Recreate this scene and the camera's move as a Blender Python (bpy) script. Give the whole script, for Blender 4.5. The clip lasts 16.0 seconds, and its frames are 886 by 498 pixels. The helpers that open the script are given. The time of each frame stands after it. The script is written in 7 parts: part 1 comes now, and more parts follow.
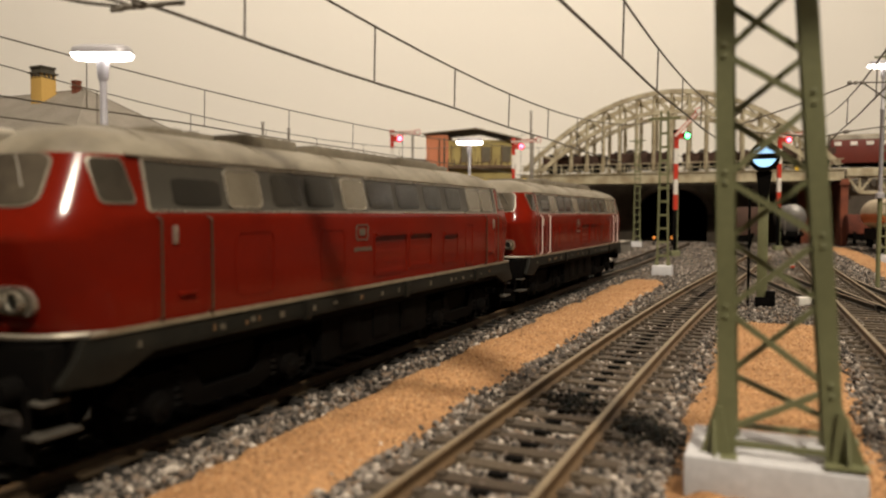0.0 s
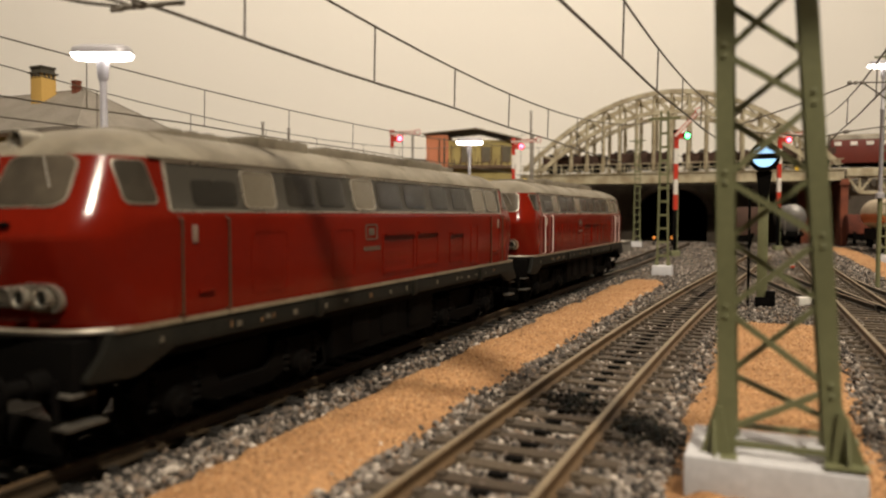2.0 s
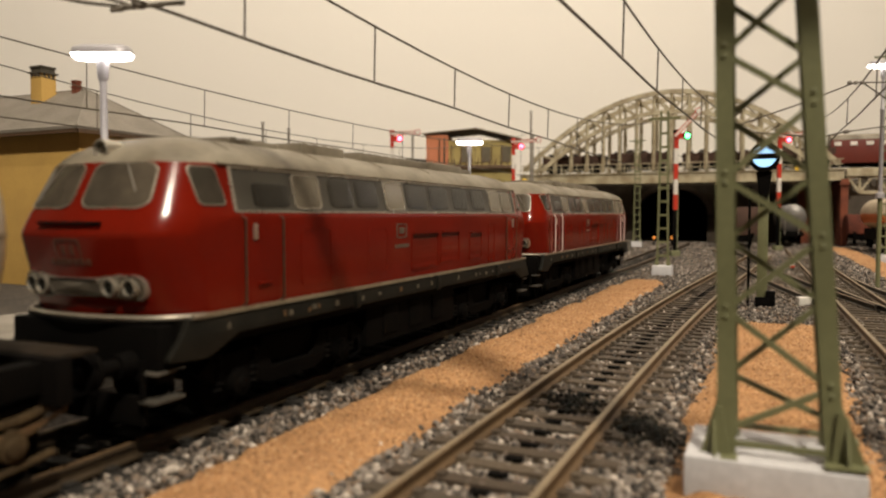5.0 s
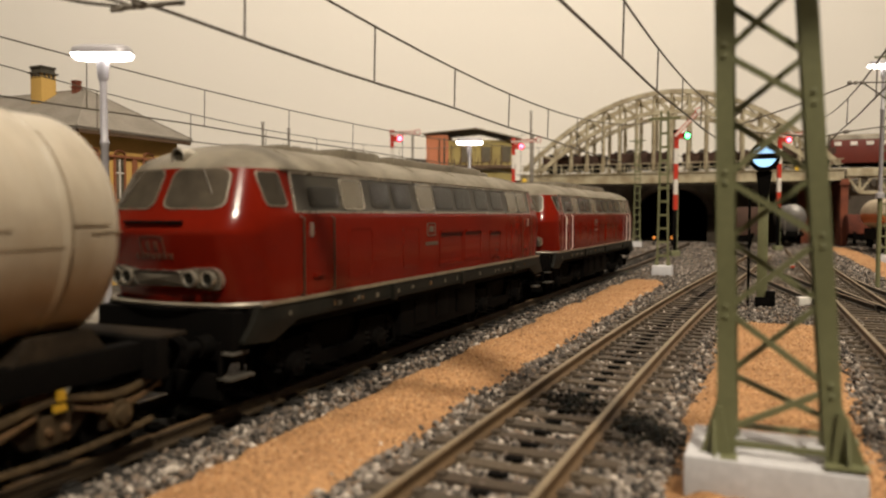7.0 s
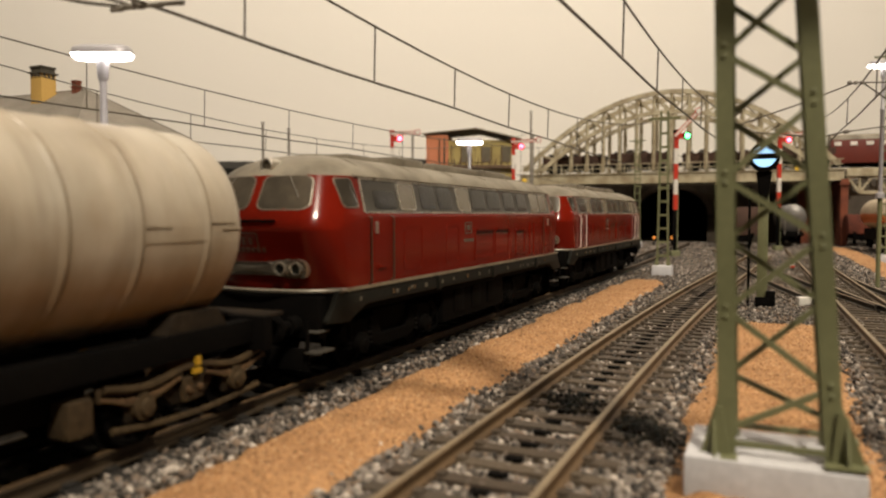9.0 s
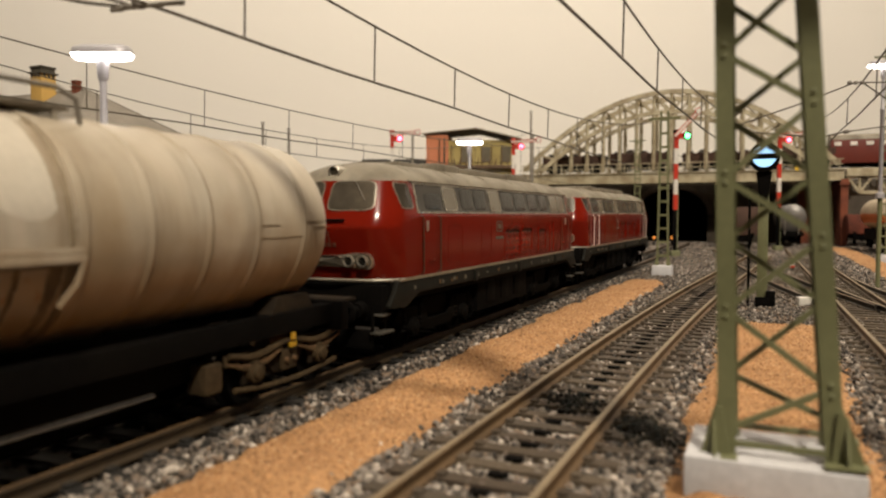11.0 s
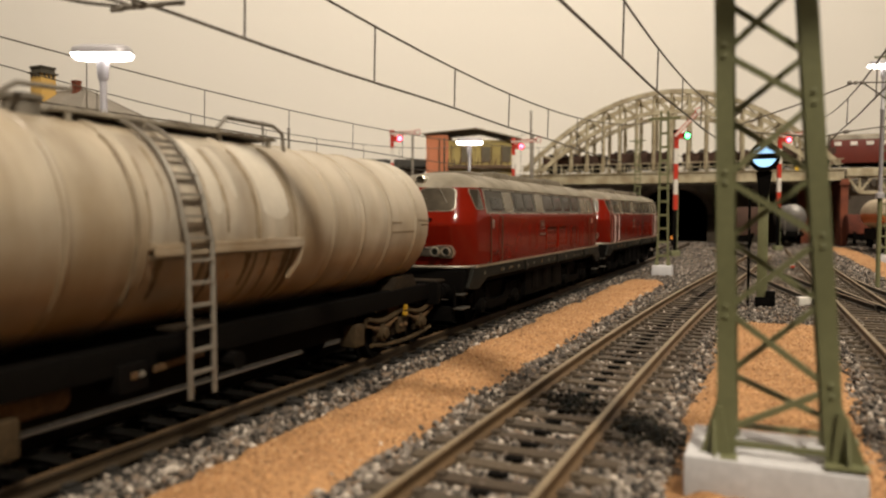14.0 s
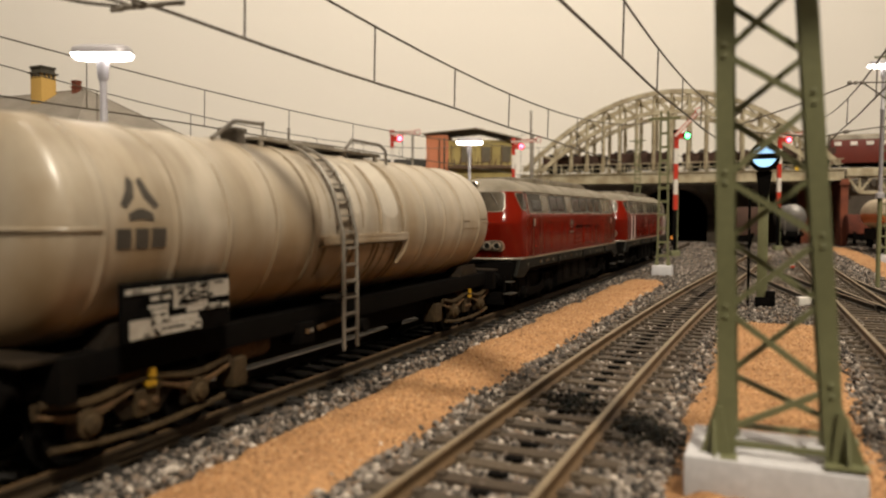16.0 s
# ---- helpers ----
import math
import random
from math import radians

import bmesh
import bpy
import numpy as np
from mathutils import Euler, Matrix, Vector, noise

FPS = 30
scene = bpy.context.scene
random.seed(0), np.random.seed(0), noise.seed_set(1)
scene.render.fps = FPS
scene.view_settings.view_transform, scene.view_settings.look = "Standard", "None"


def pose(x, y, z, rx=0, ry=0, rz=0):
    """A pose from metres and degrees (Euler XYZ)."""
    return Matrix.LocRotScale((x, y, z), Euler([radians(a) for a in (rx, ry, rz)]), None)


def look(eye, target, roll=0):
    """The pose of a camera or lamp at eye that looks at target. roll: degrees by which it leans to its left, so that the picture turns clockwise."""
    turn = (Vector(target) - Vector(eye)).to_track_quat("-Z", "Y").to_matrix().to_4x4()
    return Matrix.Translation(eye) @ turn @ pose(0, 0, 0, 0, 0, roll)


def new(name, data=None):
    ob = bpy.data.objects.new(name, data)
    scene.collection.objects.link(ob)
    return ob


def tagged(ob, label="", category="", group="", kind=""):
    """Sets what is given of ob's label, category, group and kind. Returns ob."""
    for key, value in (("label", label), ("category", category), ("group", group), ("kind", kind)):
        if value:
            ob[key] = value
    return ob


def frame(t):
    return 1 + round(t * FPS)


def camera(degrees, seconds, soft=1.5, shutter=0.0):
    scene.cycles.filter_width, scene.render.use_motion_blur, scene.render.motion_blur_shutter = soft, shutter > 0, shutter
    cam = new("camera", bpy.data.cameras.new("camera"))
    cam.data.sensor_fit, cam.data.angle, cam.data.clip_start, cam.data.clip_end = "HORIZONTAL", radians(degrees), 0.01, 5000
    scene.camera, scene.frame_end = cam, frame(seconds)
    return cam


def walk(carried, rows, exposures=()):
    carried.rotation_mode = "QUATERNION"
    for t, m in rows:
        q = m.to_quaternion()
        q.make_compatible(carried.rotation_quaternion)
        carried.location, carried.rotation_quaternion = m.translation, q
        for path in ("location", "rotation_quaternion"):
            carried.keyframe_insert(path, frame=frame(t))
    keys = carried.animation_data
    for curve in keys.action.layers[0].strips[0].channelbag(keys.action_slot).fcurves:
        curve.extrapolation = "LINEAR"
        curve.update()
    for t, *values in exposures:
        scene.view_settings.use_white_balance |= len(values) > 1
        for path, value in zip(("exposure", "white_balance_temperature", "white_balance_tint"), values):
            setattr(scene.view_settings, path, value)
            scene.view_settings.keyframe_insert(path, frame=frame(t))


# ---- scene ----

# ---------------------------------------------------------------- camera
cam = camera(63.2, 16.0, soft=2.2)
lens = cam.data.dof
lens.use_dof, lens.focus_distance, lens.aperture_fstop = True, 0.27, 28.0
EYE = pose(0, 0, 0.0339, 87.26, 0, 0)
walk(cam, [(0.0, EYE), (16.0, EYE)], exposures=[(0.0, -0.14), (16.0, -0.14)])

# ---------------------------------------------------------------- light: a room with one warm ceiling lamp, an added second lamp and wall fills
MM = 0.001
world = bpy.data.worlds.new("room_air")
scene.world = world
world.use_nodes = True
world.node_tree.nodes["Background"].inputs[0].default_value = (1.0, 0.80, 0.55, 1)
world.node_tree.nodes["Background"].inputs[1].default_value = 0.006

lamp_data = bpy.data.lights.new("ceiling_lamp_light", "AREA")
lamp_data.shape, lamp_data.size, lamp_data.size_y = "ELLIPSE", 0.17, 0.10
lamp_data.energy, lamp_data.color = 38.5, (1.0, 0.89, 0.72)
lamp_ob = new("ceiling_lamp_light", lamp_data)
lamp_ob.matrix_world = look((0.45, -0.965, 1.50), (0.0, 0.20, 0.0))
# second overhead lamp, added for gloss streaks; no such fixture is known
over_data = bpy.data.lights.new("ceiling_lamp_light", "AREA")
over_data.shape, over_data.size = "DISK", 0.07
over_data.energy, over_data.color = 6.5, (1.0, 0.89, 0.72)
over_ob = new("ceiling_lamp_light", over_data)
over_ob.matrix_world = look((0.27, -0.42, 1.46), (0.03, 0.16, 0.0))
# two added fill lights that brighten the back wall evenly
for wall_x, watts in ((-0.42, 17.0), (0.66, 15.5)):
    back_data = bpy.data.lights.new("wall_lamp_light", "AREA")
    back_data.shape, back_data.size = "DISK", 0.35
    back_data.energy, back_data.color = watts, (1.0, 0.89, 0.77)
    back_ob = new("wall_lamp_light", back_data)
    back_ob.matrix_world = look((wall_x, 0.36, 1.60), (wall_x * 1.15, 1.7, 1.00))


# ---------------------------------------------------------------- mesh building, in millimetres
class Mesh:
    """Collects vertices and faces in millimetres."""

    def __init__(self):
        self.v, self.f = [], []

    def add(self, verts, faces):
        n = len(self.v)
        self.v += [tuple(p) for p in verts]
        self.f += [tuple(i + n for i in q) for q in faces]
        return self

    def box(self, x0, x1, y0, y1, z0, z1, m=None):
        p = [Vector((x, y, z)) for x in (x0, x1) for y in (y0, y1) for z in (z0, z1)]
        if m:
            p = [m @ q for q in p]
        return self.add(p, [(0, 1, 3, 2), (4, 6, 7, 5), (0, 4, 5, 1), (2, 3, 7, 6), (0, 2, 6, 4), (1, 5, 7, 3)])

    def cyl(self, p, q, r, n=12, r2=None, caps=True):
        p, q = Vector(p), Vector(q)
        r2 = r if r2 is None else r2
        d = (q - p).normalized()
        a = d.orthogonal().normalized()
        b = d.cross(a)
        ring = [(a * math.cos(t) + b * math.sin(t)) for t in (2 * math.pi * i / n for i in range(n))]
        vs = [p + k * r for k in ring] + [q + k * r2 for k in ring]
        fs = [(i, (i + 1) % n, n + (i + 1) % n, n + i) for i in range(n)]
        if caps:
            fs += [tuple(range(n - 1, -1, -1)), tuple(range(n, 2 * n))]
        return self.add(vs, fs)

    def turned(self, p, axis, prof, n=24):
        """A turned body: prof is a list of (way along the axis, radius)."""
        p, d = Vector(p), Vector(axis).normalized()
        a = d.orthogonal().normalized()
        b = d.cross(a)
        vs, fs = [], []
        for h, r in prof:
            for i in range(n):
                t = 2 * math.pi * i / n
                vs.append(p + d * h + (a * math.cos(t) + b * math.sin(t)) * max(r, 0.001))
        for k in range(len(prof) - 1):
            for i in range(n):
                j = (i + 1) % n
                fs.append((k * n + i, k * n + j, (k + 1) * n + j, (k + 1) * n + i))
        fs += [tuple(range(n - 1, -1, -1)), tuple(range((len(prof) - 1) * n, len(prof) * n))]
        return self.add(vs, fs)

    def tube(self, pts, r, n=6):
        pts = [Vector(p) for p in pts]
        vs, fs = [], []
        side = None
        for i, p in enumerate(pts):
            d = (pts[min(i + 1, len(pts) - 1)] - pts[max(i - 1, 0)]).normalized()
            side = d.orthogonal().normalized() if side is None else (side - d * side.dot(d)).normalized()
            up = d.cross(side)
            for k in range(n):
                t = 2 * math.pi * k / n
                vs.append(p + (side * math.cos(t) + up * math.sin(t)) * r)
        for i in range(len(pts) - 1):
            for k in range(n):
                j = (k + 1) % n
                fs.append((i * n + k, i * n + j, (i + 1) * n + j, (i + 1) * n + k))
        fs += [tuple(range(n - 1, -1, -1)), tuple(range((len(pts) - 1) * n, len(pts) * n))]
        return self.add(vs, fs)

    def bar(self, p, q, w, t, up=(0, 0, 1)):
        """A flat bar of width w (towards up x way) and thickness t from p to q."""
        p, q = Vector(p), Vector(q)
        d = (q - p).normalized()
        s = d.cross(Vector(up))
        s = s.normalized() if s.length > 1e-6 else d.orthogonal().normalized()
        u = s.cross(d)
        vs = [o + s * (a * w / 2) + u * (b * t / 2) for o in (p, q) for a, b in ((-1, -1), (1, -1), (1, 1), (-1, 1))]
        return self.add(vs, [(3, 2, 1, 0), (4, 5, 6, 7), (0, 1, 5, 4), (1, 2, 6, 5), (2, 3, 7, 6), (3, 0, 4, 7)])

    def prism(self, prof, x0, x1, axis="x"):
        """A profile drawn across an axis and pulled along it."""
        n = len(prof)
        if axis == "x":
            vs = [(x0, a, b) for a, b in prof] + [(x1, a, b) for a, b in prof]
        elif axis == "y":
            vs = [(a, x0, b) for a, b in prof] + [(a, x1, b) for a, b in prof]
        else:
            vs = [(a, b, x0) for a, b in prof] + [(a, b, x1) for a, b in prof]
        fs = [(i, (i + 1) % n, n + (i + 1) % n, n + i) for i in range(n)]
        return self.add(vs, fs + [tuple(range(n - 1, -1, -1)), tuple(range(n, 2 * n))])

    def data(self, name, material, bevel=0.0, smooth=35, flip=True):
        bm = bmesh.new()
        vs = [bm.verts.new((p[0] * MM, p[1] * MM, p[2] * MM)) for p in self.v]
        for q in self.f:
            try:
                bm.faces.new([vs[i] for i in q])
            except ValueError:
                pass
        if flip:
            bmesh.ops.recalc_face_normals(bm, faces=bm.faces)
        if bevel:
            sharp = [e for e in bm.edges if len(e.link_faces) == 2 and e.calc_face_angle(0) > 0.6]
            bmesh.ops.bevel(bm, geom=sharp, offset=bevel * MM, segments=2, profile=0.6, affect="EDGES", clamp_overlap=True)
        me = bpy.data.meshes.new(name)
        bm.to_mesh(me)
        bm.free()
        me.materials.append(material)
        if smooth:
            me.shade_smooth()
            me.set_sharp_from_angle(angle=radians(smooth))
        return me


def part(name, mesh, material, parent=None, label="", bevel=0.0, smooth=35, at=None):
    """Links a mesh as one object, as a rule under a thing or a part."""
    me = mesh if isinstance(mesh, bpy.types.Mesh) else mesh.data(name, material, bevel, smooth)
    ob = new(name, me)
    if at is not None:
        ob.matrix_basis = at
    if parent is not None:
        ob.parent = parent
    if label:
        ob["label"] = label
    return ob


def thing(name, m, label, category, group="", kind=""):
    ob = new(name)
    ob.empty_display_size = 0.01
    ob.matrix_basis = m
    return tagged(ob, label, category, group, kind)


def at_mm(x, y, z=0.0, turn=0.0):
    """A pose in millimetres; turn: the heading in radians from +y towards +x."""
    return pose(x * MM, y * MM, z * MM, 0, 0, -math.degrees(turn))


def raw_mesh(name, verts, faces, material, smooth=False):
    """A mesh of equal polygons from arrays, in millimetres."""
    me = bpy.data.meshes.new(name)
    verts = np.asarray(verts, dtype=np.float32) * MM
    faces = np.asarray(faces, dtype=np.int32)
    k = faces.shape[1]
    me.vertices.add(len(verts))
    me.vertices.foreach_set("co", verts.ravel())
    me.loops.add(faces.size)
    me.loops.foreach_set("vertex_index", faces.ravel())
    me.polygons.add(len(faces))
    me.polygons.foreach_set("loop_start", np.arange(0, faces.size, k, dtype=np.int32))
    me.polygons.foreach_set("loop_total", np.full(len(faces), k, dtype=np.int32))
    me.update(calc_edges=True)
    me.materials.append(material)
    if smooth:
        me.shade_smooth()
    return me


# ---------------------------------------------------------------- materials
def surface(name, base, rough=0.6, metal=0.0, grain=0.0, grain_scale=900, second=None, stain=0.35, stain_scale=70,
            spec=0.5, bump=0.0, coat=0.0, rough_var=0.1, stretch=(1, 1, 1)):
    """Paint or raw material: base colour with fine grain, broad stains and an uneven gloss. Scales are per metre."""
    m = bpy.data.materials.new(name)
    m.use_nodes = True
    nt = m.node_tree
    bs = nt.nodes["Principled BSDF"]
    N, L = nt.nodes.new, nt.links.new
    co = N("ShaderNodeTexCoord")
    mp = N("ShaderNodeMapping")
    mp.inputs["Scale"].default_value = stretch
    L(co.outputs["Object"], mp.inputs["Vector"])
    fine, wide = N("ShaderNodeTexNoise"), N("ShaderNodeTexNoise")
    fine.inputs["Scale"].default_value, fine.inputs["Detail"].default_value = grain_scale, 4
    wide.inputs["Scale"].default_value, wide.inputs["Detail"].default_value = stain_scale, 5
    L(mp.outputs[0], fine.inputs["Vector"]), L(mp.outputs[0], wide.inputs["Vector"])
    ramp = N("ShaderNodeValToRGB")
    ramp.color_ramp.elements[0].position, ramp.color_ramp.elements[1].position = 0.38, 0.68
    L(wide.outputs["Fac"], ramp.inputs["Fac"])
    second = second or tuple(c * 0.7 for c in base)
    mix = N("ShaderNodeMix")
    mix.data_type = "RGBA"
    mix.inputs["A"].default_value, mix.inputs["B"].default_value = (*base, 1), (*second, 1)
    mul = N("ShaderNodeMath")
    mul.operation = "MULTIPLY"
    mul.inputs[1].default_value = stain
    L(ramp.outputs["Color"], mul.inputs[0]), L(mul.outputs[0], mix.inputs["Factor"])
    hsv = N("ShaderNodeHueSaturation")
    L(mix.outputs["Result"], hsv.inputs["Color"])
    val = N("ShaderNodeMapRange")
    val.inputs["From Min"].default_value, val.inputs["From Max"].default_value = 0.25, 0.75
    val.inputs["To Min"].default_value, val.inputs["To Max"].default_value = 1 - grain, 1 + grain
    L(fine.outputs["Fac"], val.inputs["Value"]), L(val.outputs[0], hsv.inputs["Value"])
    L(hsv.outputs["Color"], bs.inputs["Base Color"])
    rg = N("ShaderNodeMapRange")
    rg.inputs["To Min"].default_value, rg.inputs["To Max"].default_value = max(rough - rough_var, 0.02), min(rough + rough_var, 1)
    L(wide.outputs["Fac"], rg.inputs["Value"]), L(rg.outputs[0], bs.inputs["Roughness"])
    bs.inputs["Metallic"].default_value = metal
    bs.inputs["Coat Weight"].default_value = coat
    bs.inputs["Specular IOR Level"].default_value = spec
    if bump:
        bp = N("ShaderNodeBump")
        bp.inputs["Strength"].default_value, bp.inputs["Distance"].default_value = bump, 0.0003
        L(fine.outputs["Fac"], bp.inputs["Height"]), L(bp.outputs[0], bs.inputs["Normal"])
    return m


def pieces(name, colours, rough=0.9, islands=True, grain=0.25, grain_scale=1500, bump=0.4):
    """Loose pieces, each with its own tone out of a row of colours."""
    m = bpy.data.materials.new(name)
    m.use_nodes = True
    nt = m.node_tree
    bs = nt.nodes["Principled BSDF"]
    N, L = nt.nodes.new, nt.links.new
    ramp = N("ShaderNodeValToRGB")
    ramp.color_ramp.interpolation = "CONSTANT"
    es = ramp.color_ramp.elements
    while len(es) < len(colours):
        es.new(0.5)
    for i, c in enumerate(colours):
        es[i].position, es[i].color = i / len(colours), (*c, 1)
    if islands:
        L(N("ShaderNodeNewGeometry").outputs["Random Per Island"], ramp.inputs["Fac"])
    else:
        L(N("ShaderNodeObjectInfo").outputs["Random"], ramp.inputs["Fac"])
    co, fine, hsv, val = N("ShaderNodeTexCoord"), N("ShaderNodeTexNoise"), N("ShaderNodeHueSaturation"), N("ShaderNodeMapRange")
    fine.inputs["Scale"].default_value = grain_scale
    L(co.outputs["Object"], fine.inputs["Vector"])
    val.inputs["To Min"].default_value, val.inputs["To Max"].default_value = 1 - grain * 2, 1 + grain * 2
    L(fine.outputs["Fac"], val.inputs["Value"]), L(val.outputs[0], hsv.inputs["Value"])
    L(ramp.outputs["Color"], hsv.inputs["Color"]), L(hsv.outputs["Color"], bs.inputs["Base Color"])
    bs.inputs["Roughness"].default_value = rough
    bp = N("ShaderNodeBump")
    bp.inputs["Strength"].default_value, bp.inputs["Distance"].default_value = bump, 0.0003
    L(fine.outputs["Fac"], bp.inputs["Height"]), L(bp.outputs[0], bs.inputs["Normal"])
    return m


def glowing(name, colour, strength):
    m = bpy.data.materials.new(name)
    m.use_nodes = True
    bs = m.node_tree.nodes["Principled BSDF"]
    bs.inputs["Base Color"].default_value = (*colour, 1)
    bs.inputs["Emission Color"].default_value = (*colour, 1)
    bs.inputs["Emission Strength"].default_value = strength
    return m


def streaked(m, colour, amount):
    """Rain-washed dirt runs down a tank's flank, gathered in patches, on top of a surface()."""
    nt = m.node_tree
    N, L = nt.nodes.new, nt.links.new
    bs = nt.nodes["Principled BSDF"]
    old = bs.inputs["Base Color"].links[0].from_socket
    co, mp, run, patch_noise = N("ShaderNodeTexCoord"), N("ShaderNodeMapping"), N("ShaderNodeTexNoise"), N("ShaderNodeTexNoise")
    mp.inputs["Scale"].default_value = (30, 190, 30)
    L(co.outputs["Object"], mp.inputs["Vector"]), L(mp.outputs[0], run.inputs["Vector"]), L(co.outputs["Object"], patch_noise.inputs["Vector"])
    run.inputs["Scale"].default_value, run.inputs["Detail"].default_value = 1.0, 5
    patch_noise.inputs["Scale"].default_value, patch_noise.inputs["Detail"].default_value = 42, 4
    ramps = []
    for ns, lo, hi in ((run, 0.44, 0.66), (patch_noise, 0.40, 0.62)):
        r = N("ShaderNodeMapRange")
        r.inputs["From Min"].default_value, r.inputs["From Max"].default_value = lo, hi
        L(ns.outputs["Fac"], r.inputs["Value"])
        ramps.append(r)
    mul, fac, mix = N("ShaderNodeMath"), N("ShaderNodeMath"), N("ShaderNodeMix")
    mul.operation = fac.operation = "MULTIPLY"
    L(ramps[0].outputs[0], mul.inputs[0]), L(ramps[1].outputs[0], mul.inputs[1])
    fac.inputs[1].default_value = amount
    L(mul.outputs[0], fac.inputs[0]), L(fac.outputs[0], mix.inputs["Factor"])
    mix.data_type = "RGBA"
    mix.inputs["B"].default_value = (*colour, 1)
    L(old, mix.inputs["A"]), L(mix.outputs["Result"], bs.inputs["Base Color"])
    return m


def dusted(m, colour, z_low, z_high):
    """Brown dust on the lower flank of a thing, with a ragged upper edge: browner and darker towards the bottom, on top
    of a surface().
    """
    nt = m.node_tree
    N, L = nt.nodes.new, nt.links.new
    bs = nt.nodes["Principled BSDF"]
    old = bs.inputs["Base Color"].links[0].from_socket
    co, sep, rng, ns, add, mix = N("ShaderNodeTexCoord"), N("ShaderNodeSeparateXYZ"), N("ShaderNodeMapRange"), N("ShaderNodeTexNoise"), N("ShaderNodeMath"), N("ShaderNodeMix")
    L(co.outputs["Object"], sep.inputs[0]), L(co.outputs["Object"], ns.inputs["Vector"])
    ns.inputs["Scale"].default_value, ns.inputs["Detail"].default_value = 110, 6
    L(sep.outputs["Z"], add.inputs[0])
    off = N("ShaderNodeMath")
    off.operation = "MULTIPLY_ADD"
    off.inputs[1].default_value, off.inputs[2].default_value = 0.022, -0.011
    L(ns.outputs["Fac"], off.inputs[0]), L(off.outputs[0], add.inputs[1])
    rng.inputs["From Min"].default_value, rng.inputs["From Max"].default_value = z_high * 0.001, z_low * 0.001
    rng.inputs["To Min"].default_value, rng.inputs["To Max"].default_value = 0.0, 0.8
    L(add.outputs[0], rng.inputs["Value"]), L(rng.outputs[0], mix.inputs["Factor"])
    mix.data_type = "RGBA"
    mix.inputs["B"].default_value = (*colour, 1)
    L(old, mix.inputs["A"]), L(mix.outputs["Result"], bs.inputs["Base Color"])
    return m


WALL = surface("cream_wall_paint", (0.80, 0.755, 0.68), 0.85, grain=0.015, grain_scale=300, stain=0.08, stain_scale=1.5)
# brown for the walls out of view, chosen dark to limit bounced light
DIMWALL = surface("brown_panelled_wall", (0.16, 0.12, 0.085), 0.8, grain=0.05, grain_scale=60, stain=0.4, stain_scale=3)
CEIL = surface("white_ceiling_paint", (0.80, 0.77, 0.70), 0.9, grain=0.02, stain=0.05, stain_scale=2)
GROUND = surface("dark_ballast_bed", (0.055, 0.048, 0.042), 0.95, grain=0.6, grain_scale=900, second=(0.085, 0.072, 0.058), bump=0.8, stain=0.8, spec=0.1)
SAND = surface("tan_sand", (0.41, 0.218, 0.094), 0.95, grain=0.5, grain_scale=1300, second=(0.29, 0.145, 0.06), bump=1.0, stain=0.8, stain_scale=75)
GRAINS = pieces("tan_sand_grains", [(0.48, 0.27, 0.125), (0.36, 0.185, 0.075), (0.58, 0.37, 0.20), (0.42, 0.225, 0.095), (0.22, 0.115, 0.052), (0.30, 0.15, 0.065), (0.40, 0.21, 0.085), (0.26, 0.13, 0.058)], 0.95)
STONES = pieces("grey_ballast_stones", [(0.084, 0.067, 0.053), (0.189, 0.158, 0.133), (0.032, 0.026, 0.022), (0.252, 0.213, 0.179), (0.105, 0.082, 0.064), (0.483, 0.416, 0.354), (0.168, 0.124, 0.092), (0.210, 0.178, 0.152), (0.053, 0.043, 0.035), (0.200, 0.139, 0.097), (0.023, 0.019, 0.016), (0.137, 0.109, 0.092)], 0.75)
RAIL = surface("brown_weathered_rail", (0.13, 0.077, 0.036), 0.55, metal=0.2, grain=0.2, second=(0.06, 0.04, 0.022), bump=0.2)
RAILTOP = surface("worn_rail_head", (0.27, 0.205, 0.125), 0.45, metal=0.35, grain=0.12, second=(0.17, 0.13, 0.085), stretch=(1, 1, 1), stain=0.6)
SLEEPER = pieces("weathered_brown_sleeper", [(0.068, 0.048, 0.030), (0.054, 0.037, 0.023), (0.084, 0.061, 0.039), (0.062, 0.046, 0.031)], 0.9, islands=False)
# black of gear and fittings, lowered further to carry the deep shade underneath
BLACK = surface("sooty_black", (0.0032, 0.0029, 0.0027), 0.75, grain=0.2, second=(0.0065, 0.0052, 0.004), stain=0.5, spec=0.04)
RED = surface("dark_red_loco_paint", (0.160, 0.0088, 0.0030), 0.15, grain=0.05, second=(0.105, 0.0072, 0.0034), stain=0.6, stain_scale=45, coat=0.0, spec=0.21, rough_var=0.03)
GREYBAND = surface("grey_window_band", (0.050, 0.044, 0.034), 0.4, grain=0.08, second=(0.036, 0.032, 0.025), stain=0.4)
ROOFGREY = surface("dusty_grey_roof", (0.235, 0.203, 0.152), 0.5, grain=0.16, grain_scale=500, second=(0.115, 0.092, 0.063), stain=0.85, stain_scale=80, spec=0.3)
FRAME = surface("dark_grey_frame", (0.0095, 0.009, 0.0070), 0.6, grain=0.2, second=(0.020, 0.017, 0.012), stain=0.5, spec=0.14, stain_scale=120)
CREAMLINE = surface("cream_edge_line", (0.20, 0.165, 0.11), 0.5, grain=0.15, second=(0.13, 0.10, 0.065), stain=0.6, stain_scale=150)
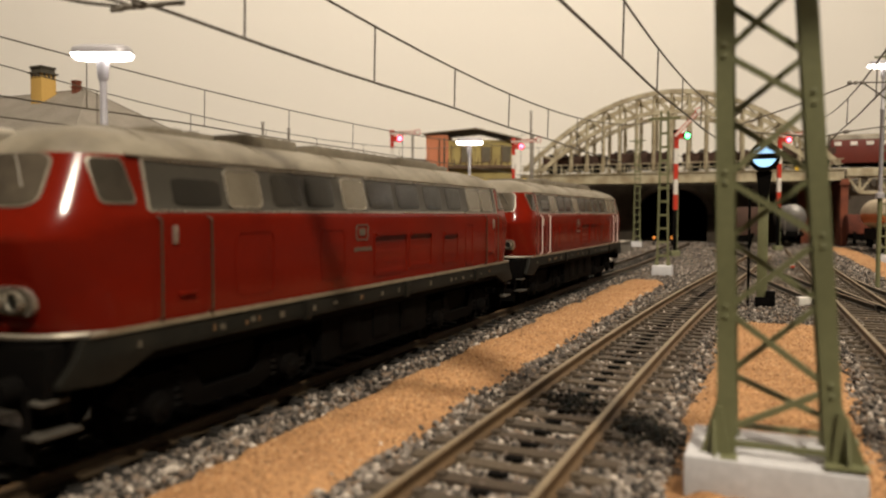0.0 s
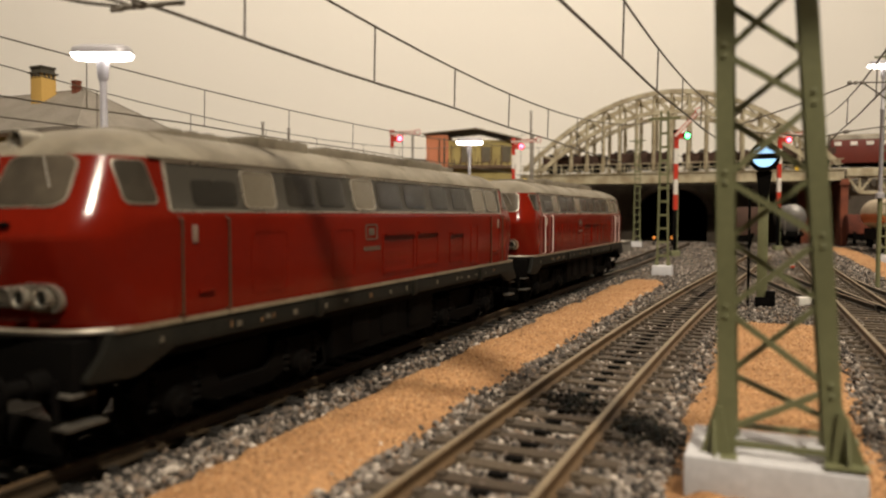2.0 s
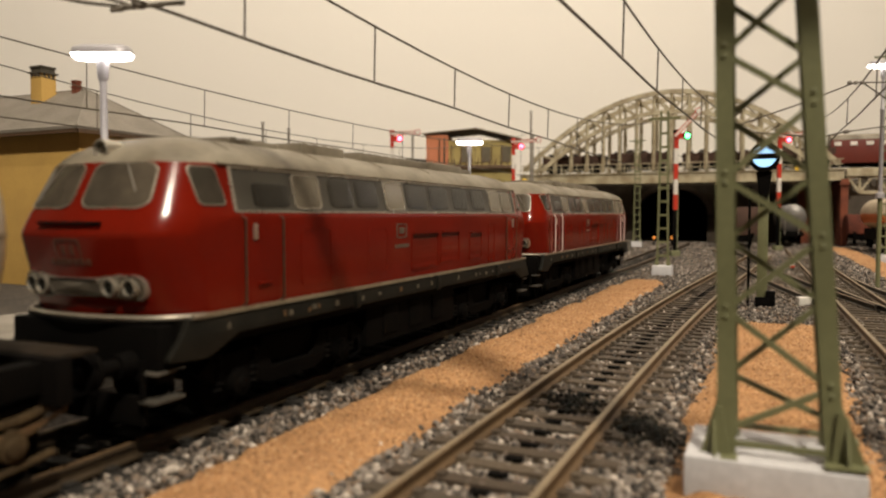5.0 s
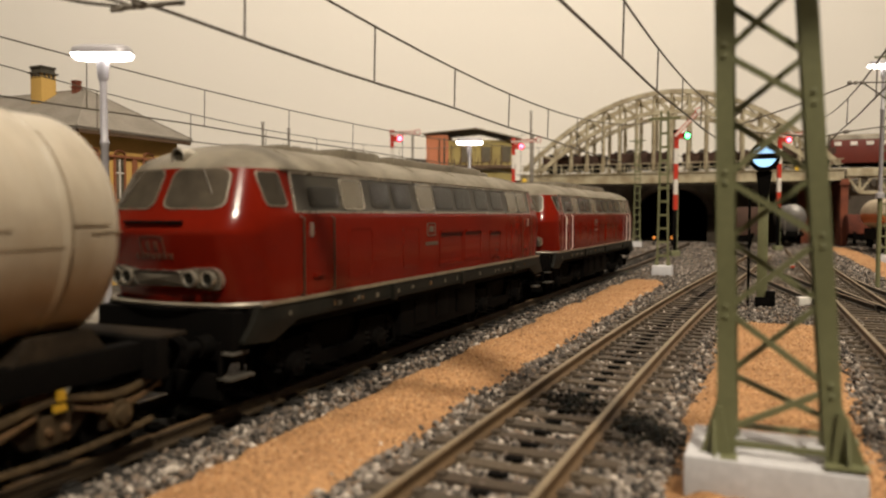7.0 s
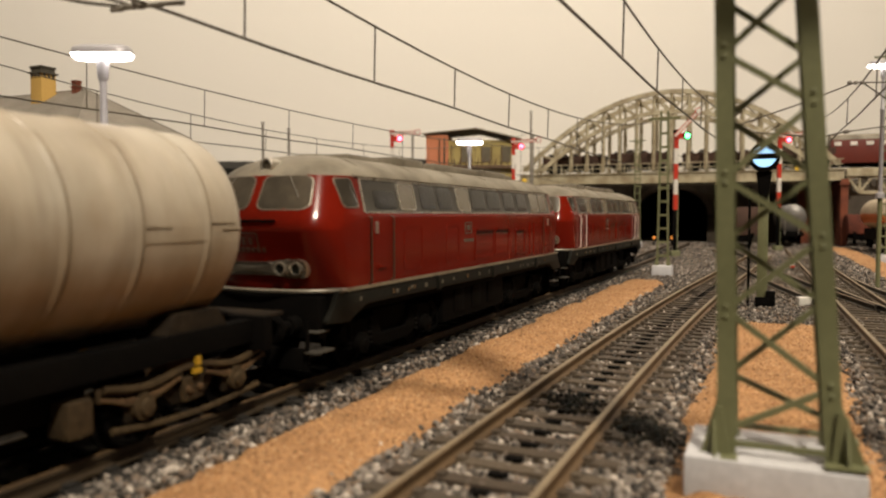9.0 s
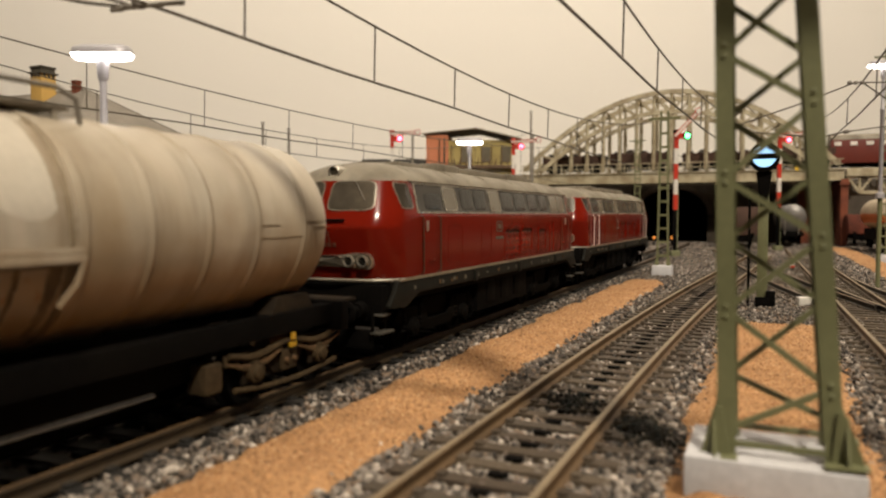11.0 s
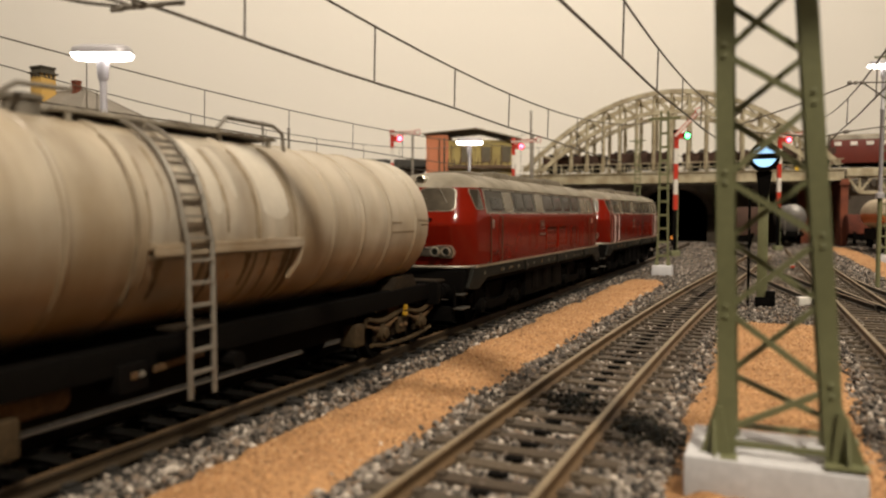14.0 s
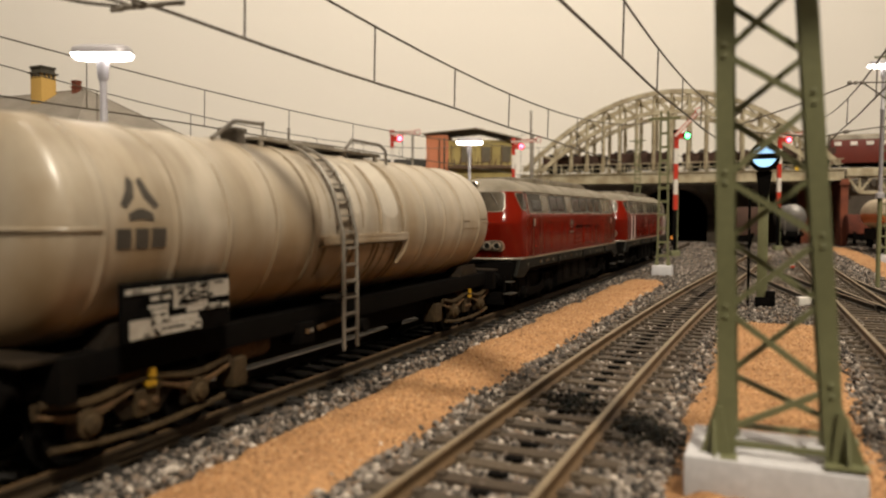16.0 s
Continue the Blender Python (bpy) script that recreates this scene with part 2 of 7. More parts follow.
# opaque glazing; paler mottling in the colour imitates reflections and what lies behind
GLASS = surface("dark_window_glazing", (0.034, 0.029, 0.021), 0.10, grain=0.08, second=(0.19, 0.16, 0.115), stain=0.85, stain_scale=130, rough_var=0.04)
BANDPANE = surface("dark_engine_room_glazing", (0.024, 0.022, 0.018), 0.2, grain=0.06, second=(0.042, 0.036, 0.027), stain=0.5, stain_scale=60, rough_var=0.04)
PALEPANE = surface("dusty_pale_pane", (0.175, 0.15, 0.11), 0.2, grain=0.08, second=(0.11, 0.09, 0.062), stain=0.5)
# cab panes likewise: reflections and interior are painted as pale mottling
CABGLASS = surface("dark_cab_glazing", (0.040, 0.034, 0.026), 0.12, grain=0.1, grain_scale=300, second=(0.125, 0.10, 0.072), stain=0.7, stain_scale=75, rough_var=0.03)
DULLEDGE = surface("worn_dull_edge_metal", (0.30, 0.265, 0.21), 0.45, metal=0.3, grain=0.12, second=(0.16, 0.13, 0.095), stain=0.7, stain_scale=160)
SILVER = surface("bright_metal_trim", (0.62, 0.57, 0.48), 0.28, metal=0.8, grain=0.05)
TANKPAINT = surface("weathered_beige_tank", (0.485, 0.425, 0.342), 0.32, grain=0.12, grain_scale=240, second=(0.29, 0.215, 0.13), stain=0.7, stain_scale=85, stretch=(0.6, 1, 0.35))
dusted(TANKPAINT, (0.215, 0.120, 0.036), 16, 36)
streaked(TANKPAINT, (0.15, 0.10, 0.05), 0.5)
RUST = surface("rusty_brown_metal", (0.115, 0.066, 0.031), 0.8, grain=0.35, spec=0.2, second=(0.045, 0.027, 0.015), stain=0.7, stain_scale=160, bump=0.3)
GREYMETAL = surface("grey_ladder_metal", (0.24, 0.215, 0.18), 0.5, metal=0.2, grain=0.1, second=(0.13, 0.105, 0.08), stain=0.6)
MASTGREEN = surface("olive_green_mast", (0.178, 0.180, 0.090), 0.5, grain=0.1, second=(0.12, 0.12, 0.055), stain=0.5, stain_scale=90, bump=0.1)
CONCRETE = surface("pale_concrete", (0.58, 0.565, 0.58), 0.8, grain=0.1, second=(0.44, 0.42, 0.42), stain=0.5, stain_scale=120, bump=0.2)
PAVING = surface("worn_platform_paving", (0.23, 0.205, 0.17), 0.85, grain=0.15, second=(0.13, 0.11, 0.085), stain=0.7, stain_scale=90, bump=0.2)
WALKGREY = surface("worn_walkway_metal", (0.36, 0.32, 0.26), 0.55, metal=0.1, grain=0.15, second=(0.18, 0.145, 0.105), stain=0.7, stain_scale=120)
WIRE = surface("dark_bronze_wire", (0.13, 0.11, 0.085), 0.5, metal=0.4, grain=0.05)
WHITE = surface("white_enamel", (0.72, 0.68, 0.62), 0.45, grain=0.04, second=(0.5, 0.45, 0.38))
SIGRED = surface("signal_red_enamel", (0.55, 0.035, 0.015), 0.4, grain=0.04)
BRIDGE = surface("weathered_cream_steel", (0.46, 0.40, 0.275), 0.7, grain=0.2, second=(0.22, 0.165, 0.09), stain=0.85, stain_scale=75)
STONE = pieces("dark_sooty_masonry", [(0.13, 0.10, 0.075), (0.17, 0.135, 0.10), (0.10, 0.078, 0.06), (0.15, 0.12, 0.085)], 0.9)
BRICK = surface("dark_red_brick", (0.19, 0.048, 0.020), 0.85, grain=0.25, second=(0.075, 0.022, 0.012), stain=0.7, stain_scale=60)
YELLOW = surface("ochre_yellow_render", (0.58, 0.36, 0.10), 0.8, grain=0.05, second=(0.46, 0.28, 0.08), stain=0.5)
SLATE = surface("grey_slate_roof", (0.23, 0.20, 0.165), 0.7, grain=0.15, second=(0.16, 0.14, 0.11), stain=0.6)
LAMPGLOW = glowing("lamp_glow", (1.0, 0.93, 0.86), 14.0)
REDGLOW = glowing("red_signal_glow", (1.0, 0.10, 0.16), 9.0)
GREENGLOW = glowing("green_signal_glow", (0.10, 1.0, 0.22), 9.0)
BLUEGLOW = glowing("blue_white_signal_glow", (0.36, 0.66, 1.0), 1.15)
FADED = surface("faded_brown_lettering", (0.115, 0.040, 0.022), 0.5, grain=0.05)
YELLOWGLOW = glowing("yellow_marker_glow", (0.8, 0.5, 0.04), 0.1)
WOODBOARD = surface("plain_plywood", (0.36, 0.24, 0.13), 0.7, grain=0.15, grain_scale=200, second=(0.26, 0.165, 0.085), stretch=(1, 0.1, 1))
ORANGEGLOW = glowing("orange_lamp_glow", (1.0, 0.35, 0.06), 0.25)
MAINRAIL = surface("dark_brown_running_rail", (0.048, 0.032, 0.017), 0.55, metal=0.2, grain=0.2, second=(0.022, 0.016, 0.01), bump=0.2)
DARKRAIL = surface("oily_dark_rail", (0.030, 0.022, 0.015), 0.5, metal=0.2, grain=0.2, second=(0.016, 0.012, 0.009))
PLATEMARK = surface("dull_frame_mark", (0.09, 0.076, 0.052), 0.6, grain=0.2, second=(0.05, 0.04, 0.03))
STEPGREY = surface("worn_step_metal", (0.075, 0.066, 0.054), 0.6, grain=0.2, second=(0.03, 0.026, 0.02), stain=0.7, stain_scale=200)


# ---------------------------------------------------------------- the tracks' lines, in millimetres
class Line:
    """A track's centre line: a start, a heading in radians and a bend along the way."""

    def __init__(self, x, y, heading, s0, s1, step=4.0):
        self.s = np.arange(s0, s1 + step, step)
        mid = (self.s[:-1] + self.s[1:]) / 2
        a = np.array([heading(v) for v in mid])
        px = np.concatenate([[0], np.cumsum(np.sin(a) * step)])
        py = np.concatenate([[0], np.cumsum(np.cos(a) * step)])
        self.x = x + px - np.interp(0, self.s, px)
        self.y = y + py - np.interp(0, self.s, py)

    def spot(self, s, lat=0.0):
        x, y = np.interp(s, self.s, self.x), np.interp(s, self.s, self.y)
        x1, y1 = np.interp(s + 2, self.s, self.x), np.interp(s + 2, self.s, self.y)
        x0, y0 = np.interp(s - 2, self.s, self.x), np.interp(s - 2, self.s, self.y)
        th = math.atan2(x1 - x0, y1 - y0)
        return float(x + lat * math.cos(th)), float(y - lat * math.sin(th)), th

    def ride(self, s, half):
        """Where a vehicle with its pivots half before and behind its middle stands."""
        x0, y0, _ = self.spot(s - half)
        x1, y1, _ = self.spot(s + half)
        return (x0 + x1) / 2, (y0 + y1) / 2, math.atan2(x1 - x0, y1 - y0)


def main_heading(s):
    if s > 260:
        return 0.457 - 0.05 * min((s - 260) / 150, 1)
    return 0.4267 + 0.0065 * s / 100 - 0.0024 * (s / 100) ** 2 + 0.0016 * (s / 100) ** 3


MAIN = Line(-13.42, 200.16, main_heading, -420, 900)
SECOND = Line(27.95, 142.87, lambda s: 0.438 + 0.0197 * max(min(s, 260), -260) / 100, -260, 560)
THIRD = Line(137.0, 218.6, lambda s: 0.405, -280, 560)
BRANCH = Line(217.0, 400.0, lambda s: 0.405 + 0.0012 * min(s, 0) if s > -180 else 0.19, -420, 0)
CROSSOVER = Line(165.0, 320.0, lambda s: 0.22 + 0.07 * max(0, min(s / 150, 1)), -60, 420)


# ---------------------------------------------------------------- room and ground
def flat(name, x0, x1, y0, y1, z0, z1, mat, label, category):
    ob = part(name, Mesh().box(x0, x1, y0, y1, z0, z1), mat, smooth=0)
    return tagged(ob, label, category, kind="structure")


flat("wall_north", -2400, 2400, 1700, 1760, -900, 1700, WALL, "plain cream painted room wall behind the layout", "wall")
flat("wall_south", -2400, 2400, -2060, -2000, -900, 1700, DIMWALL, "unseen room wall, dark to cut bounced light", "wall")
flat("wall_west", -2460, -2400, -2060, 1760, -900, 1700, DIMWALL, "unseen room wall, dark to cut bounced light", "wall")
flat("wall_east", 2400, 2460, -2060, 1760, -900, 1700, DIMWALL, "unseen room wall, dark to cut bounced light", "wall")
flat("ceiling", -2400, 2400, -2000, 1700, 1702, 1760, CEIL, "plain white painted room ceiling", "ceiling")
flat("floor", -2400, 2400, -2000, 1700, -960, -902, RUST, "brown floor of the room", "floor")


def relief(x, y, k, seed=0.0):
    return noise.noise(Vector((x * k, y * k, seed)))


def ground_sheet():
    xs = np.concatenate([np.arange(-1500, -160, 60), np.arange(-160, 320, 6), np.arange(320, 1561, 60)])
    ys = np.concatenate([np.arange(-500, 60, 40), np.arange(60, 420, 6), np.arange(420, 1700, 60), [1699]])
    vs = [(x, y, -3.3 + 0.5 * relief(x, y, 0.02) + 0.3 * relief(x, y, 0.12)) for y in ys for x in xs]
    n = len(xs)
    fs = [(j * n + i, j * n + i + 1, (j + 1) * n + i + 1, (j + 1) * n + i) for j in range(len(ys) - 1) for i in range(n - 1)]
    ob = new("ground", raw_mesh("ground", vs, fs, GROUND, True))
    tagged(ob, "dark glued ballast bed covering the layout board", "ground", kind="structure")


ground_sheet()
flat("layout_board", -1500, 1560, -500, 1699, -46, -6, WOODBOARD, "thick wooden board that carries the layout", "board")


# ---------------------------------------------------------------- sand strips between the tracks
def sand_zone(name, line, s0, s1, l0, l1, label, seed, top=-1.9, count=6000):
    step, cols = 1.5, 24
    rows = int((s1 - s0) / step)
    vs, fs = [], []
    for i in range(rows + 1):
        s = s0 + i * step
        e0 = l0 + 3.0 * relief(s, 0, 0.045, seed) + 1.6 * relief(s, 9, 0.2, seed)
        e1 = l1 + 3.0 * relief(s, 5, 0.045, seed) + 1.6 * relief(s, 3, 0.2, seed)
        close = min(1.0, (s - s0 + 2) / 14, (s1 - s + 2) / 14)
        mid = (e0 + e1) / 2
        e0, e1 = mid + (e0 - mid) * math.sqrt(max(close, 0.02)), mid + (e1 - mid) * math.sqrt(max(close, 0.02))
        for j in range(cols + 1):
            k = j / cols
            lat = e0 + (e1 - e0) * k
            x, y, _ = line.spot(s, lat)
            rim = min(1.0, 5 * min(k, 1 - k), 1.5 * close)
            vs.append((x, y, -4.2 + (top + 4.2) * rim ** 0.6 + rim * (0.9 * relief(x, y, 0.06, seed) + 0.6 * relief(x, y, 0.22, seed) + 0.5 * relief(x, y, 0.6, seed))))
    n = cols + 1
    for i in range(rows):
        for j in range(cols):
            fs.append((i * n + j, i * n + j + 1, (i + 1) * n + j + 1, (i + 1) * n + j))
    ob = new(name, raw_mesh(name, vs, fs, SAND, True))
    tagged(ob, label, "sand", kind="structure")
    rng = np.random.RandomState(int(seed))
    v = np.array(vs).reshape(rows + 1, n, 3)
    ri, ci = rng.randint(0, rows, count), rng.randint(1, cols - 1, count)
    fr, fc = rng.rand(count, 1), rng.rand(count, 1)
    p = (v[ri, ci] * (1 - fr) + v[ri + 1, ci] * fr) * (1 - fc) + (v[ri, ci + 1] * (1 - fr) + v[ri + 1, ci + 1] * fr) * fc
    p[:, 2] -= 0.03
    scatter(ob.name + "_grains", p, rng, 0.14, 0.44, GRAINS, 0, "loose tan sand grains on the strip", "sand")


def scatter(name, p, rng, r0, r1, mat, detail, label, category):
    """Loose pieces at the places p as one object: crushed octahedra or icosahedra of random size and turn."""
    if detail:
        bm = bmesh.new()
        bmesh.ops.create_icosphere(bm, subdivisions=1, radius=1.0)
        base = np.array([v.co[:] for v in bm.verts])
        tri = np.array([[v.index for v in f.verts] for f in bm.faces])
        bm.free()
    else:
        base = np.array([(1, 0, 0), (-1, 0, 0), (0, 1, 0), (0, -1, 0), (0, 0, 1), (0, 0, -1)], float)
        tri = np.array([(0, 2, 4), (2, 1, 4), (1, 3, 4), (3, 0, 4), (2, 0, 5), (1, 2, 5), (3, 1, 5), (0, 3, 5)])
    n, k = len(p), len(base)
    q = rng.normal(size=(n, 4))
    q /= np.linalg.norm(q, axis=1, keepdims=True)
    w, x, y, z = q.T
    R = np.stack([1 - 2 * (y * y + z * z), 2 * (x * y - z * w), 2 * (x * z + y * w), 2 * (x * y + z * w), 1 - 2 * (x * x + z * z), 2 * (y * z - x * w),
                  2 * (x * z - y * w), 2 * (y * z + x * w), 1 - 2 * (x * x + y * y)], 1).reshape(n, 3, 3)
    size = r0 + (r1 - r0) * rng.rand(n, 1, 1) ** 1.6
    local = base[None] * (0.72 + 0.5 * rng.rand(n, k, 1)) * (np.array([1.0, 0.8, 0.65]) * (0.8 + 0.4 * rng.rand(n, 1, 3))) * size
    v = np.einsum("nij,nkj->nki", R, local) + p[:, None, :]
    f = tri[None] + (np.arange(n) * k)[:, None, None]
    ob = new(name, raw_mesh(name, v.reshape(-1, 3), f.reshape(-1, 3), mat))
    tagged(ob, label, category, kind="stuff")


sand_zone("sand_strip", MAIN, -150, 236, 19.5, 43.0, "strip of tan sand between two tracks", 11, count=24000)
sand_zone("sand_patch", MAIN, -90, 92, 80.0, 113.0, "patch of tan sand round the mast's foot", 23, count=12000)
sand_zone("sand_bank", MAIN, 100, 720, 152.0, 175.0, "bank of tan sand along the branch track", 37, count=4000)


def stone_bed():
    """Loose ballast, dense near by and thinning out, kept off the sand."""
    rng = np.random.RandomState(5)
    n = 150000
    d = 60 + 520 * rng.rand(n) ** 1.75
    a = np.radians(-36 + 74 * rng.rand(n))
    x, y = d * np.sin(a), d * np.cos(a)
    # the place of each stone along and across the main track
    gx, gy = x + 13.42, y - 200.16
    lat = gx * math.cos(0.43) - gy * math.sin(0.43)
    s = gx * math.sin(0.43) + gy * math.cos(0.43)
    edge = 3.0 * np.sin(s * 0.11) * np.sin(s * 0.043 + 1.0) + 2.2 * rng.normal(size=n)
    keep = ~((lat > 20.5 + edge * 0.6) & (lat < 42.5 + edge * 0.6) & (s < 232) & (s > -150))
    keep &= ~((lat > 82.0 + edge * 0.5) & (lat < 111.0 + edge * 0.5) & (s > -86) & (s < 90))
    keep &= ~((lat > 154) & (lat < 173) & (s > 104))
    keep &= (lat > -13) & (y > 40) & ((np.abs(lat) > 12.5) | (rng.rand(n) < 0.05))
    x, y, lat = x[keep], y[keep], lat[keep]
    z = -3.3 + 0.9 * rng.rand(len(x))
    bed2 = np.abs((x - 27.95) * math.cos(0.445) - (y - 142.87) * math.sin(0.445)) < 14.5
    bed3 = np.abs((x - 137) * math.cos(0.405) - (y - 218.6) * math.sin(0.405)) < 14.5
    low = (np.abs(lat) < 12.7) | bed2 | bed3
    z[low] = -3.55 + 0.65 * rng.rand(int(low.sum()))
    p = np.stack([x, y, z], 1)
    far = 34000
    d = 470 + 560 * rng.rand(far)
    a = np.radians(4 + 32 * rng.rand(far))
    q = np.stack([d * np.sin(a), d * np.cos(a), -3.4 + 0.9 * rng.rand(far)], 1)
    fl = (q[:, 0] + 13.42) * math.cos(0.43) - (q[:, 1] - 200.16) * math.sin(0.43)
    q = q[(fl < 154) | (fl > 173)]
    scatter("far_ballast", q, rng, 0.6, 1.3, STONES, 0, "loose grey ballast stones towards the tunnel", "ballast")
    scatter("ballast_stones", p, rng, 0.36, 0.92, STONES, 1, "loose grey, black and whitish ballast stones", "ballast")


stone_bed()


def dark_debris():
    """Dark stones and litter beside the mast's foot, partly standing in for the mast's shadow."""
    rng = np.random.RandomState(12)
    n = 620
    c = np.array([(33.5, 122.0), (34.5, 117.0), (25.5, 138.0)])[rng.randint(0, 3, n)]
    p = np.concatenate([c + rng.normal(size=(n, 2)) * np.array([2.3, 3.4]), (-2.9 + 1.0 * rng.rand(n, 1))], 1)
    scatter("oily_debris", p, rng, 0.3, 0.85, DEBRIS, 1, "dark stones and litter beside the mast, partly standing for its shadow", "debris")


# stone colours kept dark, with some of the mast's shadow in them
DEBRIS = pieces("oil_soaked_stones", [(0.010, 0.008, 0.006), (0.016, 0.013, 0.009), (0.007, 0.010, 0.008), (0.03, 0.024, 0.014), (0.012, 0.011, 0.007)], 0.95)
dark_debris()


# ---------------------------------------------------------------- rails and sleepers
def sleeper_mesh():
    m = Mesh()
    m.box(-15, 15, -1.45, 1.45, -4.4, -2.35)
    for s in (-1, 1):
        for e in (-1, 1):
            m.box(s * 8.6 + e * 1.0, s * 8.6 + e * 2.3, -0.9, 0.9, -2.36, -1.85)
    return m.data("sleeper", SLEEPER, 0, 0)


SLEEPER_DATA = sleeper_mesh()
# near-black copy of the sleeper for the train's track
DARKSLEEPER = pieces("oil_black_sleeper", [(0.014, 0.011, 0.008), (0.020, 0.015, 0.010), (0.010, 0.008, 0.006)], 0.9, islands=False)
DARK_DATA = SLEEPER_DATA.copy()
DARK_DATA.materials[0] = DARKSLEEPER
STUD_DATA = Mesh().box(-1.3, 1.3, -0.75, 0.75, -3.2, -2.1).data("contact_stud", BLACK, 0, 0)
RAIL_PROFILE = [(-1.15, -2.4), (1.15, -2.4), (1.15, -2.05), (0.28, -1.75), (0.28, -0.75), (0.62, -0.55), (0.62, -0.1), (0.45, 0.0), (-0.45, 0.0), (-0.62, -0.1), (-0.62, -0.55),
                (-0.28, -0.75), (-0.28, -1.75), (-1.15, -2.05)]


def rail_mesh(line, s0, s1, lat, head):
    prof = [(-0.47, 0.004), (0.47, 0.004), (0.47, 0.02), (-0.47, 0.02)] if head else RAIL_PROFILE
    m = Mesh()
    n = len(prof)
    steps = max(2, int((s1 - s0) / 8))
    vs, fs = [], []
    for i in range(steps + 1):
        s = s0 + (s1 - s0) * i / steps
        x, y, th = line.spot(s, lat)
        for a, b in prof:
            vs.append((x + a * math.cos(th), y - a * math.sin(th), b))
    for i in range(steps):
        for k in range(n):
            fs.append((i * n + k, i * n + (k + 1) % n, (i + 1) * n + (k + 1) % n, (i + 1) * n + k))
    fs += [tuple(range(n - 1, -1, -1)), tuple(range(steps * n, steps * n + n))]
    return m.add(vs, fs)


def track(line, s0, s1, label, z=0.0, sleepers=(None, None), studs=False, mats=None, ties=SLEEPER_DATA):
    t = thing("railway_track", pose(0, 0, z * MM), label, "railway track", "tracks of the station throat")
    for lat in (-8.6, 8.6):
        r = part("rail", rail_mesh(line, s0, s1, lat, False), (mats or (RAIL, RAILTOP))[0], t, smooth=0)
        part("rail_head", rail_mesh(line, s0, s1, lat, True), (mats or (RAIL, RAILTOP))[1], r, "worn bright running surface", smooth=0)
    a, b = sleepers[0] or s0, sleepers[1] or s1
    for i in range(int((b - a) / 7.1)):
        s = a + i * 7.1
        x, y, th = line.spot(s + random.uniform(-0.3, 0.3))
        part("sleeper", ties, SLEEPER, t, at=at_mm(x, y, random.uniform(-0.12, 0.1), th + random.uniform(-0.02, 0.02)))
        if studs:
            x, y, th = line.spot(s + 3.55)
            part("contact_stud", STUD_DATA, BLACK, t, at=at_mm(x, y, 0, th))
    return t


def all_tracks():
    track(MAIN, -400, 760, "weathered brown model track the train runs on", sleepers=(-190, 640), studs=True, ties=DARK_DATA, mats=(MAINRAIL, RAIL))
    track(SECOND, -250, 520, "weathered brown model track with dark centre studs", sleepers=(-130, 500), studs=True)
    track(THIRD, -260, 540, "weathered brown model track beyond the mast", sleepers=(-120, 420), z=-0.02)
    track(BRANCH, -400, -6, "curving branch track joining at the points", sleepers=(-260, -40), z=-0.06, mats=(DARKRAIL, RAILTOP))
    track(CROSSOVER, -50, 410, "crossover track with dark oily rails at the points", sleepers=(-40, 330), z=-0.1, mats=(DARKRAIL, RAIL))


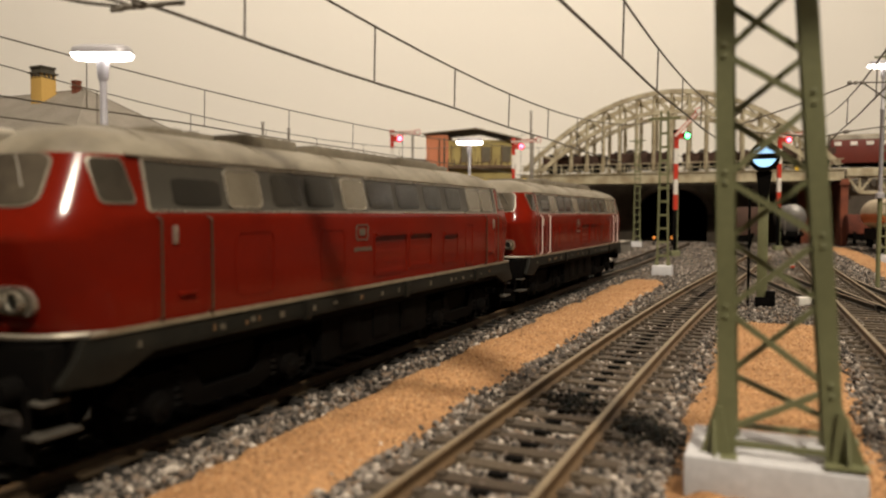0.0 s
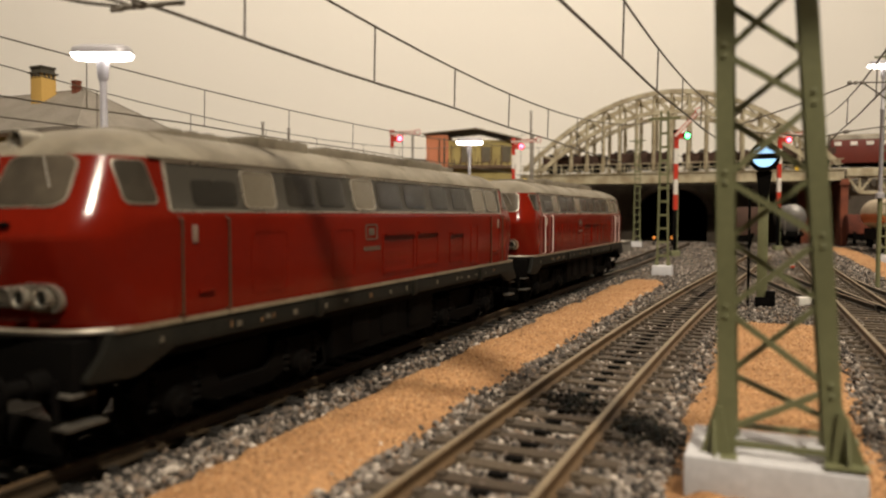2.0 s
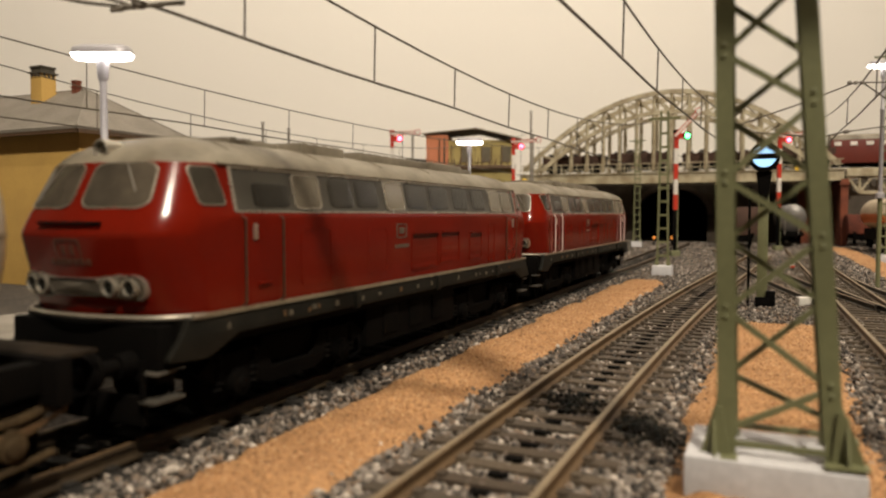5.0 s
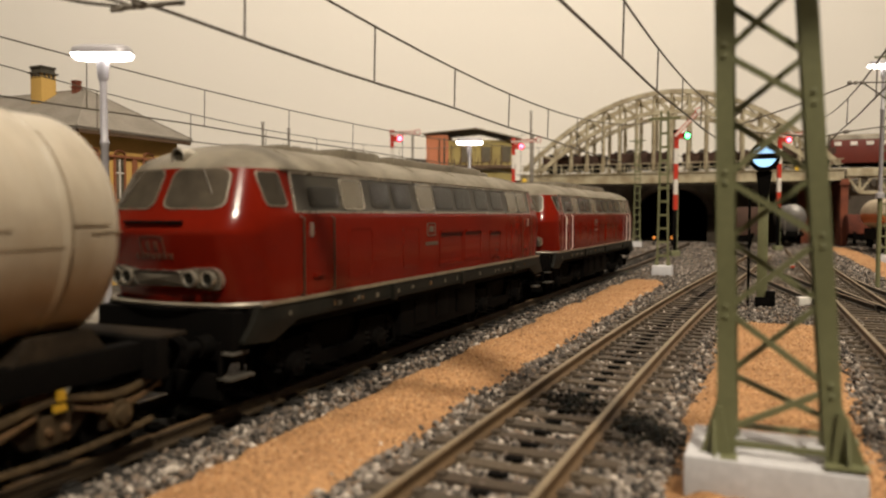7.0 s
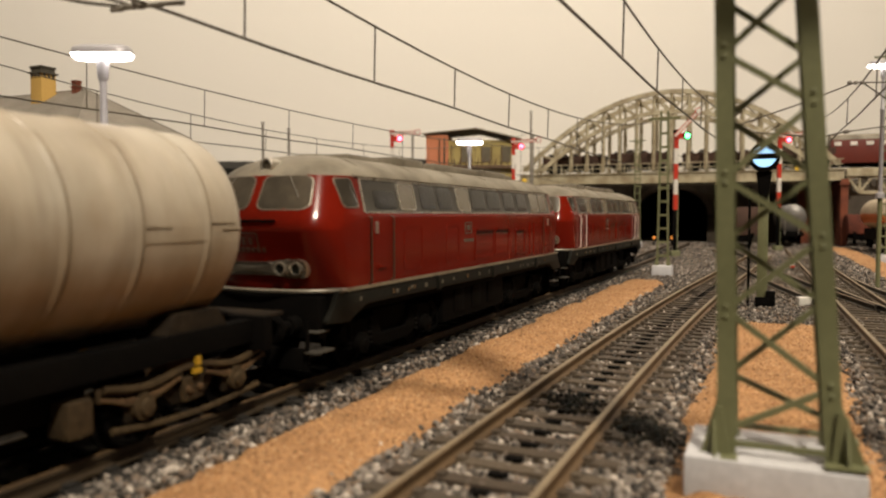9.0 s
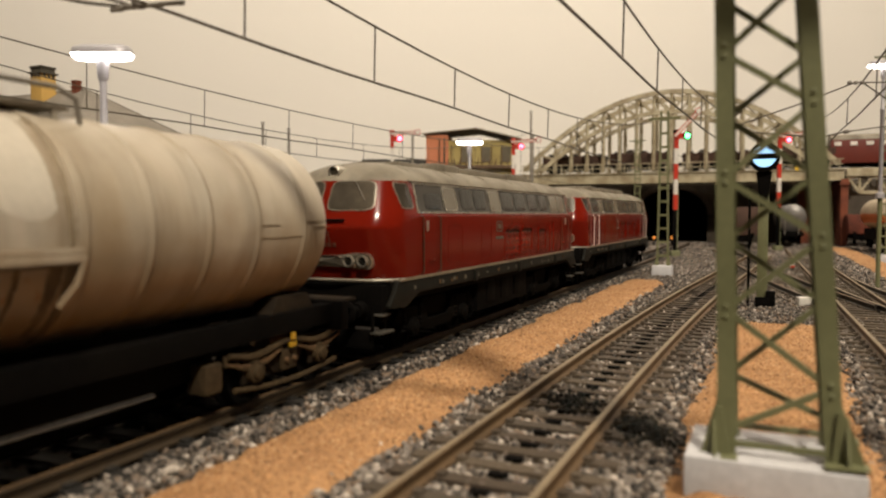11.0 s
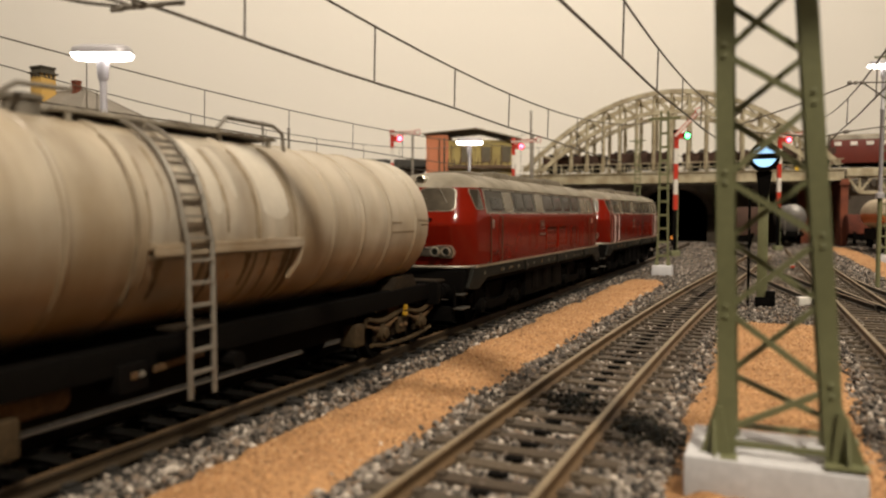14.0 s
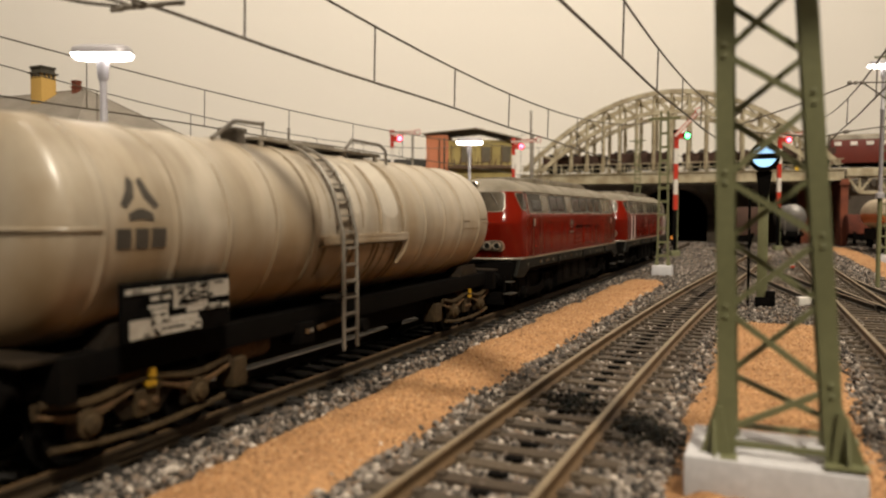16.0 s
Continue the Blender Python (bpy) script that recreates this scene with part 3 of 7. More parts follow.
# ---------------------------------------------------------------- tower mast beside the camera
def tower_mast():
    t = thing("catenary_mast", at_mm(44.1, 95.2, 0, 0.42), "olive green riveted lattice mast on a pale concrete foot", "mast")
    base = Mesh().box(-10.4, 10.4, -9.0, 6.5, -4.5, 3.0)
    part("foot", base, CONCRETE, t, "pale grey concrete foot", bevel=0.35)
    H = 124.0

    def half(z):
        k = (z - 3) / 59
        return 7.3 - 1.45 * k, 4.6 - 0.6 * k
    cx, cy = 0.85, -1.6
    lean = Matrix.Translation((0, 0, 3 * MM)) @ Matrix.Rotation(radians(-2.8), 4, "Y") @ Matrix.Translation((0, 0, -3 * MM))
    for sx in (-1, 1):
        for sy in (-1, 1):
            m = Mesh()
            w0, d0 = half(3.0)
            w1, d1 = half(H)
            vs = []
            for z, w, d in ((3.0, w0, d0), (H, w1, d1)):
                X, Y = cx + sx * w, cy + sy * d
                prof = [(0, 0), (-2.2, 0), (-2.2, -0.35), (-0.35, -0.35), (-0.35, -2.2), (0, -2.2)]
                vs += [(X + sx * a, Y + sy * b, z) for a, b in prof]
            n = 6
            fs = [(i, (i + 1) % n, n + (i + 1) % n, n + i) for i in range(n)] + [tuple(range(n)), tuple(range(n, 2 * n))]
            m.add(vs, fs)
            leg = part("leg", m, MASTGREEN, t, smooth=0, at=lean)
            shoe = Mesh()
            X, Y = cx + sx * w0, cy + sy * d0
            shoe.add([(X - sx * 1.6, Y + sy * 0.1, 3), (X + sx * 2.2, Y + sy * 0.1, 3), (X, Y + sy * 0.1, 9.5), (X - sx * 0.7, Y + sy * 0.1, 9.5),
                      (X - sx * 1.6, Y + sy * 0.4, 3), (X + sx * 2.2, Y + sy * 0.4, 3), (X, Y + sy * 0.4, 9.5), (X - sx * 0.7, Y + sy * 0.4, 9.5)],
                     [(0, 1, 2, 3), (7, 6, 5, 4), (0, 4, 5, 1), (1, 5, 6, 2), (2, 6, 7, 3), (3, 7, 4, 0)])
            shoe.box(X - 2.4, X + 2.4, Y - 1.4 + sy * 1.0, Y + 1.4 + sy * 1.0, 3.0, 3.3)
            shoe.add([(X + sx * 0.1, Y - sy * 0.3, 3), (X + sx * 0.1, Y + sy * 2.0, 3), (X + sx * 0.1, Y, 9.0), (X + sx * 0.5, Y - sy * 0.3, 3), (X + sx * 0.5, Y + sy * 2.0, 3), (X + sx * 0.5, Y, 9.0)],
                     [(0, 1, 2), (5, 4, 3), (0, 3, 4, 1), (1, 4, 5, 2), (2, 5, 3, 0)])
            part("gusset", shoe, MASTGREEN, leg, "foot plate with gussets", smooth=0)
            for zm in ((21.7, 38.9, 55.0) if sx < 0 else (12.0, 30.4, 48.0)) if sy < 0 else ():
                for z in (zm - 0.7, zm + 0.7):
                    w, d = half(z)
                    rv = Mesh().turned((cx + sx * (w - 1.1), cy - d - 0.02, z), (0, -1, 0), [(0, 0.36), (0.12, 0.32), (0.2, 0.2), (0.22, 0.05)], 8)
                    part("rivet", rv, MASTGREEN, leg)
    # box above the view, added to throw a shadow on the sand
    part("mast_head", Mesh().box(cx - 4.0, cx + 4.0, cy - 3.4, cy + 3.4, 86.0, 118.0), MASTGREEN, t, "unseen closed box at the mast's head, added for its shadow", bevel=0.3, at=lean)
    # crossed bracing on the four faces
    zs = [6.3, 12.1, 21.9, 30.7, 38.8, 47.3, 54.7, 63.0] + [63.0 + 8.0 * k for k in range(1, 8)]
    for i in range(len(zs) - 1):
        za, zb = zs[i], zs[i + 1]
        (wa, da), (wb, db) = half(za), half(zb)
        for sy in (-1, 1):
            d = -1 if (i + (sy > 0)) % 2 else 1
            b = Mesh().bar((cx - d * (wa - 1.0), cy + sy * (da - 0.5), za), (cx + d * (wb - 1.0), cy + sy * (db - 0.5), zb), 0.5, 0.78)
            part("brace", b, MASTGREEN, t, smooth=0, at=lean)
        for sx in (-1, 1):
            d = 1 if (i + (sx > 0)) % 2 else -1
            b = Mesh().bar((cx + sx * (wa - 0.5), cy - d * (da - 0.8), za), (cx + sx * (wb - 0.5), cy + d * (db - 0.8), zb), 1.0, 0.5, up=(sx, 0, 0))
            part("brace", b, MASTGREEN, t, smooth=0, at=lean)
    for sy in (-1, 1):
        part("foot_rail", Mesh().bar((cx - 6.4, cy + sy * 4.4, 4.5), (cx + 6.4, cy + sy * 4.4, 4.5), 0.4, 0.75), MASTGREEN, t, smooth=0)


tower_mast()


# ---------------------------------------------------------------- diesel locomotives
LEVELS = [(18.6, 17.15, 84.0), (20, 17.3, 84.4), (30.3, 17.35, 86.9), (30.9, 17.35, 87.0), (31.5, 17.32, 86.8), (33.6, 17.15, 85.8), (34.6, 16.9, 85.3), (38, 16.2, 83.55), (41.9, 15.4, 81.5), (42.7, 15.0, 80.8),
          (43.9, 13.9, 79.3), (45.0, 12.0, 77.0), (46.2, 9.0, 73.6), (46.9, 5.5, 69.5), (47.2, 2.0, 65.0)]


CREASE_RISE = {2: 2.4, 3: 2.3, 4: 2.2, 5: 0.6}


def level(z):
    zs = [l[0] for l in LEVELS]
    return float(np.interp(z, zs, [l[1] for l in LEVELS])), float(np.interp(z, zs, [l[2] for l in LEVELS]))


def flank(z):
    """Half the width along the side, where the crease runs just under the window band."""
    return float(np.interp(z, [l[0] + CREASE_RISE.get(k, 0) for k, l in enumerate(LEVELS)], [l[1] for l in LEVELS]))


def crease_rise(k, y):
    """How far the crease climbs from the end towards the side."""
    u = max(0.0, min(1.0, (80.5 - abs(y)) / 11.5))
    return CREASE_RISE.get(k, 0) * u * u * (3 - 2 * u)


SOFT = 1.6


def corner(w):
    """The corner is rounded like a soft chamfer."""
    return min(6.4, w * 0.45)


def end_y(x, w, e):
    """The end's outline in plan: slightly bowed, with rounded corners."""
    rc, bow, x = corner(w), 4.2 * min(1, w / 15), min(abs(x), w - 0.001)
    if x <= w - rc:
        return e - bow * (x / max(w, 0.1)) ** 2
    y1 = e - bow * ((w - rc) / w) ** 2
    return y1 - rc * 1.15 * (1 - max(0.0, 1 - ((x - w + rc) / rc) ** SOFT) ** (1 / SOFT))


def side_x(y, w, e):
    rc, bow = corner(w), 4.2 * min(1, w / 15)
    start = e - bow * ((w - rc) / w) ** 2 - rc * 1.15
    u = (abs(y) - start) / (rc * 1.15)
    return w if u <= 0 else w - rc + rc * max(0.0, 1 - u ** SOFT) ** (1 / SOFT)


def plan_loop(w, e):
    """The outline at one height: long sides, rounded corners and slightly bowed ends. Points from the front's middle, counting round."""
    rc = corner(w)
    q = [((w - rc) * k, end_y((w - rc) * k, w, e)) for k in (0.0, 0.35, 0.7, 1.0)]
    y1 = q[-1][1]
    for i in range(1, 13):
        a = math.pi / 2 * i / 12
        q.append((w - rc + rc * math.sin(a) ** (2 / SOFT), y1 - rc * (1 - max(0.0, math.cos(a)) ** (2 / SOFT)) * 1.15))
    for y in (72.0, 69.4, 58, 35, 12):
        q.append((w, min(y, y1 - rc * 1.2)))
    q.append((w, 0.0))
    back = [(x, -y) for x, y in reversed(q[:-1])]
    right = q + back
    left = [(-x, y) for x, y in reversed(right[1:-1])]
    return right + left


def outline4(c, rnd, radius):
    """The outline of a four-cornered pane with rounded corners; radius: in millimetres, instead of a share of each side."""
    out = []
    for i in range(4):
        p, q, r = c[i - 1], c[i], c[(i + 1) % 4]
        a = min(0.49, radius / (p - q).length) if radius else rnd
        b = min(0.49, radius / (r - q).length) if radius else rnd
        for k in range(6):
            t = k / 5
            out.append(q + (p - q) * a * (1 - t) ** 2 + (r - q) * b * t ** 2)
    return out


def patch(corners, fn, off, n=6, rnd=0.18, radius=0.0):
    """A pane with rounded corners, laid on the surface fn(a, b) -> point, a little proud of it."""
    c = [Vector(p) for p in corners]
    m = Mesh()
    out = outline4(c, rnd, radius)
    mid = sum(out, Vector((0, 0))) / len(out)
    rings = []
    for sc, o in ((1.0, 0.0), (1.0, off), (0.93, off + 0.02), (0.5, off + 0.02)):
        rings.append([fn(*(mid + (u - mid) * sc), o) for u in out])
    k = len(out)
    vs = [p for r in rings for p in r] + [fn(mid.x, mid.y, off + 0.02)]
    fs = [(r * k + i, r * k + (i + 1) % k, (r + 1) * k + (i + 1) % k, (r + 1) * k + i) for r in range(3) for i in range(k)]
    fs += [(3 * k + i, 3 * k + (i + 1) % k, 4 * k) for i in range(k)]
    return m.add(vs, fs)


def rim(corners, fn, off, width=0.45, rnd=0.18, radius=0.0):
    """A raised frame along the edge of such a pane."""
    c = [Vector(p) for p in corners]
    out = outline4(c, rnd, radius)
    mid = sum(out, Vector((0, 0))) / len(out)
    k = len(out)
    vs = []
    for grow, o in ((width, 0.0), (width, off), (0.0, off), (0.0, 0.0)):
        vs += [fn(*(u + (u - mid).normalized() * grow), o) for u in out]
    fs = [(r * k + i, r * k + (i + 1) % k, ((r + 1) % 4) * k + (i + 1) % k, ((r + 1) % 4) * k + i) for r in range(4) for i in range(k)]
    return Mesh().add(vs, fs)


def side_fn(sx):
    def fn(y, z, o):
        return (sx * (side_x(y, flank(z), level(z)[1]) + o), y, z)
    return fn


def end_fn(sy):
    def fn(x, z, o):
        return (x, sy * (end_y(x, *level(z)) + o), z)
    return fn


def quad(a0, a1, b0, b1, lean0=0.0, lean1=0.0):
    return [(a0, b0), (a1, b0), (a1 + lean1, b1), (a0 + lean0, b1)]


def wheelset(radius, gauge=17.2):
    m = Mesh()
    m.cyl((-gauge / 2, 0, 0), (gauge / 2, 0, 0), 1.0, 8)
    for s in (-1, 1):
        m.turned((s * 7.0, 0, 0), (s, 0, 0), [(0, radius * 0.4), (0.2, radius * 0.8), (0.3, radius + 0.9), (0.7, radius + 0.9), (1.0, radius), (2.9, radius - 0.1), (2.9, radius * 0.82), (2.3, radius * 0.8), (2.3, radius * 0.35),
                                               (3.0, radius * 0.3), (3.0, 0.01)], 24)
        for k in range(4):
            a = k * math.pi / 2
            m.box(s * 9.2 - 0.4, s * 9.2 + 0.4, radius * 0.35, radius * 0.8, -0.4, 0.4, Matrix.Rotation(a, 4, "X"))
    return m


ROLLING = []


WINDOWRIM = surface("dull_window_rim", (0.25, 0.215, 0.165), 0.4, metal=0.3, grain=0.1, second=(0.11, 0.085, 0.06), stain=0.7, stain_scale=200)
LAMPPANEL = surface("dull_lamp_panel", (0.17, 0.15, 0.12), 0.4, metal=0.4, grain=0.1, second=(0.09, 0.075, 0.055), stain=0.6, stain_scale=150)


def locomotive(handrail_mat, label):
    t = thing("diesel_locomotive", pose(0, 0, 0), label, "locomotive", "double-headed locomotives")
    loops = [plan_loop(w, e) for _, w, e in LEVELS]
    n = len(loops[0])
    red, band, roof = Mesh(), Mesh(), Mesh()
    allv = [(x, y, LEVELS[k][0] + crease_rise(k, y)) for k, lp in enumerate(loops) for x, y in lp]
    for mesh in (red, band, roof):
        mesh.v = list(allv)
    for k in range(len(LEVELS) - 1):
        zm = (LEVELS[k][0] + LEVELS[k + 1][0]) / 2
        for i in range(n):
            j = (i + 1) % n
            q = (k * n + i, k * n + j, (k + 1) * n + j, (k + 1) * n + i)
            ym = (loops[k][i][1] + loops[k][j][1]) / 2
            xm = (loops[k][i][0] + loops[k][j][0]) / 2
            tgt = red if zm < 33.7 else roof if zm > 41.9 else band if abs(ym) < 69.5 and abs(xm) > 14 else red
            tgt.f.append(q)
    roof.f.append(tuple((len(LEVELS) - 1) * n + i for i in range(n)))
    red.f.append(tuple(range(n)))

    def trim(m):
        used = sorted({i for f in m.f for i in f})
        ix = {o: i for i, o in enumerate(used)}
        m.v, m.f = [m.v[i] for i in used], [tuple(ix[i] for i in f) for f in m.f]
        return m
    body = part("body", trim(red), RED, t, "dark red glossy body shell", smooth=40)
    bnd = part("window_band", trim(band), GREYBAND, t, "dark grey window band", smooth=40)
    rf = part("roof", trim(roof), ROOFGREY, t, "dusty light grey roof", smooth=50)
    # roof seams, exhaust hood and fan covers
    for y in (-66, -40, -14, 12, 38, 64):
        m = Mesh()
        pts = []
        for x in np.linspace(-14.4, 14.4, 15):
            zs = np.interp(abs(x), [2.0, 5.5, 9.0, 12.0, 14.0, 15.1], [47.2, 46.9, 46.2, 45.0, 43.6, 42.2])
            pts.append((x, y, zs + 0.02))
        m.tube(pts, 0.22, 5)
        part("roof_seam", m, ROOFGREY, rf)
    for y0, y1, w, h in ((-58, -44, 6.0, 47.8), (-38, -22, 7.6, 48.5), (-16, 20, 8.2, 48.2), (24, 46, 7.4, 48.6), (50, 58, 5.5, 48.1)):
        part("roof_hatch", Mesh().box(-w, w, y0, y1, 45.5, h), ROOFGREY, rf, "flat roof hatch", bevel=0.5)
        for k in range(int((y1 - y0) / 4)):
            part("hatch_slat", Mesh().box(-w + 1, w - 1, y0 + 1.5 + k * 4, y0 + 3.3 + k * 4, h - 0.1, h + 0.3), GREYMETAL, rf, bevel=0.1)
    for sx in (-1, 1):
        fn = side_fn(sx)
        part("roof_gutter", Mesh().tube([(sx * 15.65, y, 42.05) for y in (-72, -40, 0, 40, 72)], 0.26, 6), ROOFGREY, rf)
        # silver trim round the band
        for z in (34.35, 41.55):
            w, _ = level(z)
            part("band_trim", Mesh().tube([(sx * (w + 0.05), y, z) for y in (-69.4 + (34.35 < z) * -0.2, 0, 69.4)], 0.22, 5), SILVER, bnd, "thin bright metal trim")
        for y in (-69.4, 69.4):
            part("band_trim", Mesh().tube([(sx * (level(z)[0] + 0.05), y, z) for z in (34.4, 37.5, 41.5)], 0.28, 5), SILVER, bnd)
        # panes in the band: pale ones are open or dusty
        for a0, a1, pale in ((-64.5, -54.5, 0), (-53.0, -45.0, 1), (-41.5, -33.0, 0), (-31.5, -22.5, 0), (-19.0, -10.5, 1), (-8.5, 2.5, 0), (4.5, 15.5, 0), (19.0, 29.0, 0), (32.5, 42, 0), (47, 55.5, 1), (57.5, 66, 1)):
            if pale:
                c = quad(a0, a1, 35.1, 41.0)
                p = part("pane", patch(c, fn, 0.12), PALEPANE, bnd, "pale dusty pane")
                part("pane_frame", rim(c, fn, 0.25, 0.35), SILVER, p)
            else:
                part("pane", patch(quad(a0, a1, 35.3 if a0 > -60 else 35.2, 40.9 if a0 > -60 else 39.2), fn, 0.1), BANDPANE, bnd, "dark grey vent pane")
        for sy in (-1, 1):
            ys = sorted((sy * 77.0, sy * 71.3))
            c = [(ys[0], 35.5), (ys[1], 35.5), (ys[1] - (1.6 if sy < 0 else 0), 41.3), (ys[0] + (1.6 if sy > 0 else 0), 41.3)]
            p = part("cab_side_window", patch(c, fn, 0.1), CABGLASS, body, "dark cab side window")
            part("window_frame", rim(c, fn, 0.2, 0.2), WINDOWRIM, p)
            # cab door, handrails and handle
            d0, d1 = sorted((sy * 67.3, sy * 59.2))
            w = level(25)[0]
            part("cab_door", patch(quad(d0, d1, 19.0, 33.4), fn, 0.15, rnd=0.04), RED, body, "narrow cab door in the body side")
            for y in (d0 - 0.9, d1 + 0.9):
                part("handrail", Mesh().tube([(sx * (w - 0.3), y, 19.2), (sx * (w + 0.75), y, 19.6), (sx * (w + 0.75), y, 33.2), (sx * (w - 0.3), y, 33.8)], 0.17 if handrail_mat is OLDRAIL else 0.23, 6), handrail_mat, body, "thin vertical handrail")
            part("door_handle", Mesh().box(sx * w + sx * 0.05 - 0.5, sx * w + sx * 0.05 + 0.5, sy * 65.3 - 0.45, sy * 65.3 + 0.45, 29.8, 32.4), SILVER, body, "bright door handle", bevel=0.2)
            part("door_step", Mesh().box(sx * w - 0.6, sx * w + 0.6, sy * 63 - 1.6, sy * 63 + 1.6, 22.2, 22.9), RED, body, bevel=0.15)
        # hatches and grilles low on the side
        for a0, a1, b0, b1 in ((-52, -42.6, 21, 31), (-28, -20, 21.5, 30.8), (-7.8, 6.9, 20.8, 29.8), (8.8, 20.6, 21.4, 29.8), (28.5, 37.4, 21.0, 29.2), (43.5, 48.3, 20.0, 31)):
            g = part("side_hatch", rim(quad(a0, a1, b0, b1), fn, 0.12 if a0 < -10 else 0.2, 0.3, radius=1.6 if a0 < -10 else 0.6), RED, body, "framed hatch")
            if a0 > -10 and a0 < 40:
                part("hatch_lip", Mesh().box(min(sx * 17.2, sx * 18.1), max(sx * 17.2, sx * 18.1), a0 + 0.2, a1 - 0.2, b1 - 0.5, b1 - 0.05), RED, g, smooth=0)
                for k in range(4):
                    z = b0 + 0.9 + (b1 - b0 - 2.6) * k / 3
                    part("louvre", Mesh().prism([(sx * 17.25, z - 0.5), (sx * 17.38, z - 0.45), (sx * 17.3, z + 0.5)], a0 + 0.6, a1 - 0.6, "y"), RED, g, smooth=0)
        part("side_badge", rim(quad(-15.2, -10.9, 28.8, 31.6), fn, 0.14, 0.35, 0.15), PLATEMARK, body, "dull cream framed badge")
        part("badge_fill", patch(quad(-14.2, -11.9, 29.5, 31.0), fn, 0.14), PLATEMARK, body)
        for k in range(6):
            part("number_bar", Mesh().box(sx * 17.3, sx * 17.48, -16.2 + k * 1.2, -15.4 + k * 1.2, 26.3, 27.1), PLATEMARK, body, smooth=0)
        # frame along the side with its dropped ends
        prof = [(-80.2, 18.45), (80.2, 18.45), (81.4, 16.0), (84.0, 13.2), (84.0, 12.6), (77.6, 12.1), (76, 12.15), (74.8, 12.6), (69.0, 15.0), (-69.0, 15.0), (-74.8, 12.6), (-76, 12.15), (-77.6, 12.1), (-84.0, 12.6), (-84.0, 13.2), (-81.4, 16.0)]
        fr = part("frame_side", Mesh().prism(prof, sx * 16.1, sx * 17.3), FRAME, t, "dark grey side frame with dropped ends", bevel=0.15)
        part("edge_line", Mesh().box(sx * 17.0, sx * 17.55, -79.4, 79.4, 18.3, 19.0) if sx > 0 else Mesh().box(sx * 17.55, sx * 17.0, -79.4, 79.4, 18.3, 19.0), CREAMLINE, fr, "worn cream edge line", smooth=0)
        rs = random.Random(4)
        for y in (-72, -57.5, -56, -50, -48.8, -47, -41, -31, -24, -14, -5, 3, 8, 20, 33, 36, 41, 47, 55, 62):
            wd = rs.uniform(0.3, 1.2)
            part("frame_plate", Mesh().box(sx * 17.2, sx * 17.55, y, y + wd, rs.uniform(15.9, 16.4), rs.uniform(16.6, 17.2)), PLATEMARK if rs.random() < 0.7 else RUST, fr, smooth=0)
        for y in (-33, 7, 51):
            part("jack_pad", Mesh().box(sx * 16.4, sx * 17.9, y - 0.9, y + 0.9, 14.6, 18.3), FRAME, fr, bevel=0.2)
        # steps under the cab doors and tanks between the bogies
        for sy in (-1, 1):
            x0, x1 = sorted((sx * 13.2, sx * 16.2))
            st = part("cab_step", Mesh().box(x0, x1, sy * 83.6 - 2.0, sy * 83.6 + 2.0, 10.9, 11.3), STEPGREY, t, "dark grey foot step", bevel=0.1)
            part("step_plate", Mesh().box(x0, x1, sy * 83.0 - 3.0, sy * 83.0 + 3.0, 6.8, 7.3), STEPGREY, st, bevel=0.1)
            for y in (sy * 80.2, sy * 85.6):
                part("step_bracket", Mesh().box(sx * 13.6 - 0.3, sx * 13.6 + 0.3, y - 0.35, y + 0.35, 6.8, 13), BLACK, st, smooth=0)
    part("fuel_tank", Mesh().box(-14.5, 14.5, -24, 24, 4.5, 14.9), BLACK, t, "deep black tank between the bogies", bevel=0.8)
    part("underframe", Mesh().box(-16, 16, -81, 81, 13.5, 18.5), BLACK, t, "black underframe", bevel=0.3)
    for sx in (-1, 1):
        for y in (-17, -4, 9):
            part("tank_cover", Mesh().box(sx * 14.6 - 0.3, sx * 14.6 + 0.3, y, y + 7, 6.5, 13), BLACK, t, bevel=0.2)
    # ends: windscreens, lamps, rails, buffers
    for sy in (-1, 1):
        fn = end_fn(sy)
        for sx in (-1, 1):
            a0, a1 = sorted((sx * 1.2, sx * 12.4))
            c = [(a0, 35.0), (a1, 35.0), (a1 - (1.2 if sx > 0 else 0), 41.7), (a0 + (1.2 if sx < 0 else 0), 41.7)]
            p = part("windscreen", patch(c, fn, 0.12, rnd=0.22), CABGLASS, body, "dark cab windscreen")
            part("screen_frame", rim(c, fn, 0.2, 0.26, 0.22), WINDOWRIM, p)
            part("wiper", Mesh().tube([fn(sx * u, z, 0.4) for u, z in ((6.6, 41.8), (7.8, 40.2), (9.8, 37.4))], 0.1, 5), GREYMETAL, p, "thin grey wiper")
        part("grab_rail", Mesh().tube([fn(x, 32.6, 0.55) for x in (-6.5, -3, 0, 3, 6.5)], 0.32, 6), BLACK, body, "dark grab rail below the windscreens")
        # lamp panel with two round lamps at each end
        lp = part("lamp_panel", patch(quad(-12.3, 12.3, 21.3, 25.0), fn, 0.6, radius=1.8), LAMPPANEL, body, "dull metal lamp panel with a bright rim")
        part("panel_rim", rim(quad(-12.3, 12.3, 21.3, 25.0), fn, 0.75, 0.28, radius=1.8), SILVER, lp)
        part("lamp_panel_inset", rim(quad(-5.2, 5.2, 21.9, 24.4), fn, 0.72, 0.22, radius=1.0), GREYMETAL, lp)
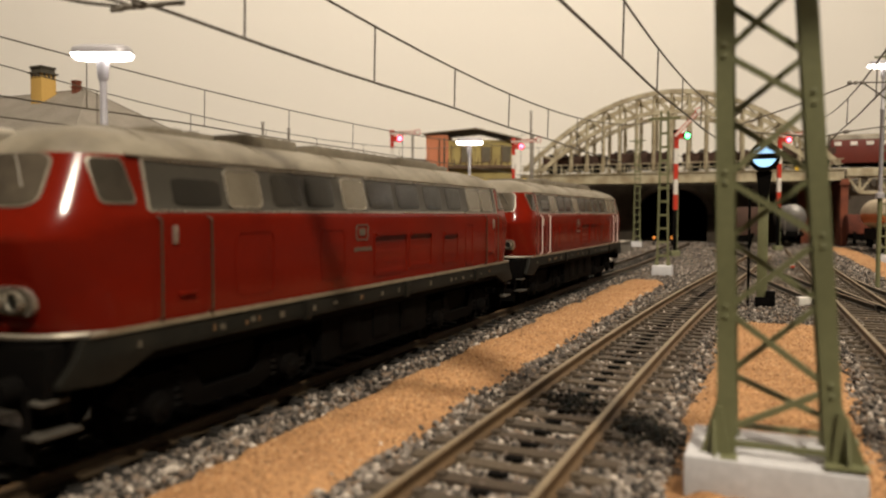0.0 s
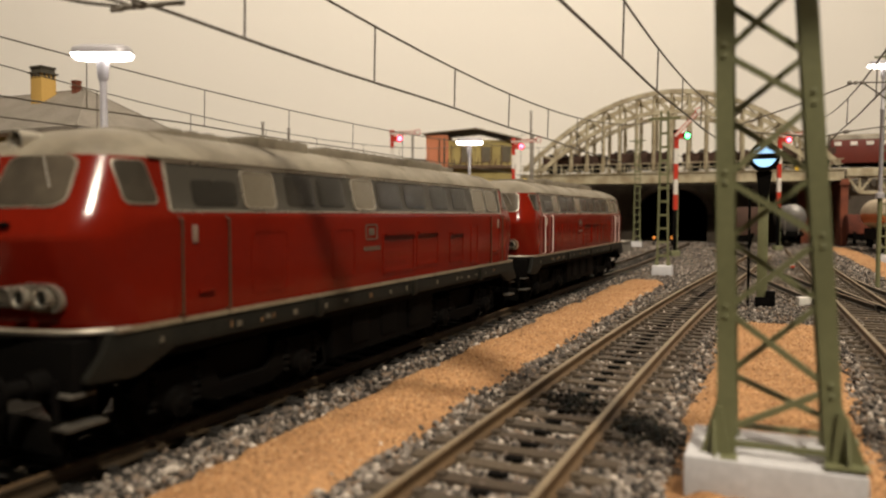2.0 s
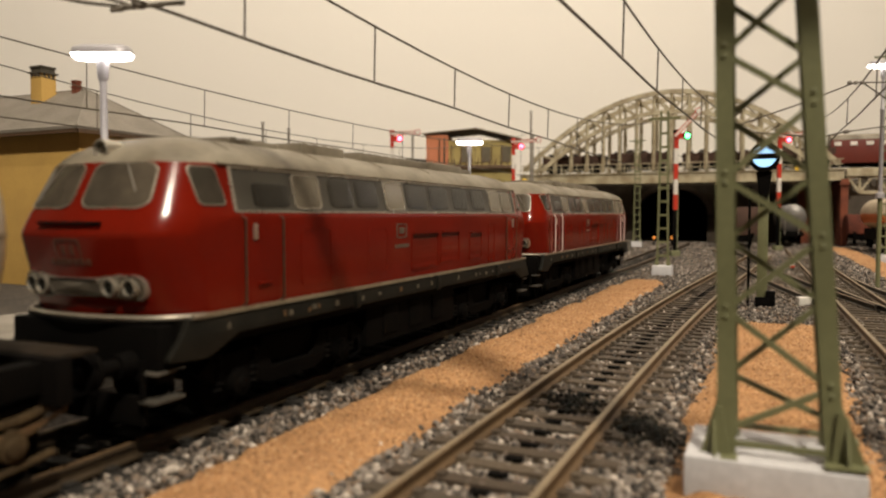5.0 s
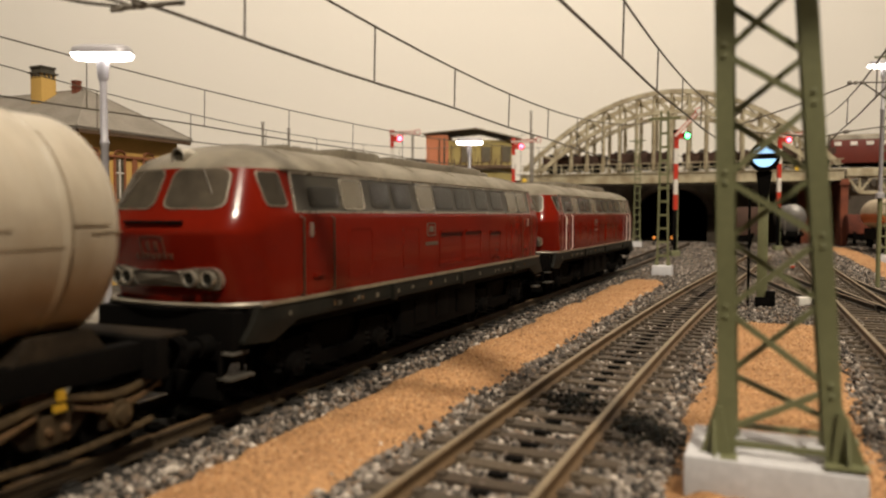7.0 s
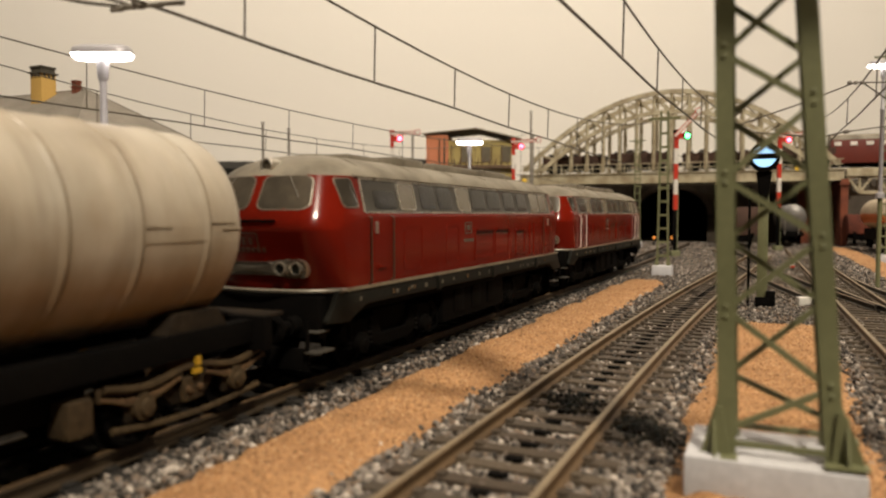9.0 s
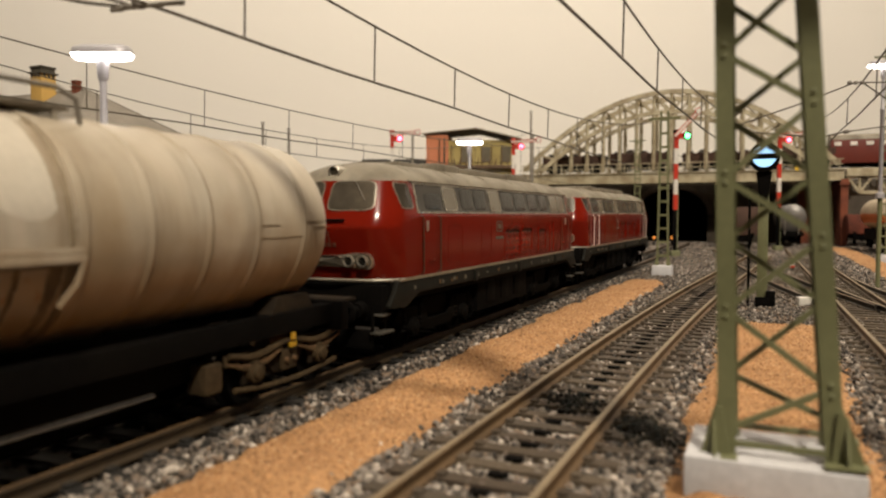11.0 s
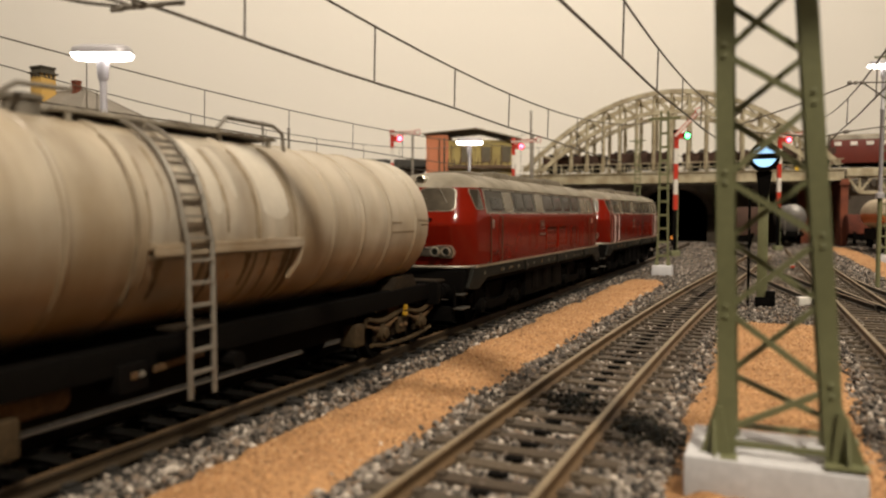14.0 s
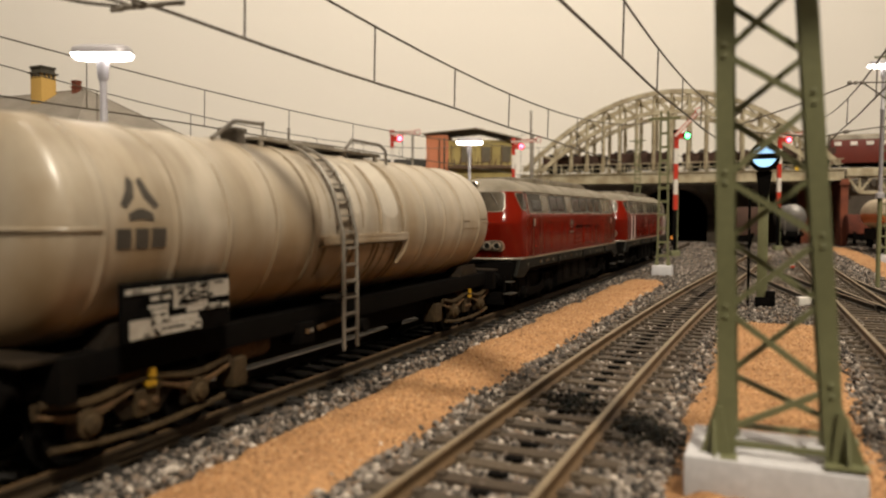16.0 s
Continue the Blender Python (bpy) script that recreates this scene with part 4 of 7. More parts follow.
        for x in (-10.3, -7.1, 7.1, 10.3):
            y = fn(x, 23.2, 0.4)[1]
            h = part("headlight", Mesh().turned((x, y, 23.2), (0, sy, 0), [(-0.6, 1.42), (0.75, 1.42), (0.85, 1.12), (0.35, 1.02), (0.35, 0.02)], 20), SILVER, body, "round headlight with bright ring")
            part("lens", Mesh().turned((x, y + sy * 0.37, 23.2), (0, sy, 0), [(0, 1.02), (0.1, 1.0), (0.2, 0.6), (0.22, 0.02)], 16), FRAME, h)
        yt = sy * 78.6
        h = part("roof_lamp", Mesh().turned((0, yt - sy * 1.5, 44.0), (0, sy, 0), [(0, 1.55), (3.2, 1.65), (3.4, 1.4), (2.6, 1.25), (2.6, 0.02)], 20), SILVER, rf, "round top lamp in a bright housing")
        part("lens", Mesh().turned((0, yt + sy * 1.12, 44.0), (0, sy, 0), [(0, 1.35), (0.2, 1.1), (0.3, 0.02)], 16), GLASS, h)
        part("end_rail", Mesh().tube([(-17.35, sy * 79.5, 18.75)] + [(x, sy * end_y(x, 17.4, 85.6), 18.75) for x in 17.35 * np.sin(np.linspace(-1.5, 1.5, 25))] + [(17.35, sy * 79.5, 18.75)], 0.42, 6), DULLEDGE, body, "bright edge rail round the end")
        part("end_badge", rim(quad(-2.4, 2.4, 27.2, 30.1), fn, 0.12, 0.3), FADED, body)
        for x in (-1.2, 0.5):
            part("badge_bar", patch(quad(x, x + 0.8, 27.9, 29.4), fn, 0.12), FADED, body)
        for k in range(7):
            x = -4.2 + k * 1.25
            part("number_bar", patch(quad(x, x + 0.8, 26.4, 27.4), fn, 0.08), FADED, body)
        part("buffer_beam", Mesh().box(-15.5, 15.5, sy * 83 - 1.5, sy * 83 + 1.5, 9.5, 17.8), BLACK, t, "deep black buffer beam", bevel=0.4)
        for sx in (-1, 1):
            part("buffer", Mesh().turned((sx * 10.1, sy * 84, 12.2), (0, sy, 0), [(0, 1.9), (3.2, 1.7), (3.2, 1.1), (6.8, 1.1), (7.0, 2.6), (7.6, 2.7), (7.9, 2.2), (8.0, 0.02)], 18), BLACK, t, "round black buffer")
        part("coupling", Mesh().box(-2.2, 2.2, sy * 84, sy * 90.8, 7.0, 9.0).tube([(-2.4, sy * 87, 9.2), (-2.4, sy * 91, 11.5), (2.4, sy * 91, 11.5), (2.4, sy * 87, 9.2)], 0.45, 5), BLACK, t, "model coupling hook")
        part("brake_hose", Mesh().tube([(5, sy * 84.5, 11), (5.3, sy * 87, 10.5), (5.5, sy * 87.4, 6)], 0.5, 6), BLACK, t)
        part("snow_plough", Mesh().box(-13, 13, sy * 84.5 - 0.5, sy * 84.5 + 0.5, 3.2, 7.5), BLACK, t, bevel=0.2)
    # bogies
    for yb in (-49, 49):
        bg = part("bogie", Mesh().box(-11.8, 11.8, yb - 8, yb + 8, 6.0, 12), BLACK, t, "deep black bogie", bevel=0.5)
        for sx in (-1, 1):
            m = Mesh().prism([(yb - 25, 8.5), (yb - 22, 10.5), (yb - 9, 10.8), (yb - 6, 6.5), (yb + 6, 6.5), (yb + 9, 10.8), (yb + 22, 10.5), (yb + 25, 8.5), (yb + 20, 5.4), (yb + 12, 5.4), (yb + 7, 3.6), (yb - 7, 3.6), (yb - 12, 5.4), (yb - 20, 5.4)], sx * 11.2, sx * 13)
            part("bogie_frame", m, BLACK, bg, bevel=0.2)
            for dy in (-16, 16):
                part("axle_box", Mesh().turned((sx * 12.6, yb + dy, 5.7), (sx, 0, 0), [(0, 2.4), (1.6, 2.2), (1.8, 1.2), (2.1, 0.9), (2.15, 0.02)], 14), BLACK, bg)
                for e in (-4.4, 4.4):
                    part("spring", Mesh().turned((sx * 12.4, yb + dy + e, 5.0), (0, 0, 1), [(0, 1.2)] + [(0.5 + 0.6 * k, 1.25 if k % 2 else 0.85) for k in range(9)] + [(6.0, 1.2)], 10), BLACK, bg)
            part("sand_pipe", Mesh().tube([(sx * 12.6, yb + 24, 9), (sx * 12.8, yb + 24.5, 4), (sx * 9.5, yb + 22.5, 1.2)], 0.4, 6), BLACK, bg)
        for dy in (-16, 16):
            w = part("wheelset", wheelset(5.7), BLACK, t, "dark steel wheelset", at=pose(0, (yb + dy) * MM, 5.7 * MM))
            ROLLING.append((w, yb + dy, 5.7))
    return t


# ---------------------------------------------------------------- tank wagon
def tank_wagon():
    t = thing("tank_wagon", pose(0, 0, 0), "weathered beige bogie tank wagon with rust-brown underframe", "tank wagon")
    ZC, R = 31.8, 16.0
    dome = []
    for i in range(12):
        a = math.pi / 2 * i / 11
        dome.append((4.4 * math.cos(a), R * math.sin(a) ** 0.55 if i else 0.01))
    prof = [(-75.9 - p, r) for p, r in dome]
    ys = [-72, -59.4, -48, -35.7, -23.4, -11, 1.5, 13.5, 24.5, 36, 47.7, 61.0]
    for y in ys:
        prof += [(y - 1.0, R), (y - 0.5, R), (y - 0.22, R + 0.32), (y + 0.22, R + 0.32), (y + 0.5, R), (y + 1.0, R)]
    prof += [(67.7 + p, r) for p, r in reversed(dome)]
    tank = part("tank", Mesh().turned((0, 0, ZC), (0, 1, 0), prof, 64), TANKPAINT, t, "beige tank with brown weathering and hoop seams", smooth=50)
    for y, wd in ((-24.6, 1.6), (12.2, 1.2)):
        part("manway_band", Mesh().turned((0, y, ZC), (0, 1, 0), [(0, R + 0.05), (0, R + 0.3), (wd, R + 0.3), (wd, R + 0.05)], 64), TANKPAINT, tank, smooth=30)
    for sx in (-1, 1):
        x0, x1, x2 = sorted((sx * (R - 0.4), sx * (R + 1.0), sx * (R + 1.3)))
        rail = Mesh().box(x0, x2, -23, 12.4, 29.0, 29.8).box(*((x1, x2) if sx > 0 else (x0, x1)), -23, 12.4, 28.0, 29.0)
        part("side_ledge", rail, TANKPAINT, t, "narrow beige ledge on the tank's flank", bevel=0.1)
        part("ledge_stay", Mesh().tube([(sx * (R + 1.1), 12.2, 28.6), (sx * (R + 0.3), 11.9, 25.5), (sx * (R - 1.4), 10.5, 22.5)], 0.5, 6), TANKPAINT, t)
        # ladder: bowed over the tank's shoulder, then straight down
        path = []
        for a in np.linspace(78, 8, 11):
            path.append(((R + 1.0) * math.cos(radians(a)), ZC + (R + 1.0) * math.sin(radians(a))))
        path += [(R + 2.0, 30), (R + 2.0, 20), (R + 2.0, 7.0)]
        ld = None
        for y in (-17.6, -12.6):
            b = Mesh().tube([(sx * x, y, z) for x, z in path], 0.42, 6)
            ld = part("ladder_rail", b, GREYMETAL, t, "grey ladder rail") if ld is None else part("ladder_rail", b, GREYMETAL, t)
        length = [0.0]
        for (x0, z0), (x1, z1) in zip(path, path[1:]):
            length.append(length[-1] + math.hypot(x1 - x0, z1 - z0))
        k = 1.5
        while k < length[-1] - 0.8:
            x, z = np.interp(k, length, [p[0] for p in path]), np.interp(k, length, [p[1] for p in path])
            part("rung", Mesh().box(sx * x - 0.35, sx * x + 0.35, -17.6, -12.6, z - 0.22, z + 0.22), GREYMETAL, t, smooth=0)
            k += 3.3
        x0, x1 = sorted((sx * (R - 1), sx * (R + 2.2)))
        part("ladder_stay", Mesh().box(x0, x1, -21, -12.4, 17.4, 17.9), SADDLE, t, bevel=0.1)
        # underframe
        x0, x1 = sorted((sx * 9.5, sx * 12.5))
        part("sole_bar", Mesh().box(x0, x1, -77, 77, 11.5, 15.5), BLACK, t, "deep black underframe beam", bevel=0.2)
        for y in (-63, 63):
            sad = Mesh()
            q = [(y - 7, 15.4), (y + 7, 15.4), (y + 4.5, 18.6), (y - 4.5, 18.6)]
            sad.prism(q, min(sx * 7, sx * 12.0), max(sx * 7, sx * 12.0))
            part("tank_saddle", sad, SADDLE, t, "dark brown saddle carrying the tank", bevel=0.2)
        # board with markings
        x0, x1 = sorted((sx * 15.2, sx * 15.9))
        bd = part("marking_board", Mesh().box(x0, x1, -69.5, -48.4, 16.4, 24.6), BLACK, t, "black marking board with white panels", bevel=0.1)
        xo = sx * 16.0
        for y0, y1, z0, z1 in ((-69.0, -58.8, 23.0, 23.7), (-60.4, -53.6, 20.3, 23.6), (-53.2, -48.8, 21.2, 23.7), (-64.6, -61.0, 21.8, 22.4), (-65.0, -61.4, 20.7, 21.2), (-64.5, -61.6, 19.2, 20.5), (-64.2, -55.6, 18.3, 19.2),
                               (-68.4, -55.0, 16.8, 18.2), (-68.4, -64.8, 18.2, 19.4), (-54.0, -48.8, 19.4, 20.0), (-57.8, -51, 19.5, 20.2)):
            part("marking_panel", Mesh().box(xo - 0.12, xo + 0.12, y0, y1, z0, z1), MARKGREY, bd, "dull white marking panel", smooth=0)
        rs = random.Random(8)
        for k in range(96):
            y, z = (rs.uniform(-60, -54.5), rs.uniform(20.6, 23.2)) if k < 34 else (rs.uniform(-68, -50.5), rs.choice((17.0, 17.5, 18.6, 19.6, 21.5, 22.0, 23.2)))
            part("writing_bar", Mesh().box(xo + sx * 0.16 - 0.05, xo + sx * 0.16 + 0.05, y, y + rs.uniform(0.5, 1.2), z, z + 0.3), BLACK, bd, smooth=0)
        emblem(t, sx, R, ZC)
        # spills down from the manhole and a cleaner patch between them
        rs = random.Random(31)
        for y0, y1, zt, zb in ((2.6, 9.6, 46.2, 33.2), (-9.8, -7.6, 46.0, 34.0), (-4.6, -3.4, 45.0, 36.5)):
            k = 28
            strip = Mesh()
            low, high = [], []
            for i in range(k + 1):
                z = zb + (zt - zb) * i / k
                tuck = (y1 - y0) * 0.42 * max(0.0, 1 - (z - zb) / 1.6) ** 2
                low.append((y0 + tuck + rs.uniform(-0.08, 0.08) + 0.7 * (z - zb) / (zt - zb) * (-1), z))
                high.append((y1 - tuck * 0.7 + rs.uniform(-0.08, 0.08), z))
            for i in range(k):
                s4 = curved_sheet([low[i], low[i + 1], high[i + 1], high[i]], sx, R, ZC, 0.06)
                strip.add(s4.v[4:], [(0, 1, 2, 3)])
            part("clean_patch", strip, TANKCLEAN, tank, "paler wiped patch", smooth=60)
        # grimier bay round the manhole, then dark runs below the ledge and beside the ladder
        bay = Mesh()
        for i in range(16):
            z0, z1 = 29.9 + i * 0.98, 29.9 + (i + 1) * 0.98
            for y0, y1 in ((-22.6, -11.4), (-10.6, 1.1), (1.9, 11.6)):
                bay.add(curved_sheet([(y0, z0), (y1, z0), (y1, z1), (y0, z1)], sx, R, ZC, 0.03).v[4:], [(0, 1, 2, 3)])
        part("grimy_bay", bay, BAYDIRT, tank, "grimy brownish bay round the manhole", smooth=60)
        for y, w0, w1, zt, zb in ((-20.5, 1.6, 0.5, 28.0, 21.5), (-9.5, 1.2, 0.4, 28.0, 19.5), (-1.0, 1.8, 0.5, 28.0, 22.0), (4.5, 1.0, 0.3, 28.0, 18.8), (9.6, 2.4, 1.2, 28.0, 18.5), (12.8, 1.4, 0.5, 34.0, 19.5),
                                  (-22.6, 0.9, 0.4, 42.0, 30.5), (-19.2, 0.8, 0.3, 44.0, 33.0), (-6.6, 1.1, 0.5, 44.5, 31.0), (0.4, 0.9, 0.4, 43.5, 30.2), (11.0, 0.8, 0.4, 44.0, 31.0), (-10.9, 1.3, 0.6, 41.0, 30.0)):
            run_sheet = Mesh()
            rows = []
            for i in range(21):
                u = i / 20
                wd, mid = (w0 + (w1 - w0) * u) * rs.uniform(0.75, 1.25) / 2, y + rs.uniform(-0.12, 0.12)
                rows.append((mid - wd, mid + wd, zt + (zb - zt) * u))
            for (a0, a1, z0), (b0, b1, z1) in zip(rows, rows[1:]):
                run_sheet.add(curved_sheet([(a0, z0), (a1, z0), (b1, z1), (b0, z1)], sx, R, ZC, 0.05).v[4:], [(0, 1, 2, 3)])
            part("dirt_run", run_sheet, DIRTRUN if zt < 40 else PALERUN, tank, "dark dirt run" if zt < 40 else "brown dirt run", smooth=60)
        # dirt run along the hoops, heavier round the manhole bay
        for y, r, top in ((-25.0, 0.26, 0.95), (-11.6, 0.2, 0.9), (0.9, 0.24, 0.95), (11.5, 0.3, 1.1), (13.9, 0.22, 1.1), (24.9, 0.16, 0.75), (-36.1, 0.16, 0.8), (-48.4, 0.14, 0.7)):
            arc = [(sx * (R + 0.02) * math.cos(a), y + rs.uniform(-0.06, 0.06), ZC + (R + 0.02) * math.sin(a)) for a in np.linspace(-1.1, top, 26)]
            part("seam_line", Mesh().tube(arc, r, 5), SEAM, tank)
        part("ledge_grime", Mesh().tube([(sx * (R - 0.25), y, 27.8) for y in np.linspace(-22.5, 12.0, 14)], 0.34, 5), SEAM, tank, "dark brown line under the ledge")
        for y in (-7.0, 6.0):
            part("warning_mark", curved_sheet([(y, 21.3), (y + 2.6, 23.9), (y, 26.5), (y - 2.6, 23.9)], sx, R, ZC, 0.05), TANKSIGN, tank, "faded orange warning diamond", smooth=0)
        for y in (-59.4, 36, 47.7, 61.0):
            arc = [(sx * (R + 0.17) * math.cos(a), y + 0.5, ZC + (R + 0.17) * math.sin(a)) for a in np.linspace(-1.1, 0.9, 24)]
            part("seam_line", Mesh().tube(arc, 0.10, 4), SEAM, tank)
        part("seam_line", Mesh().tube([(sx * (R + 0.02) * 0.993, y, ZC - 1.9) for y in (48, 54, 60.8)], 0.10, 4), SEAM, tank)
        part("seam_line", Mesh().tube([(sx * (R + 0.1), y, ZC + 0.3) for y in (48, 53.5)], 0.10, 4), SEAM, tank)
        part("seam_line", Mesh().tube([(sx * (R + 0.1), y, ZC + 0.8) for y in (61.2, 67)], 0.10, 4), SEAM, tank)
    for end, base in ((-1, -75.9), (1, 67.7)):
        half = [(r, base + end * p) for p, r in dome[::2]] + [(R, base - end * 3.6)]
        path = [(-r, y) for r, y in reversed(half)] + [(r, y) for r, y in half[1:]]
        if end < 0:
            part("end_seam", Mesh().tube([(x * 1.004, y + end * 0.08, 32.0) for x, y in path], 0.3, 6), TANKPAINT, tank, "raised seam round the tank's end")
        part("seam_line", Mesh().tube([(x * 1.006, y + end * 0.1, 31.62) for x, y in path], 0.14, 5), SEAM, tank)
    # walkway, manhole and rails on top
    wk = part("walkway", Mesh().box(-5.5, 5.5, -28, 20, 48.2, 48.7), WALKGREY, t, "worn grey grid walkway on the tank top", bevel=0.1)
    for y in np.arange(-27, 18.5, 3.0):
        part("walkway_slat", Mesh().box(-5.3, 5.3, y, y + 1.6, 48.72, 48.95), WALKGREY, wk, smooth=0)
    for y in (-26.5, -13, 4, 18):
        for sx in (-1, 1):
            part("walkway_leg", Mesh().box(sx * 5 - 0.4, sx * 5 + 0.4, y - 0.4, y + 0.4, 46.0, 48.8), WALKGREY, wk, smooth=0)
    part("manhole", Mesh().turned((2.5, -31.5, 47), (0, 0, 1), [(0, 2.3), (2.2, 2.3), (2.3, 2.7), (2.9, 2.7), (3.1, 1.8), (3.2, 0.02)], 20), GREYMETAL, t, "round manhole hatch", smooth=40)
    part("end_hoop", Mesh().tube([(5.2, -40, 47.3), (5.2, -34, 51.0), (5.2, -26, 51.3)], 0.4, 6), GREYMETAL, t)
    for sx in (-1, 1):
        part("top_rail", Mesh().tube([(sx * 6.5, 2, 49), (sx * 6.8, 4, 51), (sx * 6.8, 17, 51), (sx * 6.8, 20, 49.8), (sx * 6.5, 21, 45.5)], 0.38, 6), GREYMETAL, t, "grey hand rail")
    # gear below
    part("air_tank", Mesh().turned((9, -43, 10.2), (0, 1, 0), [(0, 0.5), (0.6, 1.8), (1.2, 2.2), (10.8, 2.2), (11.4, 1.8), (12, 0.5)], 16), RUST, t, "brown air reservoir", smooth=40)
    part("centre_sill", Mesh().box(-9, 9, -44, 44, 6.5, 15.3), BLACK, t, "plain black block along the wagon's middle", bevel=0.6)
    part("brake_rod", Mesh().cyl((8, -30, 10.5), (8, 30, 9.5), 0.5, 6), BLACK, t)
    part("valve_box", Mesh().box(9, 13.5, -26, -21, 9.0, 13.0), BLACK, t, bevel=0.3)
    part("valve_tag", Mesh().box(13.5, 13.8, -24.2, -23.2, 10.9, 11.8), RUST, t, smooth=0)
    part("valve_tag", Mesh().box(13.5, 13.8, -22.8, -21.9, 11.0, 11.7), GREYMETAL, t, smooth=0)
    part("release_lever", Mesh().bar((13.5, -20, 11.5), (13.5, -10, 12.2), 0.5, 0.9), RUST, t, smooth=0)
    part("outlet_pipe", Mesh().cyl((0, -2, 17), (0, -2, 9), 2.6, 12).cyl((-14, -2, 9.5), (14, -2, 9.5), 1.5, 10), BLACK, t)
    for sy in (-1, 1):
        part("buffer_beam", Mesh().box(-15, 15, sy * 77 - 1.2, sy * 77 + 1.2, 10, 16), BLACK, t, bevel=0.3)
        for sx in (-1, 1):
            part("buffer", Mesh().turned((sx * 10.1, sy * 77.5, 12.2), (0, sy, 0), [(0, 1.8), (2.8, 1.6), (2.8, 1.0), (5.8, 1.0), (6.0, 2.4), (6.6, 2.5), (6.9, 2.0), (7.0, 0.02)], 16), BLACK, t, "round black buffer")
        part("end_platform", Mesh().box(-14, 14, min(sy * 77, sy * 83.0), max(sy * 77, sy * 83.0), 15.6, 16.2), SADDLE, t, "narrow end platform", bevel=0.1)
        part("coupling", Mesh().box(-2.2, 2.2, min(sy * 77, sy * 84.2), max(sy * 77, sy * 84.2), 7.0, 9.0), BLACK, t, bevel=0.3)
    for yb in (-61.7, 61.7):
        bg = part("bogie", Mesh().box(-9.5, 9.5, yb - 3, yb + 3, 6, 11), RUST, t, "grimy brown freight bogie", bevel=0.4)
        for sx in (-1, 1):
            x0, x1 = sorted((sx * 9.8, sx * 10.8))
            m = Mesh()
            m.prism([(yb - 16, 8.6), (yb - 14, 9.9), (yb - 5, 9.9), (yb - 4, 8.6), (yb + 4, 8.6), (yb + 5, 9.9), (yb + 14, 9.9), (yb + 16, 8.6), (yb + 15.5, 7.6), (yb + 6, 7.2), (yb + 3.5, 4.4), (yb - 3.5, 4.4), (yb - 6, 7.2), (yb - 15.5, 7.6)], x0, x1)
            part("bogie_frame", m, SADDLE, bg, "dark bogie frame", bevel=0.15)
            wave = [(sx * 11.6, yb + e, 9.4 + 0.7 * math.cos(e * 0.32)) for e in np.linspace(-17, 17, 19)]
            part("upper_bar", Mesh().tube(wave, 0.62, 6), GRIME, bg, "curved rusty bar along the bogie")
            low = [(sx * 12.0, yb + e, 2.6 + 1.2 * (e / 16) ** 2) for e in np.linspace(-16, 16, 13)]
            part("brake_lever", Mesh().tube(low, 0.5, 6), GRIME, bg)
            part("tie_plate", Mesh().box(min(sx * 11, sx * 12), max(sx * 11, sx * 12), yb - 2.2, yb + 2.2, 4.6, 8.4), GRIME, bg, bevel=0.3)
            for e in (-1.2, 1.2):
                part("bolt", Mesh().turned((sx * 12.0, yb + e, 6.5), (sx, 0, 0), [(0, 0.6), (0.5, 0.5), (0.6, 0.02)], 8), RUST, bg)
            part("marker", Mesh().box(min(sx * 12.3, sx * 12.9), max(sx * 12.3, sx * 12.9), yb - 0.8, yb + 0.9, 8.9, 9.7).box(min(sx * 12.3, sx * 12.9), max(sx * 12.3, sx * 12.9), yb - 0.2, yb + 0.8, 10.2, 11.5), YELLOWPAINT, bg, "small yellow marker", smooth=0)
            for dy in (-10.2, 10.2):
                part("axle_box", Mesh().turned((sx * 10.9, yb + dy, 5.9), (sx, 0, 0), [(0, 2.0), (1.5, 1.9), (1.6, 1.4), (2.2, 1.2), (2.4, 0.6), (2.45, 0.02)], 14), GRIME, bg)
                part("horn_guide", Mesh().box(min(sx * 10.4, sx * 11.2), max(sx * 10.4, sx * 11.2), yb + dy - 2.6, yb + dy + 2.6, 4.0, 8.6), SADDLE, bg, bevel=0.2)
                for k in range(4):
                    w = 7.4 - 1.3 * k
                    leaf = Mesh().tube([(sx * 11.7, yb + dy + e * w, 8.35 - 0.48 * k - 1.3 * (1 - e * e) * (w / 7.4) + 0.25) for e in np.linspace(-1, 1, 9)], 0.30, 5)
                    part("spring_leaf", leaf, RUST if k % 2 == 0 else GRIME, bg)
                part("spring_buckle", Mesh().box(min(sx * 11.2, sx * 12.3), max(sx * 11.2, sx * 12.3), yb + dy - 0.8, yb + dy + 0.8, 5.4, 8.0), GRIME, bg, bevel=0.2)
                for e in (-7.6, 7.6):
                    part("spring_hanger", Mesh().cyl((sx * 11.7, yb + dy + e, 8.2), (sx * 11.7, yb + dy + e * 1.03, 10.2), 0.35, 6), GRIME, bg)
        part("brake_box", Mesh().box(8.0, 12.2, yb - 23.0 if yb > 0 else yb + 18.5, yb - 19.0 if yb > 0 else yb + 22, 4.4, 9.4), GRIME, bg, "grimy box beside the wheels", bevel=0.5)
        for dy in (-10.2, 10.2):
            w = part("wheelset", wheelset(5.3), BLACK, t, "dark steel wheelset", at=pose(0, (yb + dy) * MM, 5.3 * MM))
            ROLLING.append((w, yb + dy, 5.3))
    return t


